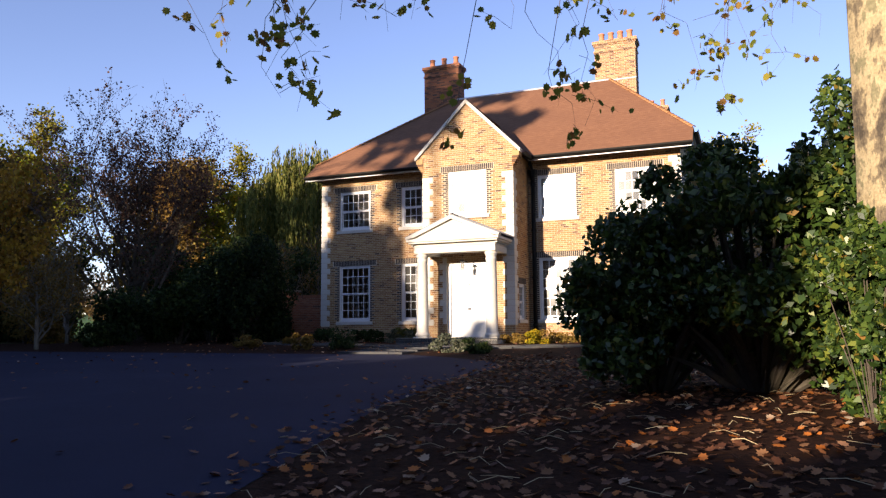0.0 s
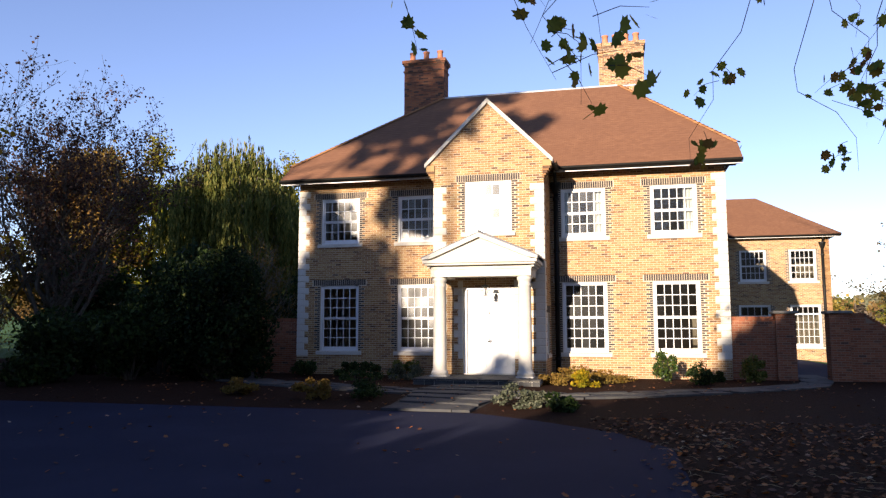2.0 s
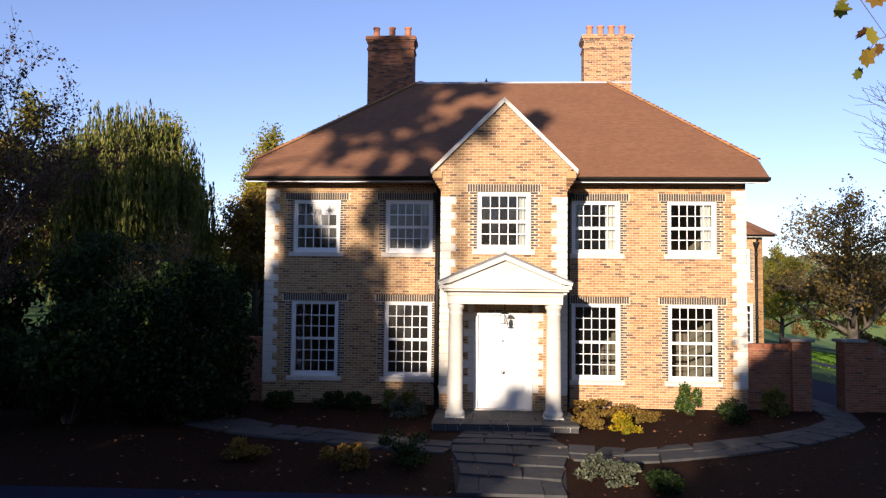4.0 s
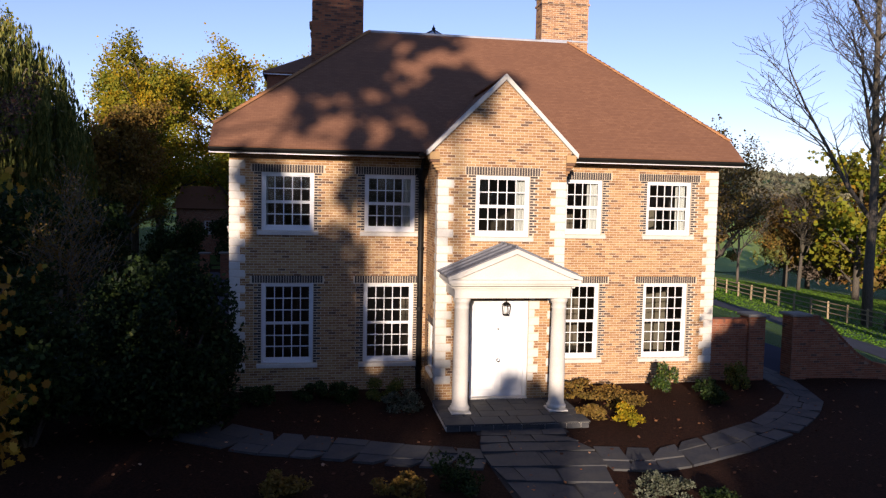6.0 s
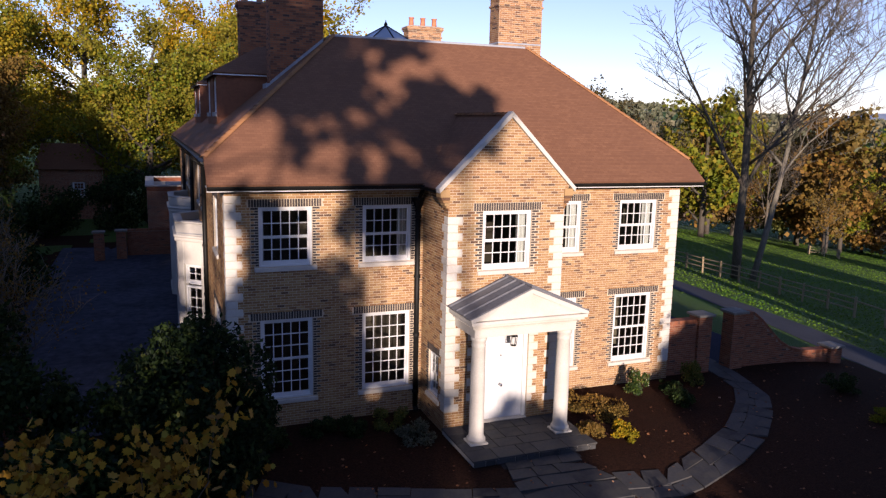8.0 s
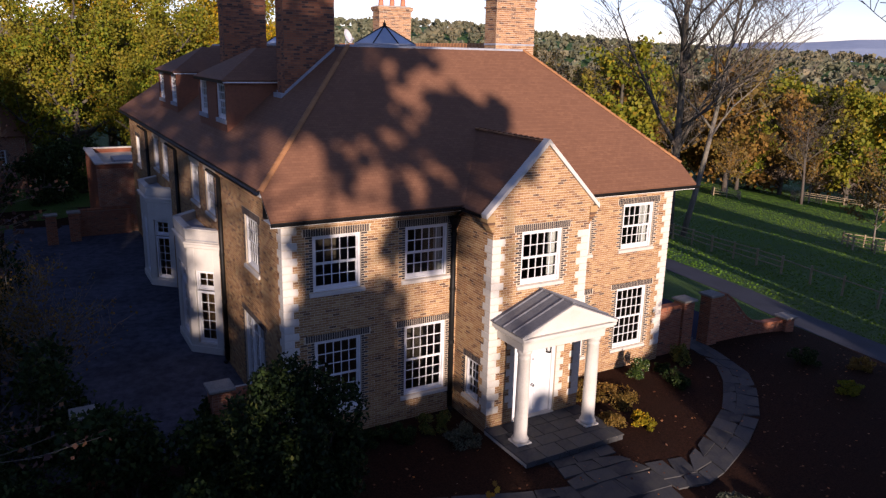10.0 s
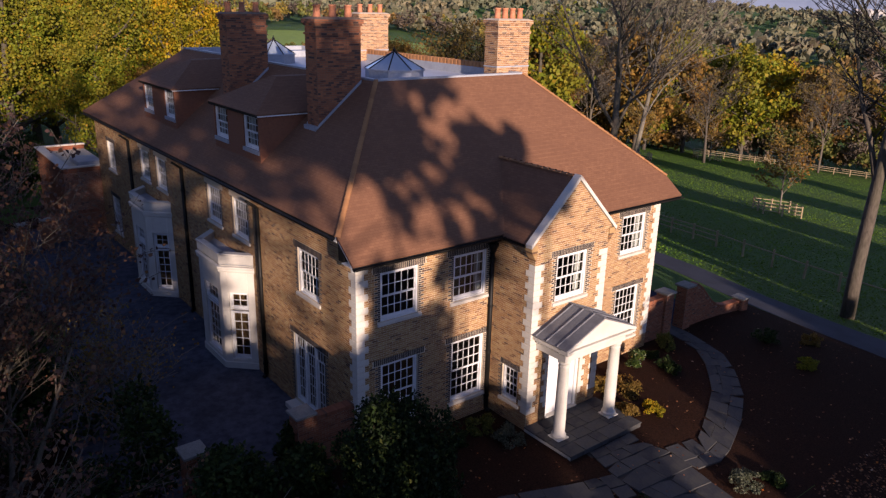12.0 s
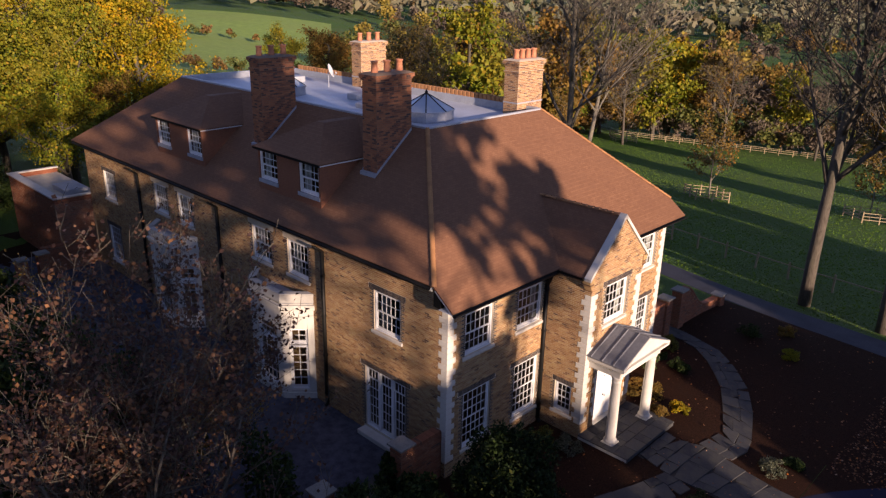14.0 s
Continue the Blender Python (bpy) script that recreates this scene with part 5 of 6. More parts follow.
part("rooflight", box_mesh("rooflight", M_LEAD, -8.4, -7.0, 32.2, 34.4, 4.3, 4.62, 0.03), annex, "low dark glazed rooflight")

cottage = thing("cottage", "small brick cottage with tiled roof behind the trees", "house", pose(-15.6, 50.0, 0, 0, 0, -8))
cot_ops = [(0.0, 0.95, 2.2, 3.4, "win")]
cot_wall = shell("wall", -2.6, 2.4, -0.2, 4.6, cot_ops, None, 0.3, None, cottage)
pl, dk = lay_bricks(-2.6, 2.4, 0.0, 4.6, cot_ops)
brickwork(cot_wall, pl, dk, [], False, M_RED)
window(pose(0.475, 0, 2.2), 0.95, 1.2, 3, 2, 2, True, cottage)
for x0, x1, y0, y1 in ((-2.6, -2.3, 0.3, 5.0), (2.1, 2.4, 0.3, 5.0), (-2.3, 2.1, 4.7, 5.0)):
    part("wall", box_mesh("wall", M_RED, x0, x1, y0, y1, -0.2, 4.6), cottage)
for a, b, y0 in ((-0.35, 2.5, 0), (5.35, 2.5, 1)):
    slope("roof_slope", [(-2.9, a, 4.5), (2.7, a, 4.5), (2.7, b, 6.6), (-2.9, b, 6.6)], (1, 0, 0), cottage)
for x0, x1 in ((-2.6, -2.4), (2.2, 2.4)):
    part("gable", Solid().prism([(0.0, 4.6), (5.0, 4.6), (2.5, 6.45)], x0, x1, "x").mesh("gable", M_RED), cottage)

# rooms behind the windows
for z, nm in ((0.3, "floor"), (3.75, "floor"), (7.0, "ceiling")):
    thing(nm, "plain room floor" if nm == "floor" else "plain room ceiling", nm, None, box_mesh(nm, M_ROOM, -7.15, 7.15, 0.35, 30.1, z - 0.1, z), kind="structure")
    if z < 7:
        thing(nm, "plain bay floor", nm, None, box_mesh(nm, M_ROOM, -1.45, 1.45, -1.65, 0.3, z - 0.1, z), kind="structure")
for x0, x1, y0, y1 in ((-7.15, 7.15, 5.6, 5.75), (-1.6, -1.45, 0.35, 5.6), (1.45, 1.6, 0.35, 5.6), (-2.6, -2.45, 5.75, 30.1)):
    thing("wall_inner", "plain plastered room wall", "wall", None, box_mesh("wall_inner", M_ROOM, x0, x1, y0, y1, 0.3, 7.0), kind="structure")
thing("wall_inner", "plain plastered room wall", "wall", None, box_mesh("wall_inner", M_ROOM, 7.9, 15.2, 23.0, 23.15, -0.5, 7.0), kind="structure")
for x, z, h, w, yy in ((0.42, FS, 1.6, 0.3, -1.72), (-2.55, FS, 1.6, 0.28, 0.24), (3.25, FS, 1.6, 0.35, 0.24), (6.2, FS, 1.6, 0.32, 0.24), (-6.6, FS, 1.6, 0.16, 0.24), (2.25, FS, 1.6, 0.18, 0.24)):
    curtain(pose(x, yy, z), w, h, 3)

for y, w, h, sill_z in WY:
    curtain(WEST @ pose(-y - w / 2 + 0.1, 0.24, sill_z), 0.55, h - 0.08, 4)
for y0, y1 in ((7.6, 12.05), (16.85, 21.55)):
    for a in (-y1 + 0.12, -y0 - 1.45):
        curtain(pose(-7.0, 0, 0, 0, 0, -90) @ pose(a + 0.1, 0.21, 9.2), 0.5, 1.24, 4)

# ---- trees and plants ----
def grow(rng, height, r0, levels, kids, spread, rise, droop=0.0, first=0.25, wobble=0.18, shrink=0.55, lean=(0, 0)):
    """Branch lines of one tree: (points, radii, level)."""
    out = []

    def limb(p, d, length, r, lv, own=0):
        n = 6 if lv == 0 else 4 if lv < 2 else 3 if lv < 3 else 2 if lv < levels or levels > 3 else 1
        w = wobble * 0.16 if lv == 0 else wobble
        pts, rad = [p.copy()], [r]
        for i in range(n):
            d = d + Vector((rng.gauss(0, w), rng.gauss(0, w), rng.gauss(0, w * 0.6) + (rise if lv else 0.1) - droop * lv * 0.5))
            d.normalize()
            p = p + d * (length / n)
            pts.append(p.copy())
            rad.append(max(0.004, r * (1 - (0.75 if lv else 0.62) * (i + 1) / n)))
        out.append((pts, rad, lv, own))
        if lv >= levels:
            return
        for k in range(kids[lv]):
            f = first + (1 - first) * (k + rng.random()) / kids[lv] if lv == 0 else 0.2 + 0.8 * (k + rng.random()) / kids[lv]
            i = min(int(f * n), n - 1)
            q = pts[i].lerp(pts[i + 1], f * n - i)
            az = rng.uniform(0, 2 * math.pi) if lv else k * 2.4 + rng.uniform(-0.4, 0.4)
            side = Vector((math.cos(az), math.sin(az), 0))
            tilt = spread[min(lv, len(spread) - 1)] * rng.uniform(0.75, 1.25)
            nd = (d if lv else Vector((0, 0, 1))) * math.cos(tilt) + side * math.sin(tilt)
            limb(q, nd.normalized(), length * (shrink[lv] if isinstance(shrink, tuple) else shrink) * rng.uniform(0.75, 1.15) * (1.1 - 0.45 * f if lv == 0 else 1.0), rad[i] * 0.55, lv + 1, own if lv else k + 1)

    limb(Vector((0, 0, -0.15)), Vector((lean[0], lean[1], 1)).normalized(), height, r0, 0)
    return out


def wood_mesh(name, lines, material, thin=0.0):
    s = Solid()
    for pts, rad, lv, own in lines:
        s.tube(pts, [max(r, thin) for r in rad], 7 if lv == 0 else 5 if lv == 1 else 3)
    me = mesh_of(name, s.v, s.f, material)
    me.polygons.foreach_set("use_smooth", [True] * len(me.polygons))
    return me


def quads_mesh(name, centres, size, material, rng_np, droop=0.0, long=1.0):
    """Many small leaves: bent quads of random turn."""
    n = len(centres)
    c = np.asarray(centres, float)
    a = rng_np.normal(size=(n, 3))
    if droop:
        a = a * (1 - droop) + np.array([0, 0, -1.0]) * droop * 2
    a /= np.linalg.norm(a, axis=1, keepdims=True)
    b = np.cross(a, rng_np.normal(size=(n, 3)))
    b /= np.linalg.norm(b, axis=1, keepdims=True) + 1e-9
    s = size * rng_np.uniform(0.6, 1.3, (n, 1))
    nn = np.cross(a, b) * s * 0.18
    a, b = a * s * 0.5 * long, b * s * 0.5 / long
    v = np.stack([c - a, c + b * 0.9 + nn, c + a, c - b * 0.9 + nn], 1).reshape(-1, 3)
    f = np.arange(4 * n).reshape(-1, 4)
    me = bpy.data.meshes.new(name)
    me.vertices.add(4 * n)
    me.vertices.foreach_set("co", v.ravel())
    me.loops.add(4 * n)
    me.loops.foreach_set("vertex_index", f.ravel())
    me.polygons.add(n)
    me.polygons.foreach_set("loop_start", np.arange(0, 4 * n, 4))
    me.polygons.foreach_set("loop_total", np.full(n, 4))
    me.materials.append(material)
    me.update(calc_edges=True)
    return me


LEAF_OUT = [(0, -0.46), (0.16, -0.38), (0.42, -0.40), (0.37, -0.18), (0.58, 0.0), (0.38, 0.12), (0.36, 0.36), (0.17, 0.29), (0, 0.58), (-0.17, 0.29), (-0.36, 0.36), (-0.38, 0.12), (-0.58, 0.0), (-0.37, -0.18), (-0.42, -0.40), (-0.16, -0.38)]


def lobed_leaves(spots, rng, size, flat=False):
    s = Solid()
    for p in spots:
        m = Matrix.Translation(p) @ Euler((rng.uniform(-0.5, 0.5) if flat else rng.uniform(0, 6.3), rng.uniform(-0.5, 0.5) if flat else rng.uniform(0, 6.3), rng.uniform(0, 6.3))).to_matrix().to_4x4()
        k = size * rng.uniform(0.65, 1.25)
        cup = rng.uniform(-0.25, 0.35)
        s.add([m @ Vector((0, 0, 0))] + [m @ Vector((u * k, v * k, cup * k * (u * u + v * v))) for u, v in LEAF_OUT], [(0, i + 1, (i + 1) % 16 + 1) for i in range(16)])
    return s


def tree(name, label, x, y, seed, height, r0, levels=3, kids=(12, 6, 5), spread=(1.0, 0.8, 0.7), rise=0.06, droop=0.0, leaves=8, leaf=0.22, leaf_mat=None, bark=None, scatter=0.35,
         first=0.25, shrink=0.5, lean=(0, 0), thin=0.006, long=1.0, turn=0, wobble=0.18, group="trees", limbs=False, lobed=False):
    rng, rnp = random.Random(seed), np.random.default_rng(seed)
    lines = grow(rng, height, r0, levels, kids, spread, rise, droop, first, wobble, shrink, lean)
    t = thing(name, label, "tree", pose(x, y, gz(x, y) - 0.05, 0, 0, turn), None, group)
    part("trunk", wood_mesh("trunk", [b for b in lines if b[3] == 0], bark or M_BARK, thin), t)
    for k in range(1, kids[0] + 1) if limbs else ():
        part("limb", wood_mesh("limb", [b for b in lines if b[3] == k], bark or M_BARK, thin), t)
    if not limbs:
        top = levels - 1 if leaves >= 12 else levels
        part("branchwork", wood_mesh("branchwork", [b for b in lines if b[3] and b[2] <= top], bark or M_BARK, thin), t)["kind"] = "stuff"
    if leaves:
        cs = []
        for pts, rad, lv, own in lines:
            if lv >= max(1, levels - 1):
                for _ in range(leaves if lv == levels else max(1, leaves // 2)):
                    i = rng.randrange(len(pts) - 1)
                    p = pts[i].lerp(pts[i + 1], rng.random())
                    cs.append((p.x + rng.gauss(0, scatter), p.y + rng.gauss(0, scatter), p.z + rng.gauss(0, scatter * 0.8)))
        if lobed:
            lv_ = lobed_leaves([Vector(c) for c in cs], rng, leaf)
            part("crown", mesh_of("crown", lv_.v, lv_.f, leaf_mat), t)
        else:
            part("crown", quads_mesh("crown", cs, leaf, leaf_mat or M_LEAF_GREEN, rnp, 0.6 if droop else 0.15, long), t)
    return t


def willow(label, x, y, seed, h, r, bunches=110):
    """A weeping willow: a short trunk, arching boughs and bunches of long hanging strands with narrow leaves."""
    rng, rnp = random.Random(seed), np.random.default_rng(seed)
    t = thing("willow_tree", label, "tree", pose(x, y, gz(x, y) - 0.05), None, "trees")
    part("trunk", Solid().tube([(0, 0, -0.2), (0.1, 0.05, h * 0.2), (0.25, -0.1, h * 0.42)], [0.5, 0.38, 0.3], 9).mesh("trunk", M_BARK), t, "", None, True)
    boughs, cs = Solid(), []
    for k in range(bunches):
        az, f = k * 2.3999 + rng.uniform(-0.3, 0.3), math.sqrt((k + 0.5) / bunches)
        top = h * (1.0 - 0.30 * f ** 2.4) + rng.gauss(0, 0.035 * h)
        px, py = r * f * math.cos(az) * rng.uniform(0.85, 1.1), r * f * math.sin(az) * rng.uniform(0.85, 1.1)
        boughs.tube([(0.2, -0.1, h * 0.38), (px * 0.35, py * 0.35, top * 0.82), (px * 0.8, py * 0.8, top), (px, py, top - 0.35)], [0.11, 0.06, 0.025, 0.01], 4)
        for _ in range(7):
            sx, sy, sz = px + rng.gauss(0, 0.34), py + rng.gauss(0, 0.34), top + rng.gauss(-0.1, 0.3)
            drop = sz * rng.uniform(0.22, 0.42 + 0.42 * f)
            n = int(drop / 0.085)
            d = rnp.uniform(0, 1, n) ** 0.85
            sway = rng.uniform(-0.35, 0.35)
            cs.append(np.stack([sx + px * 0.06 * np.sqrt(d) + sway * d ** 2 + rnp.normal(0, 0.05, n), sy + py * 0.06 * np.sqrt(d) + rnp.normal(0, 0.05, n), sz - d * drop], 1))
    part("boughwork", boughs.mesh("boughwork", M_BARK), t)["kind"] = "stuff"
    part("crown", quads_mesh("crown", np.concatenate(cs), 0.2, M_LEAF_WILLOW, rnp, 0.8, 1.9), t, "long trailing yellow-green leaves")
    return t


def bush(name, label, x, y, seed, rx, ry, h, n, leaf, mat, lumps=9, z0=None, category="shrub", group="shrubs", lump=(0.32, 0.55), reach=0.75):
    """A leafy bush: stems inside, leaves on many overlapping lumps with gaps between."""
    rng, rnp = random.Random(seed), np.random.default_rng(seed)
    t = thing(name, label, category, pose(x, y, (gz(x, y) if z0 is None else z0) - 0.03), None, group)
    stems = Solid()
    cs = []
    for k in range(lumps):
        az, rr = rng.uniform(0, 2 * math.pi), math.sqrt(rng.random()) * reach
        zc = h * rng.uniform(0.12, 0.86) * (1 - 0.3 * (rr / reach) ** 3 if reach > 0.8 else 1)
        c = Vector((rx * rr * math.cos(az), ry * rr * math.sin(az), zc))
        stems.tube([(c.x * 0.1, c.y * 0.1, -0.1), (c.x * 0.5, c.y * 0.5, zc * 0.5), tuple(c)], [min(1, rx) ** 4 * (0.02 + 0.012 * h), min(1, rx) ** 4 * (0.015 + 0.008 * h), 0.006], 5)
        lr = np.array([rx, ry, h * 0.5]) * rng.uniform(*lump)
        m = n // lumps
        d = rnp.normal(size=(m, 3))
        d /= np.linalg.norm(d, axis=1, keepdims=True)
        d *= (rnp.uniform(0.25, 1, (m, 1)) ** 0.45) * (1 + 0.22 * np.sin(d[:, :1] * 9 + k) * np.cos(d[:, 1:2] * 7))
        cs.append(np.array(c) + d * lr)
    cs = np.concatenate(cs)
    cs[:, 2] = np.maximum(cs[:, 2], 0.03)
    part("stem", stems.mesh("stem", M_TWIG), t)
    part("foliage", quads_mesh("foliage", cs, leaf, mat, rnp, 0.1, 1.25), t)
    return t


# beside the house and drive
tree("bare_tree", "many-stemmed tree with thin withered brown leaves", -18.4, 0.4, 11, 5.4, 0.22, 4, (19, 7, 5, 3), (0.62, 0.54, 0.55, 0.7), 0.06, 0, 8, 0.11, M_LEAF_BROWN, M_BARK_MID, 0.12, 0.03, (1.28, 0.5, 0.5, 0.55), limbs=True)
willow("tall weeping willow with yellow-green trailing leaves", -23.0, 22.5, 12, 14.5, 5.2)
willow("weeping willow with green trailing leaves behind", -25.5, 29.0, 13, 13.0, 4.6)
for i, (x, y, rx, h) in enumerate(((-22.5, 6.5, 3.0, 5.6), (-24.5, -2.0, 3.2, 5.4), (-27.5, -9.0, 3.4, 7.5), (-17.5, 10.5, 2.6, 5.6), (-31.0, -15.0, 3.6, 9.0), (-30.0, 4.0, 3.4, 6.0), (-16.4, 7.2, 2.5, 5.8), (-19.8, 16.0, 2.6, 6.4), (-16.5, 20.0, 2.4, 5.6))):
    bush("evergreen_tree", "dense dark evergreen tree in deep shade", x, y, 40 + i, rx, rx, h, 6500, 0.23, M_LEAF_DARK, 14, None, "tree", "evergreens")
for i, (x, y, rx, h, m) in enumerate(((-19.5, -4.5, 2.0, 3.4, M_LEAF_RUST), (-23.0, -9.0, 2.4, 4.0, M_LEAF_DARK), (-14.2, 1.8, 1.8, 3.4, M_LEAF_DARK), (-27.0, -14.5, 2.4, 3.6, M_LEAF_RUST), (-15.5, -2.5, 1.7, 2.6, M_LEAF_DARK), (-12.0, -1.7, 1.4, 3.3, M_LEAF_DARK), (-9.7, 0.0, 0.9, 1.7, M_LEAF_DARK), (-10.6, -1.8, 1.1, 2.2, M_LEAF_DARK), (-11.4, -4.2, 1.3, 2.4, M_LEAF_DARK), (-13.0, -6.0, 1.3, 2.2, M_LEAF_DARK))):
    bush("shrub", "low shadowy garden shrub", x, y, 60 + i, rx, rx, h, 4200, 0.14, m, 10)
bush("evergreen_shrub", "dark green feathery evergreen beside the house corner", -8.6, -3.7, 71, 1.75, 1.65, 4.9, 34000, 0.11, M_LEAF_YEW, 60, lump=(0.2, 0.38), reach=0.86)
tree("maple_sapling", "young maple with bright yellow autumn leaves", -9.8, -13.3, 72, 4.5, 0.06, 3, (9, 6, 4), (0.7, 0.7, 0.7), 0.08, 0, 15, 0.10, M_LEAF_AMBER, M_TWIG, 0.13, 0.3, 0.5, group="saplings", lobed=True)
tree("maple_sapling", "young maple with orange and yellow leaves", -11.5, -12.9, 73, 4.5, 0.06, 3, (9, 6, 4), (0.7, 0.7, 0.7), 0.08, 0, 15, 0.10, M_LEAF_AMBER, M_TWIG, 0.13, 0.3, 0.5, group="saplings", lobed=True)
for i, (x, y, h) in enumerate(((-16.6, -5.0, 3.4), (-14.0, -8.5, 2.6), (-19.0, -9.5, 3.2), (-13.6, 5.0, 3.6), (-16.0, 13.5, 4.6))):
    tree("bare_shrub", "leafless branching shrub with a few rust leaves", x, y, 80 + i, h, 0.09, 3, (12, 6, 5), (0.6, 0.6, 0.6), 0.08, 0, 5, 0.09, M_LEAF_RUST, M_BARK, 0.16, 0.08, 0.6, group="bare shrubs", thin=0.008)
bush("laurel_bush", "large glossy green evergreen bush", 9.65, -16.5, 75, 2.1, 1.8, 3.9, 30000, 0.1, M_LEAF_HOLLY, 85, lump=(0.12, 0.24), reach=0.88)
bush("laurel_bush", "low glossy green evergreen bush", 8.3, -16.9, 76, 1.25, 1.25, 3.0, 13000, 0.095, M_LEAF_HOLLY, 45, lump=(0.14, 0.28), reach=0.86)
bush("laurel_bush", "tall glossy green evergreen bush beside the plane tree", 11.1, -16.7, 78, 1.5, 1.3, 4.9, 16000, 0.1, M_LEAF_HOLLY, 50, lump=(0.13, 0.26), reach=0.88)
bush("laurel_bush", "straggling green evergreen round the foot of the plane tree", 10.62, -19.25, 79, 0.6, 0.5, 2.4, 9000, 0.085, M_LEAF_HOLLY, 24, lump=(0.16, 0.32), reach=0.95)

# plane tree at the drive, with leafy twigs hanging in front of the house
plane = tree("plane_tree", "plane tree with pale flaking bark and hanging autumn twigs", 11.08, -18.4, 91, 18.0, 0.5, 2, (12, 6), (1.0, 0.7), 0.04, 0.0, 0, 0.2, None, M_PLANE, 0.2, 0.55, 0.45, limbs=True)
def hanging_twig(x, y, z, seed, n=14, drop=1.6, spread=0.5):
    """A thin drooping twig of the plane tree with lobed leaves in small clusters."""
    rng = random.Random(seed)
    lines, spots = Solid(), []
    top = Vector((x + rng.uniform(-0.6, 0.6), y + rng.uniform(-0.6, 0.6), z + drop))
    end = Vector((x, y, z))
    mid = top.lerp(end, 0.5) + Vector((rng.gauss(0, 0.25), rng.gauss(0, 0.25), 0.1))
    up = top + Vector((rng.uniform(0.5, 1.5), rng.uniform(-0.5, 0.5), 2.2))
    bend = top.lerp(mid, 0.5) + Vector((rng.gauss(0, 0.16), rng.gauss(0, 0.16), 0.05))
    low = mid.lerp(end, 0.5) + Vector((rng.gauss(0, 0.12), rng.gauss(0, 0.12), 0))
    lines.tube([up, up.lerp(top, 0.5) + Vector((rng.gauss(0, 0.2), rng.gauss(0, 0.2), 0.2)), top, bend, mid, low, end], [0.010, 0.008, 0.006, 0.005, 0.004, 0.003, 0.002], 4)
    for _ in range(max(4, n // 2)):
        b = mid.lerp(end, rng.uniform(-0.6, 1.0))
        tip = b + Vector((rng.gauss(0, spread), rng.gauss(0, spread), rng.uniform(-0.35, 0.15)))
        lines.tube([b, b.lerp(tip, 0.5) + Vector((0, 0, 0.05)), tip], [0.005, 0.004, 0.002], 3)
        for _ in range(5):
            spots.append(b.lerp(tip, rng.uniform(0.3, 1.1)) + Vector((rng.gauss(0, 0.07), rng.gauss(0, 0.07), rng.gauss(0, 0.07))))
    inv = plane.matrix_basis.inverted()
    tw = part("twig", lines.mesh("twig", M_TWIG), plane, "thin hanging twig", inv)
    lv = lobed_leaves(spots, rng, 0.13)
    part("leaves", mesh_of("leaves", lv.v, lv.f, M_LEAF_PLANE), tw, "green and yellow lobed leaves")


TWIGS = [(2.3, -18.9, 4.8), (2.1, -18.3, 5.3), (3.5, -19.3, 4.2), (3.7, -19.2, 3.9), (4.1, -19.1, 4.0), (3.9, -19.1, 3.7), (3.5, -18.0, 5.1), (4.1, -18.3, 5.3), (5.1, -18.7, 4.8), (4.9, -17.5, 5.5), (6.0, -15.8, 5.8), (6.7, -16.4, 4.7), (7.0, -15.8, 5.3), (6.9, -16.3, 4.2), (7.2, -15.7, 4.0), (7.0, -15.6, 3.7), (7.7, -15.2, 5.9), (5.0, -16.5, 3.6), (8.4, -14.2, 6.1), (9.0, -13.4, 5.9), (9.2, -12.4, 5.6), (9.8, -13.6, 5.7), (10.0, -13.3, 5.1), (9.6, -12.7, 4.7), (8.8, -13.3, 5.1), (10.5, -13.4, 6.1), (11.0, -12.5, 6.1)]
for i, (x, y, z) in enumerate(TWIGS):
    hanging_twig(x, y, z, 200 + i, 8, 1.5, 0.3)

# rear and side autumn trees
BROAD = dict(levels=3, kids=(16, 7, 5), spread=(1.05, 0.8, 0.8), rise=0.05, leaves=25, leaf=0.29, scatter=0.5, first=0.2, shrink=0.42)
rear = [tree("autumn_tree", "tall broad tree with golden yellow leaves", -15.0, 63.0, 101, 18.0, 0.5, leaf_mat=M_LEAF_YELLOW, bark=M_BARK_DARK, **BROAD),
        tree("autumn_tree", "tall broad tree turning green to yellow", -23.5, 57.0, 102, 17.0, 0.5, leaf_mat=M_LEAF_GREEN, bark=M_BARK_DARK, **BROAD),
        tree("autumn_tree", "broad tree with rust brown leaves", -33.0, 44.0, 103, 13.5, 0.45, leaf_mat=M_LEAF_RUST, bark=M_BARK_DARK, **BROAD)]


def again(src, x, y, turn, scale=1.0, label=""):
    c = copy_thing(src, pose(x, y, gz(x, y) - 0.05, 0, 0, turn))
    c.scale = (scale, scale, scale * random.uniform(0.92, 1.06))
    if label:
        c["label"] = label
    return c


for src, x, y, tn, sc in ((0, -5.0, 66.0, 70, 0.98), (1, -38.0, 60.0, 130, 1.05), (0, 6.0, 57.0, 200, 0.95), (0, 8.0, 72.0, 20, 0.9), (0, -24.0, 72.0, 300, 1.05), (1, -24.5, 27.0, 80, 0.66), (2, -31.0, 31.0, 150, 0.85), (0, -1.0, 80.0, 250, 1.1), (1, -44.0, 36.0, 40, 0.95), (2, -20.5, 41.0, 95, 0.75), (2, 1.0, 48.0, 66, 0.55),
                           (2, 62.0, 76.0, 15, 0.85), (1, 70.0, 82.0, 120, 0.8), (2, 52.0, 84.0, 210, 0.9), (2, 78.0, 72.0, 33, 0.8), (1, 40.0, 80.0, 310, 0.7),
                           ):
    again(rear[src], x, y, tn, sc)
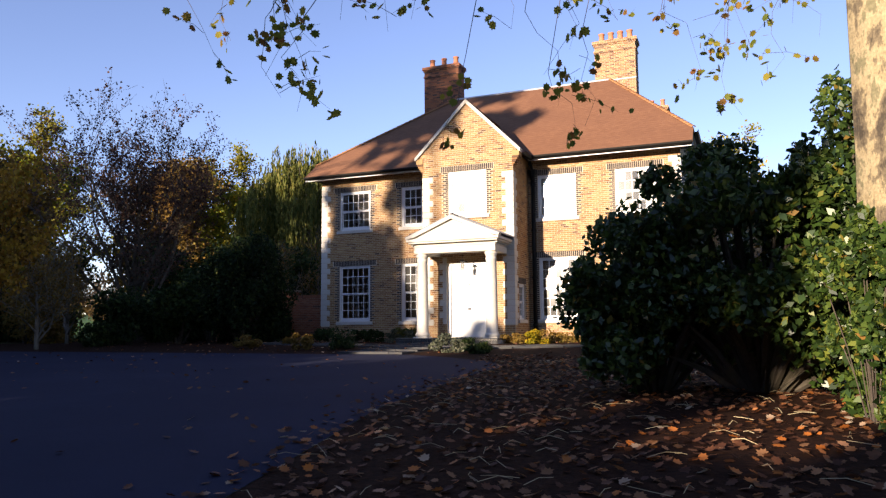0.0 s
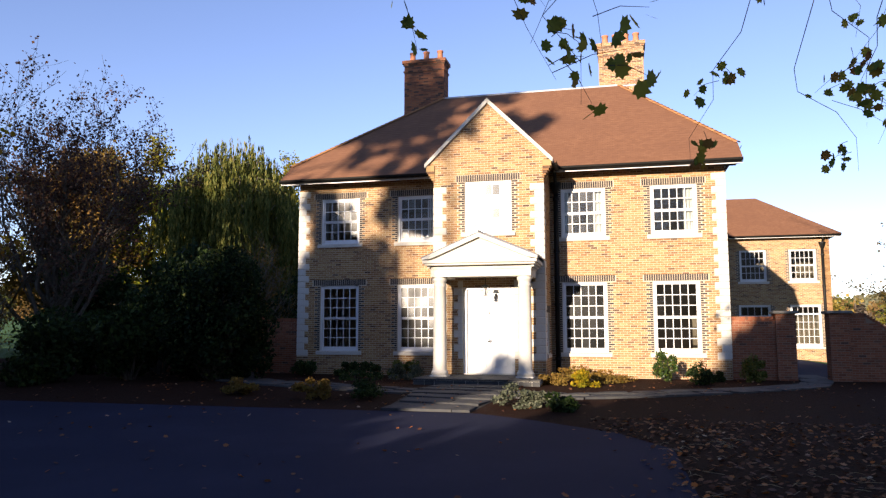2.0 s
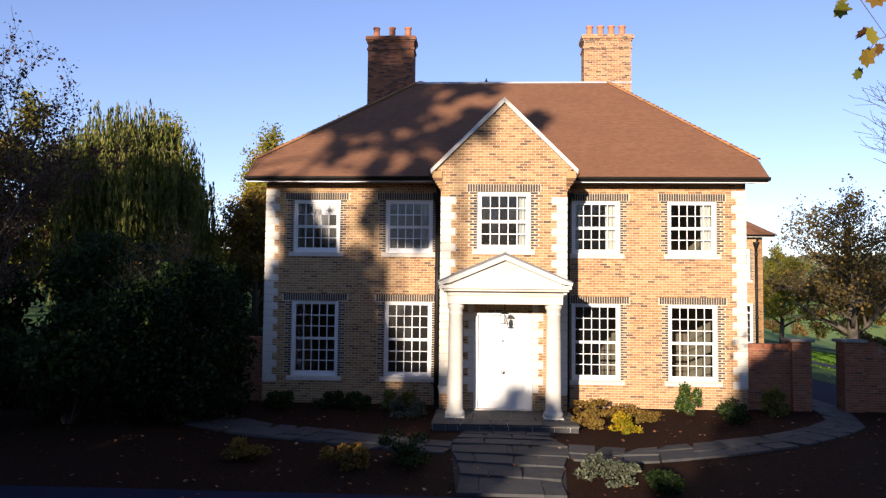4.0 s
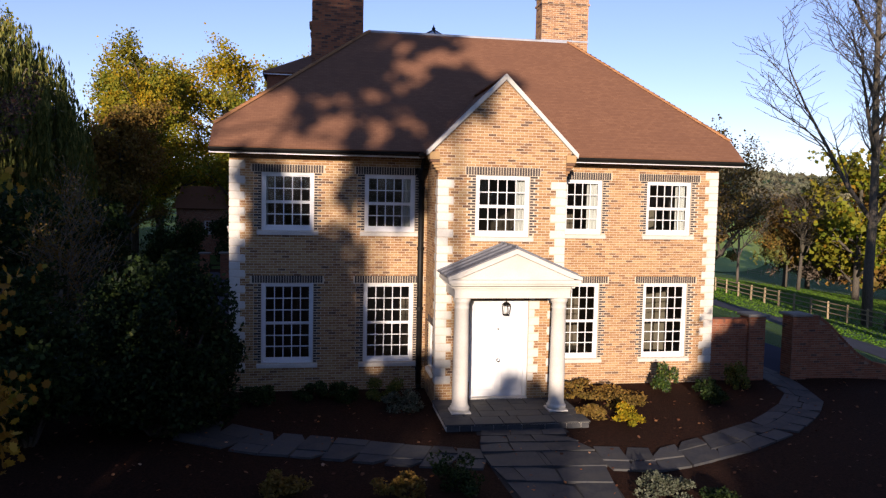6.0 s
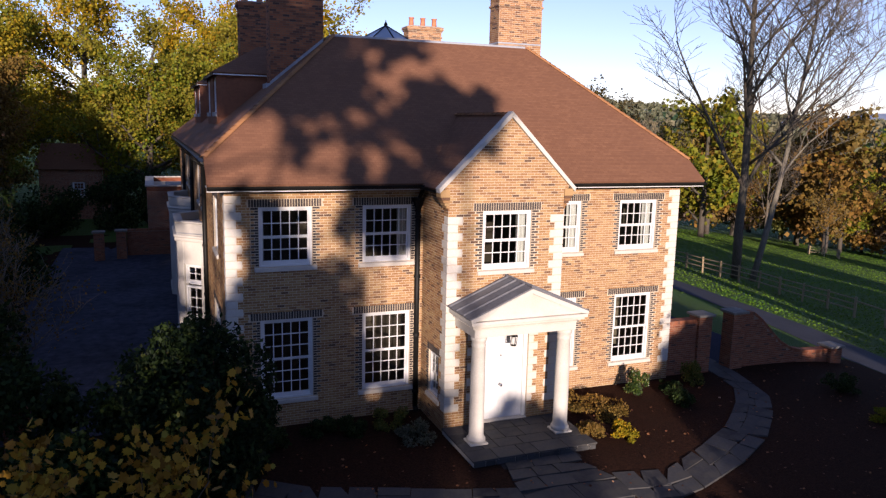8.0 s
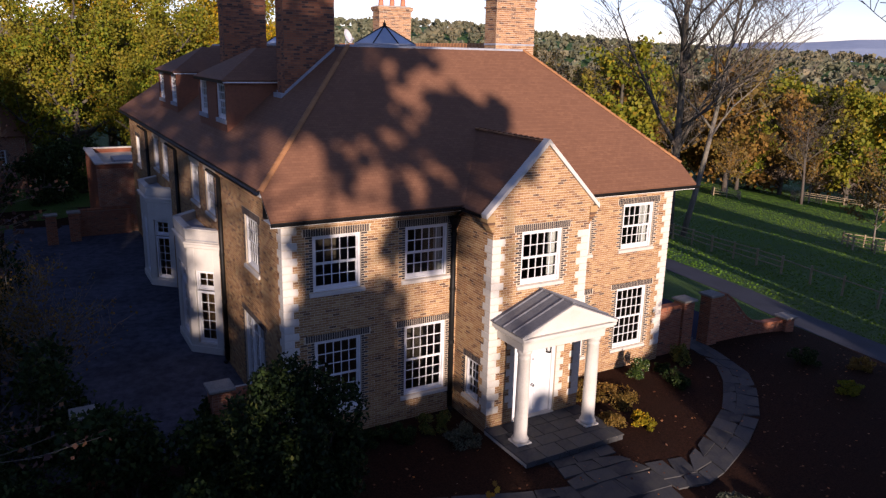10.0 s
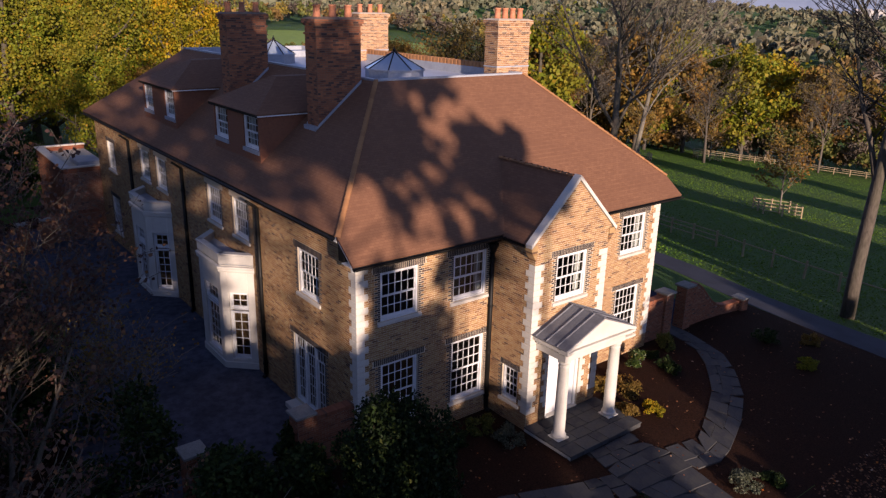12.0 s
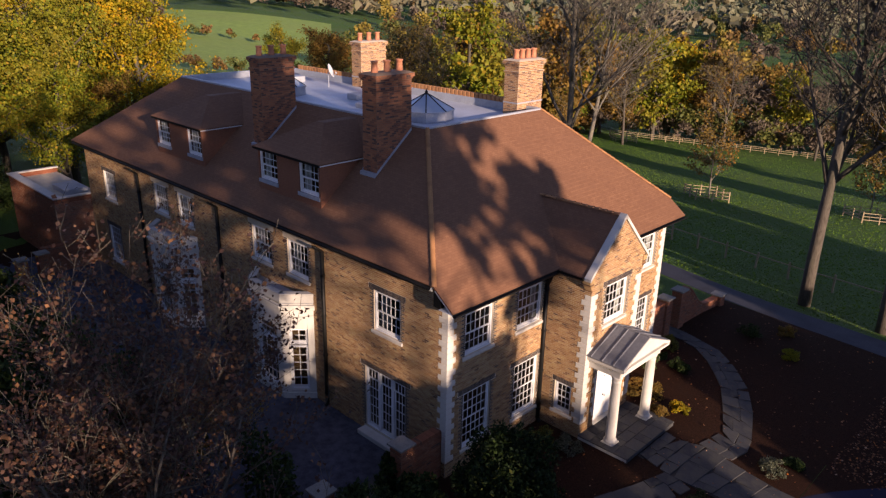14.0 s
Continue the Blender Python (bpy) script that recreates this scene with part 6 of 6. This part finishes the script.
for src, x, y, tn, sc in ((1, -21.5, 46.0, 20, 0.62), (0, -22.0, 51.0, 140, 0.75), (1, -12.0, 52.0, 250, 0.66), (0, -29.0, 38.0, 15, 0.7), (1, -5.0, 56.0, 190, 0.72), (1, -9.5, 49.0, 35, 0.82), (1, -1.5, 50.0, 275, 0.80), (0, 4.5, 49.0, 160, 0.72), (1, -4.0, 44.0, 95, 0.6)):
    again(rear[src], x, y, tn, sc)
for i, (x, y, rx, h) in enumerate(((-12.5, 42.5, 2.4, 4.2), (-16.5, 39.5, 2.6, 4.6), (-21.0, 35.5, 3.0, 5.4), (-9.5, 46.0, 2.6, 4.4), (-25.0, 43.0, 3.2, 5.6))):
    bush("shrub", "dense dark green shrub at the garden edge", x, y, 640 + i, rx, rx, h, 5000, 0.2, M_LEAF_DARK, 12)
again(rear[2], -27.8, 0.6, 40, 0.64)
again(rear[1], -31.5, 24.5, 75, 0.74)
again(rear[2], -35.0, 20.0, 200, 0.95)
again(rear[1], -39.0, 10.5, 130, 0.80)
again(rear[2], -31.5, -5.0, 160, 0.58)
FARTREE = dict(levels=3, kids=(13, 6, 3), spread=(1.05, 0.8, 0.8), rise=0.05, leaves=13, leaf=0.66, scatter=0.7, first=0.07, shrink=0.42, group="meadow edge trees")
edge = [tree("autumn_tree", "broad turning green tree at the meadow edge", 112.0, 64.0, 111, 16.0, 0.45, leaf_mat=M_LEAF_GREEN, bark=M_BARK_DARK, **FARTREE),
        tree("autumn_tree", "broad rust brown tree at the meadow edge", 124.0, 50.0, 112, 16.0, 0.45, leaf_mat=M_LEAF_RUST, bark=M_BARK_DARK, **FARTREE),
        tree("autumn_tree", "broad golden tree at the meadow edge", 140.0, 12.0, 113, 15.0, 0.45, leaf_mat=M_LEAF_YELLOW, bark=M_BARK_DARK, **FARTREE)]
for k, (x, y) in enumerate(((130, 38), (138, 24), (146, -8), (134, 55), (119, 76), (106, 73), (98, 82), (89, 70), (81, 76), (86, 62), (94, 66), (103, 64), (110, 56), (117, 66), (128, 62), (141, 40), (150, 20), (72, 72), (64, 64), (126, 84), (112, 88), (150, 50), (143, 68), (102, 94))):
    again(edge[(k * 2 + k // 3) % 3 if k % 7 == 0 else (k * 5) % 2], x, y, 47 * k % 360, 0.85 + 0.07 * (k % 5))

tree("oak_tree", "broad oak with dark trunk and withering brown leaves", 32.2, 44.5, 117, 11.5, 0.55, 3, (16, 8, 6), (1.15, 0.8, 0.8), 0.07, 0, 11, 0.24, M_LEAF_OAK, M_BARK_DARK, 0.35, 0.16, 0.58)
# bare trees by the lane and in the meadow
BARE = dict(levels=4, kids=(13, 7, 6, 4), spread=(0.75, 0.7, 0.7, 0.8), rise=0.07, leaves=0, shrink=0.5, wobble=0.14, limbs=True)
b1 = tree("bare_tree", "tall leafless tree with pale grey trunk", 21.1, -2.9, 121, 19.0, 0.40, bark=M_BARK_DARK, first=0.3, thin=0.02, **BARE)
b2 = tree("bare_tree", "tall leafless double-stemmed tree", 31.6, 22.4, 122, 23.0, 0.36, bark=M_BARK_MID, first=0.25, thin=0.016, **BARE)
b3 = tree("bare_tree", "leaning second stem of a leafless tree", 32.6, 21.8, 123, 20.0, 0.25, first=0.4, lean=(0.22, -0.05), thin=0.016, **BARE)
again(b1, 20.4, -7.4, 25, 0.95)
for src, x, y, tn, sc in ((b2, 74.0, 62.0, 40, 0.62), (b1, 92.0, 52.0, 110, 0.66), (b2, 116.0, 44.0, 200, 0.66), (b1, 60.0, 70.0, 300, 0.7), (b2, 132.0, 14.0, 75, 0.7), (b1, 104.0, 70.0, 160, 0.72), (b1, 126.0, 30.0, 250, 0.7), (b2, 46.0, 62.0, 20, 0.5)):
    again(src, x, y, tn, sc, "leafless grey tree at the edge of the wood")
for i, (x, y, s) in enumerate(((53.2, 18.0, 0.42), (77.0, 54.0, 0.4), (98.5, 55.0, 0.4), (62.0, 4.0, 0.42))):
    tree("young_tree", "small young tree with sparse russet leaves inside a pen", x, y, 130 + i, 7.0, 0.1, 3, (12, 6, 4), (0.9, 0.8, 0.7), 0.06, 0, 5, 0.24, M_LEAF_RUST, M_BARK, 0.2, 0.25, 0.5, group="pen trees")


# ---- fences ----
post_me = bevelled(box_mesh("post", M_OAK, -0.06, 0.06, -0.06, 0.06, -0.3, 1.25), 0.01)


def fence(pts, label, rails=(0.45, 0.8, 1.12), step=1.8, name="fence"):
    f = thing(name, label, "fence", group="timber fences")
    line = densify(pts, step)
    for p in line:
        part("post", post_me, f, "", pose(p[0], p[1], gz(*p[:2]), random.gauss(0, 1), random.gauss(0, 1), random.uniform(0, 90)))
    for a, b in zip(line, line[1:]):
        A, B = Vector((a[0], a[1], gz(*a[:2]))), Vector((b[0], b[1], gz(*b[:2])))
        for z in rails:
            part("rail", Solid().tube([A + Vector((0, 0, z)), B + Vector((0, 0, z + random.gauss(0, 0.015)))], 0.045, 4).mesh("rail", M_OAK), f)
    return f


fence([(30.5, 40.0), (30.0, 18.5), (29.0, 10.0)], "weathered timber post and rail fence along the meadow")
fence([(29.0, 10.0), (26.5, 0.0), (25.5, -9.0), (26.0, -22.0)], "spaced timber posts with a wire line", (1.0,), 2.4)
for x, y, r in ((53.2, 18.3, 2.6), (77.0, 54.2, 2.6), (98.5, 55.6, 2.8), (118.0, 56.0, 2.6), (62.0, 4.0, 2.6)):
    fence([(x + r * math.cos(t), y + r * math.sin(t)) for t in np.linspace(0, 2 * math.pi, 5)], "square timber pen round a young tree", (0.4, 0.75, 1.1), 1.7, "tree_pen")
fence([(86.0, 124.0), (135.0, 96.0)], "pale timber fence far across the meadow", (0.5, 0.9, 1.2), 2.6)
fence([(104.0, 62.0), (128.0, 32.0), (146.0, -6.0)], "timber fence at the foot of the wood", (0.5, 0.9, 1.2), 2.6)

# ---- garden plants in the bed ----
for i, (x, y, rx, h, m, lb) in enumerate((
        (-3.1, -1.1, 0.5, 0.75, M_LEAF_WILLOW, "bright yellow-green rounded shrub"), (-2.7, -2.1, 0.55, 0.6, M_LEAF_SILVER, "grey-green dome of lavender"), (-5.2, -0.9, 0.5, 0.6, M_LEAF_DARK, "small dark evergreen shrub"), (-4.3, -1.2, 0.4, 0.6, M_LEAF_DARK, "small dark evergreen shrub"),
        (-2.2, -7.6, 0.7, 0.8, M_LEAF_DARK, "low spreading dark shrub beside the path"), (-3.4, -7.9, 0.5, 0.6, M_LEAF_RUST, "low brown withered perennial plant"), (2.2, -3.3, 0.55, 0.4, M_LEAF_RUST, "low rust coloured perennial plant"), (3.0, -3.9, 0.45, 0.55, M_LEAF_YELLOW, "yellow grassy perennial plant clump"),
        (3.6, -2.0, 0.9, 0.45, M_LEAF_RUST, "low rust coloured perennial plant"), (2.7, -1.3, 0.8, 0.5, M_LEAF_RUST, "low rust coloured perennial plant"), (5.4, -1.2, 0.4, 1.1, M_LEAF_HOLLY, "upright dark green shrub"), (6.3, -2.2, 0.5, 0.7, M_LEAF_DARK, "small dark evergreen shrub"), (8.0, -0.8, 0.4, 0.9, M_LEAF_WILLOW, "small yellow-green shrub beside the wall"),
        (1.9, -8.3, 0.6, 0.55, M_LEAF_SILVER, "grey-green lavender beside the path"), (2.9, -8.9, 0.5, 0.5, M_LEAF_DARK, "low dark leafy perennial plant"), (6.9, -0.9, 0.35, 0.5, M_LEAF_DARK, "small dark shrub by the wall"), (12.5, -3.0, 0.6, 0.7, M_LEAF_DARK, "low dark shrub in bare soil"), (14.2, -4.2, 0.5, 0.6, M_LEAF_RUST, "low brown withered perennial plant"), (11.6, -5.5, 0.5, 0.5, M_LEAF_GREEN, "low green leafy perennial plant"), (-6.6, -1.4, 0.5, 0.6, M_LEAF_DARK, "small dark evergreen shrub"), (-5.6, -7.4, 0.5, 0.5, M_LEAF_RUST, "low brown withered perennial plant"))):
    bush("garden_shrub", lb, x, y, 300 + i, rx, rx, h, 1700, 0.065, m, 16, group="bed plants", lump=(0.22, 0.42), reach=0.85)

# fallen leaves
rng, spots = random.Random(9), []
while len(spots) < 11000:
    x, y = rng.uniform(3.5, 16.5), rng.uniform(-27.0, -9.8)
    e = float(np.interp(y, [p[1] for p in edge_e], [p[0] for p in edge_e]))
    if x > e - abs(rng.gauss(0, 0.35)):
        spots.append(Vector((x, y, gz(x, y) + rng.uniform(0.015, 0.045))))
for _ in range(420):
    x, y = rng.uniform(-14, 7), rng.uniform(-27, -9.8)
    spots.append(Vector((x, y, gz(x, y) + 0.03)))
for _ in range(700):
    x, y = rng.uniform(-12, 16), rng.uniform(-9.6, -0.3)
    spots.append(Vector((x, y, gz(x, y) + 0.05)))
lv = lobed_leaves(spots, rng, 0.078, True)
thing("leaf_litter", "brown and orange fallen leaves strewn on the ground", "leaves", None, mesh_of("leaf_litter", lv.v, lv.f, M_LITTER), kind="stuff")


stalks = Solid()
for _ in range(420):
    x, y = rng.uniform(4.5, 13.0), rng.uniform(-27.0, -12.0)
    if x > float(np.interp(y, [p[1] for p in edge_e], [p[0] for p in edge_e])) - 0.1:
        a, l = rng.uniform(0, 6.3), rng.uniform(0.06, 0.17)
        z = gz(x, y) + 0.05
        stalks.tube([(x - l * math.cos(a), y - l * math.sin(a), z), (x, y, z + rng.uniform(0.01, 0.04)), (x + l * math.cos(a), y + l * math.sin(a), z + rng.uniform(-0.01, 0.03))], 0.0026, 3)
thing("dry_stalks", "pale dry leaf stalks lying among fallen leaves", "stalks", None, mesh_of("dry_stalks", stalks.v, stalks.f, surface("dry_straw", (0.38, 0.30, 0.17), (0.50, 0.40, 0.24), (0.28, 0.20, 0.11), 30, 3, 0.9, 0.1)), kind="stuff")


# ---- far woods: crowns of many clumps, one sheet of canopy down the valley and up the hills ----
def far_woods(seed, count, region, lo, hi, clumps, size, kinds):
    """Crowns made of lumps of leaf clumps, shared out by kind of tree; the finest nearest to the house."""
    rnp = np.random.default_rng(seed)
    out = {}
    for k in range(count):
        x, y = region(rnp)
        near = math.hypot(x - 5, y) < 235
        kind, m = kinds[rnp.integers(len(kinds))], clumps * (3 if near else 1)
        h = rnp.uniform(lo, hi)
        r, lumps = h * rnp.uniform(0.30, 0.44), 11
        d = rnp.normal(size=(lumps, 3))
        d /= np.linalg.norm(d, axis=1, keepdims=True)
        d[:, 2] = np.where(d[:, 2] < -0.35, -d[:, 2], d[:, 2])
        mids = d * rnp.uniform(0.45, 0.8, (lumps, 1)) * np.array((r, r, h * 0.42))
        pick = rnp.integers(0, lumps, m)
        e = rnp.normal(size=(m, 3))
        e /= np.linalg.norm(e, axis=1, keepdims=True)
        e *= rnp.uniform(0.35, 1.05, (m, 1)) * r * 0.46
        out.setdefault((kind, near), []).append(np.array((x, y, gz(x, y) + h * 0.56)) + mids[pick] + e)
    return {key: np.concatenate(v) for key, v in out.items()}, rnp


def field(x, y):
    """The open pasture to the north-east."""
    dx, dy = x + 24.0, y + 15.6
    return 70 < math.hypot(dx, dy) < 400 and 25.5 < math.degrees(math.atan2(dx, dy)) < 38.0


def wood_region(rnp):
    while True:
        x, y = rnp.uniform(60, 520), rnp.uniform(-160, 480)
        if x + 0.55 * y < 150 or (x < 150 and 84 < y < 165 and x > 40):
            continue
        if math.sin(x / 37.0) * math.sin(y / 41.0) > 0.62 or field(x, y):
            continue
        return x, y


def north_region(rnp):
    while True:
        x, y = rnp.uniform(-260, 150), rnp.uniform(88, 420)
        if 10 < x < 150 and 84 < y < 190 or field(x, y):
            continue
        return x, y


def hill_region(rnp):
    a, r = radians(rnp.uniform(-30, 110)), rnp.uniform(480, 1700)
    return r * math.sin(a), r * math.cos(a)


def hedge_region(rnp):
    """Hedges across the pasture."""
    a, r = radians(rnp.uniform(25.5, 38)), rnp.choice((205.0, 300.0)) + rnp.uniform(-2, 2)
    return r * math.sin(a) - 24.0, r * math.cos(a) - 15.6


def edge_region(rnp):
    """Undergrowth along the foot of the wood."""
    t = rnp.uniform(0, 1)
    if rnp.uniform() < 0.55:
        return 104 + 42 * t + rnp.uniform(0, 10), 66 - 70 * t + rnp.uniform(-4, 8)
    return 60 + 48 * t + rnp.uniform(-3, 3), 70 + 6 * math.sin(t * 5) + rnp.uniform(0, 8)


def west_region(rnp):
    return rnp.uniform(-140, -36), rnp.uniform(-30, 100)


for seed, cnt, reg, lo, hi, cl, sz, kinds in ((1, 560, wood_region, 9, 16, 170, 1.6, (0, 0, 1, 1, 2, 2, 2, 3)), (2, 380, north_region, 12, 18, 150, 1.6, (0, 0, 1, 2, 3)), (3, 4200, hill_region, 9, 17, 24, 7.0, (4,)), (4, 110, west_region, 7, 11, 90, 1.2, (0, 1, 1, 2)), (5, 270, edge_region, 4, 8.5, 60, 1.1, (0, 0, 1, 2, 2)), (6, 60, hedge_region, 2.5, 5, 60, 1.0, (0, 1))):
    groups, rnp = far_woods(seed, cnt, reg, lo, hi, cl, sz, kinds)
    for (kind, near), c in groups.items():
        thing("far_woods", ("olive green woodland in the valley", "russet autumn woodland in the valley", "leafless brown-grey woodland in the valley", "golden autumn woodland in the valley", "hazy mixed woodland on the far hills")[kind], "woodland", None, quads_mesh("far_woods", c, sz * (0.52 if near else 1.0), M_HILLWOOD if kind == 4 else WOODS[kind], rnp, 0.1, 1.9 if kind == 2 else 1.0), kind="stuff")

# ---- a ridge on the horizon, kilometres away, blue from haze put into its colour ----
rv = []
for i in range(61):
    a = radians(42 + 1.6 * i)
    top = 122 * math.sin(math.pi * min(1.0, (i + 1) / 14, (61 - i) / 10) / 2) + 9 * math.sin(i * 0.43) + 4 * math.sin(i * 1.37)
    rv += [(rr * math.sin(a), rr * math.cos(a), zz) for rr, zz in ((3000, -20), (3350, top * 0.62), (3700, top), (3950, -20))]
rf = [(4 * i + j, 4 * i + 4 + j, 4 * i + 5 + j, 4 * i + 1 + j) for i in range(60) for j in range(3)]
thing("backdrop", "blue hazy wooded ridge on the far horizon", "hills", None, mesh_of("backdrop", rv, rf, surface("haze_tinted_ridge", (0.27, 0.33, 0.42), (0.32, 0.38, 0.47), (0.23, 0.29, 0.37), 0.01, 0.002, 1.0, 0.0)), kind="structure")

# ---- a far-off town on the valley floor ----
rng, town = random.Random(31), Solid()
for _ in range(44):
    a, r = radians(rng.uniform(66, 88)), rng.uniform(1150, 1500)
    x, y, w, d, h = r * math.sin(a), r * math.cos(a), rng.uniform(4, 10), rng.uniform(3, 5), rng.uniform(3, 5)
    z = gz(x, y) + 15
    m = pose(x, y, z, 0, 0, rng.uniform(0, 180))
    town.add([m @ Vector(p) for p in ((-w, -d, -20), (w, -d, -20), (w, d, -20), (-w, d, -20), (-w, -d, h), (w, -d, h), (w, d, h), (-w, d, h), (-w, 0, h + 3), (w, 0, h + 3))],
             [(0, 1, 5, 4), (1, 2, 6, 9, 5), (2, 3, 7, 6), (3, 0, 4, 8, 7), (4, 5, 9, 8), (6, 7, 8, 9)])
thing("far_town", "scattered pale houses of a far-off town", "town", None, town.mesh("far_town", surface("pale_render", (0.32, 0.31, 0.29), (0.42, 0.40, 0.38), (0.24, 0.2, 0.17), 0.05, 0.01, 0.9, 0.0)), kind="stuff")

# ---- unseen trees added south of the drive to shade the garden and dapple the house ----
def shade_tree(x, y, seed, h, r, n, leaf, mat, base=0.12, label="dense dark evergreen tree south of the drive"):
    rnp = np.random.default_rng(seed)
    t = thing("shelter_tree", label, "tree", pose(x, y, gz(x, y)), None, "shelter belt")
    s = Solid().tube([(0, 0, -0.2), (0.1, 0, h * 0.5), (0, 0.1, h * 0.95)], [0.14, 0.11, 0.03], 7)
    for k in range(14):
        a, z = k * 2.4, h * (0.2 + 0.05 * k)
        s.tube([(0, 0, z), (r * 0.5 * math.cos(a), r * 0.5 * math.sin(a), z + 0.5), (r * 0.9 * math.cos(a), r * 0.9 * math.sin(a), z + 0.6)], [0.09, 0.05, 0.01], 4)
    part("trunk", s.mesh("trunk", M_TWIG), t)
    cs = []
    for k in range(26):
        a, rr, z = rnp.uniform(0, 6.3), math.sqrt(rnp.uniform()) * 0.75, h * rnp.uniform(base, 0.92)
        lr = r * rnp.uniform(0.28, 0.5)
        d = rnp.normal(size=(n // 26, 3))
        d /= np.linalg.norm(d, axis=1, keepdims=True)
        cs.append(np.array((r * rr * math.cos(a), r * rr * math.sin(a), z)) + d * lr * rnp.uniform(0.3, 1, (n // 26, 1)) ** 0.4)
    c = np.concatenate(cs)
    c[:, 2] = np.clip(c[:, 2], 0.1, h)
    part("crown", quads_mesh("crown", c, leaf, mat, rnp, 0.1), t)


# positions and heights set by where their shadows should fall
SHADE_BELT = [(-76, 15), (-69, 17), (-62, 16), (-55, 18), (-48, 17), (-42, 16), (-36, 16.5), (-31, 15.0), (-27, 16.4), (-23.9, 13.4), (-20, 10.0), (-16.5, 10.9), (-13.0, 9.7), (-9.5, 6.8), (-6.2, 8.4), (-3.0, 12.6), (-0.8, 12.4), (2.6, 5.2), (5.6, 8.6), (7.2, 9.0), (9.6, 8.6), (14.5, 17.0), (18.0, 20.0), (21.0, 20.0), (23.5, 19.0), (31.0, 18.0), (50.0, 21.0), (70.0, 22.0)]
for i, (x, h) in enumerate(SHADE_BELT):
    shade_tree(x, -47.0 + 2.0 * math.sin(i * 2.1), 400 + i, h, (4.2 if x > 12 else 3.4) if h > 12 else 2.4, 4200 if x > 12 else 2600, 1.1 if x > 12 else 0.8, M_LEAF_DARK, 0.08)
    if x < -14 and not -28 < x < -22:
        shade_tree(x + 2.2, -53.0, 500 + i, h + 0.6, 3.4 if h > 12 else 2.4, 2600, 0.8, M_LEAF_DARK, 0.06)
for i, (x, y, h, n, base, r) in enumerate(((-15.3, -52.0, 23.0, 260, 0.85, 1.8), (-19.2, -49.0, 18.0, 560, 0.50, 1.8), (-18.5, -53.0, 27.5, 520, 0.70, 3.6), (-22.0, -50.0, 29.5, 880, 0.67, 4.0), (-26.5, -53.0, 31.0, 620, 0.62, 4.2), (-0.5, -46.0, 12.4, 1500, 0.5, 1.2), (-20.4, -51.0, 26.0, 620, 0.78, 1.7), (-23.2, -52.0, 28.5, 480, 0.76, 1.7), (-32.0, -51.0, 29.5, 560, 0.56, 4.4), (-27.4, -56.0, 22.0, 420, 0.42, 2.8), (-29.0, -48.0, 22.0, 640, 0.45, 3.5), (-20.5, -50.0, 17.0, 560, 0.5, 1.3), (-16.9, -49.0, 18.4, 360, 0.84, 1.4), (-5.0, -48.0, 12.0, 1500, 0.5, 1.5), (-38.5, -53.0, 27.0, 2400, 0.45, 4.4), (-45.5, -52.0, 27.0, 3000, 0.45, 4.6), (-25.5, -50.0, 17.6, 420, 0.62, 1.4), (-28.4, -50.0, 20.0, 560, 0.64, 1.9), (-20.0, -50.0, 15.4, 2800, 0.1, 1.95), (-18.7, -51.0, 14.2, 2000, 0.1, 1.5))):
    shade_tree(x, y, 450 + i, h, r, n, 0.8, M_LEAF_RUST, base, "tall thin-leaved tree south of the drive")

# ---- tufts of grass that catch the low sun on the meadow ----
rnp = np.random.default_rng(77)
xs, ys = rnp.uniform(19.5, 118, 190000), rnp.uniform(-34, 78, 190000)
keep = (np.abs(xs - np.interp(ys, [p[1] for p in reversed(road_c)], [p[0] for p in reversed(road_c)])) > 1.5) & (rnp.uniform(0, 1, xs.size) < np.clip(38 / np.maximum(xs, 20), 0.3, 1))
xs, ys = xs[keep], ys[keep]
n_ = xs.size
az, hgt, wid = rnp.uniform(0, math.pi, n_), rnp.uniform(0.03, 0.075, n_), rnp.uniform(0.03, 0.075, n_)
zs = ground_z(xs, ys)
ca, sa = np.cos(az) * wid, np.sin(az) * wid
lx, ly = rnp.normal(0, 0.07, n_), rnp.normal(0, 0.07, n_)
v = np.stack([np.stack([xs - ca, ys - sa, zs - 0.02], 1), np.stack([xs + ca, ys + sa, zs - 0.02], 1), np.stack([xs + 0.6 * ca + lx, ys + 0.6 * sa + ly, zs + hgt], 1), np.stack([xs - 0.6 * ca + lx, ys - 0.6 * sa + ly, zs + hgt], 1)], 1).reshape(-1, 3)
me = bpy.data.meshes.new("grass_tufts")
me.vertices.add(4 * n_)
me.vertices.foreach_set("co", v.ravel())
me.loops.add(4 * n_)
me.loops.foreach_set("vertex_index", np.arange(4 * n_))
me.polygons.add(n_)
me.polygons.foreach_set("loop_start", np.arange(0, 4 * n_, 4))
me.polygons.foreach_set("loop_total", np.full(n_, 4))
me.materials.append(leaf_material("grass_blade", [(0.0, (0.04, 0.115, 0.005)), (0.6, (0.075, 0.19, 0.010)), (1.0, (0.12, 0.21, 0.02))], (0.06, (0.10, 0.16, 0.018), 0.5)))
me.update(calc_edges=True)
thing("grass", "lush green meadow grass in low sun", "grass", None, me, kind="stuff")
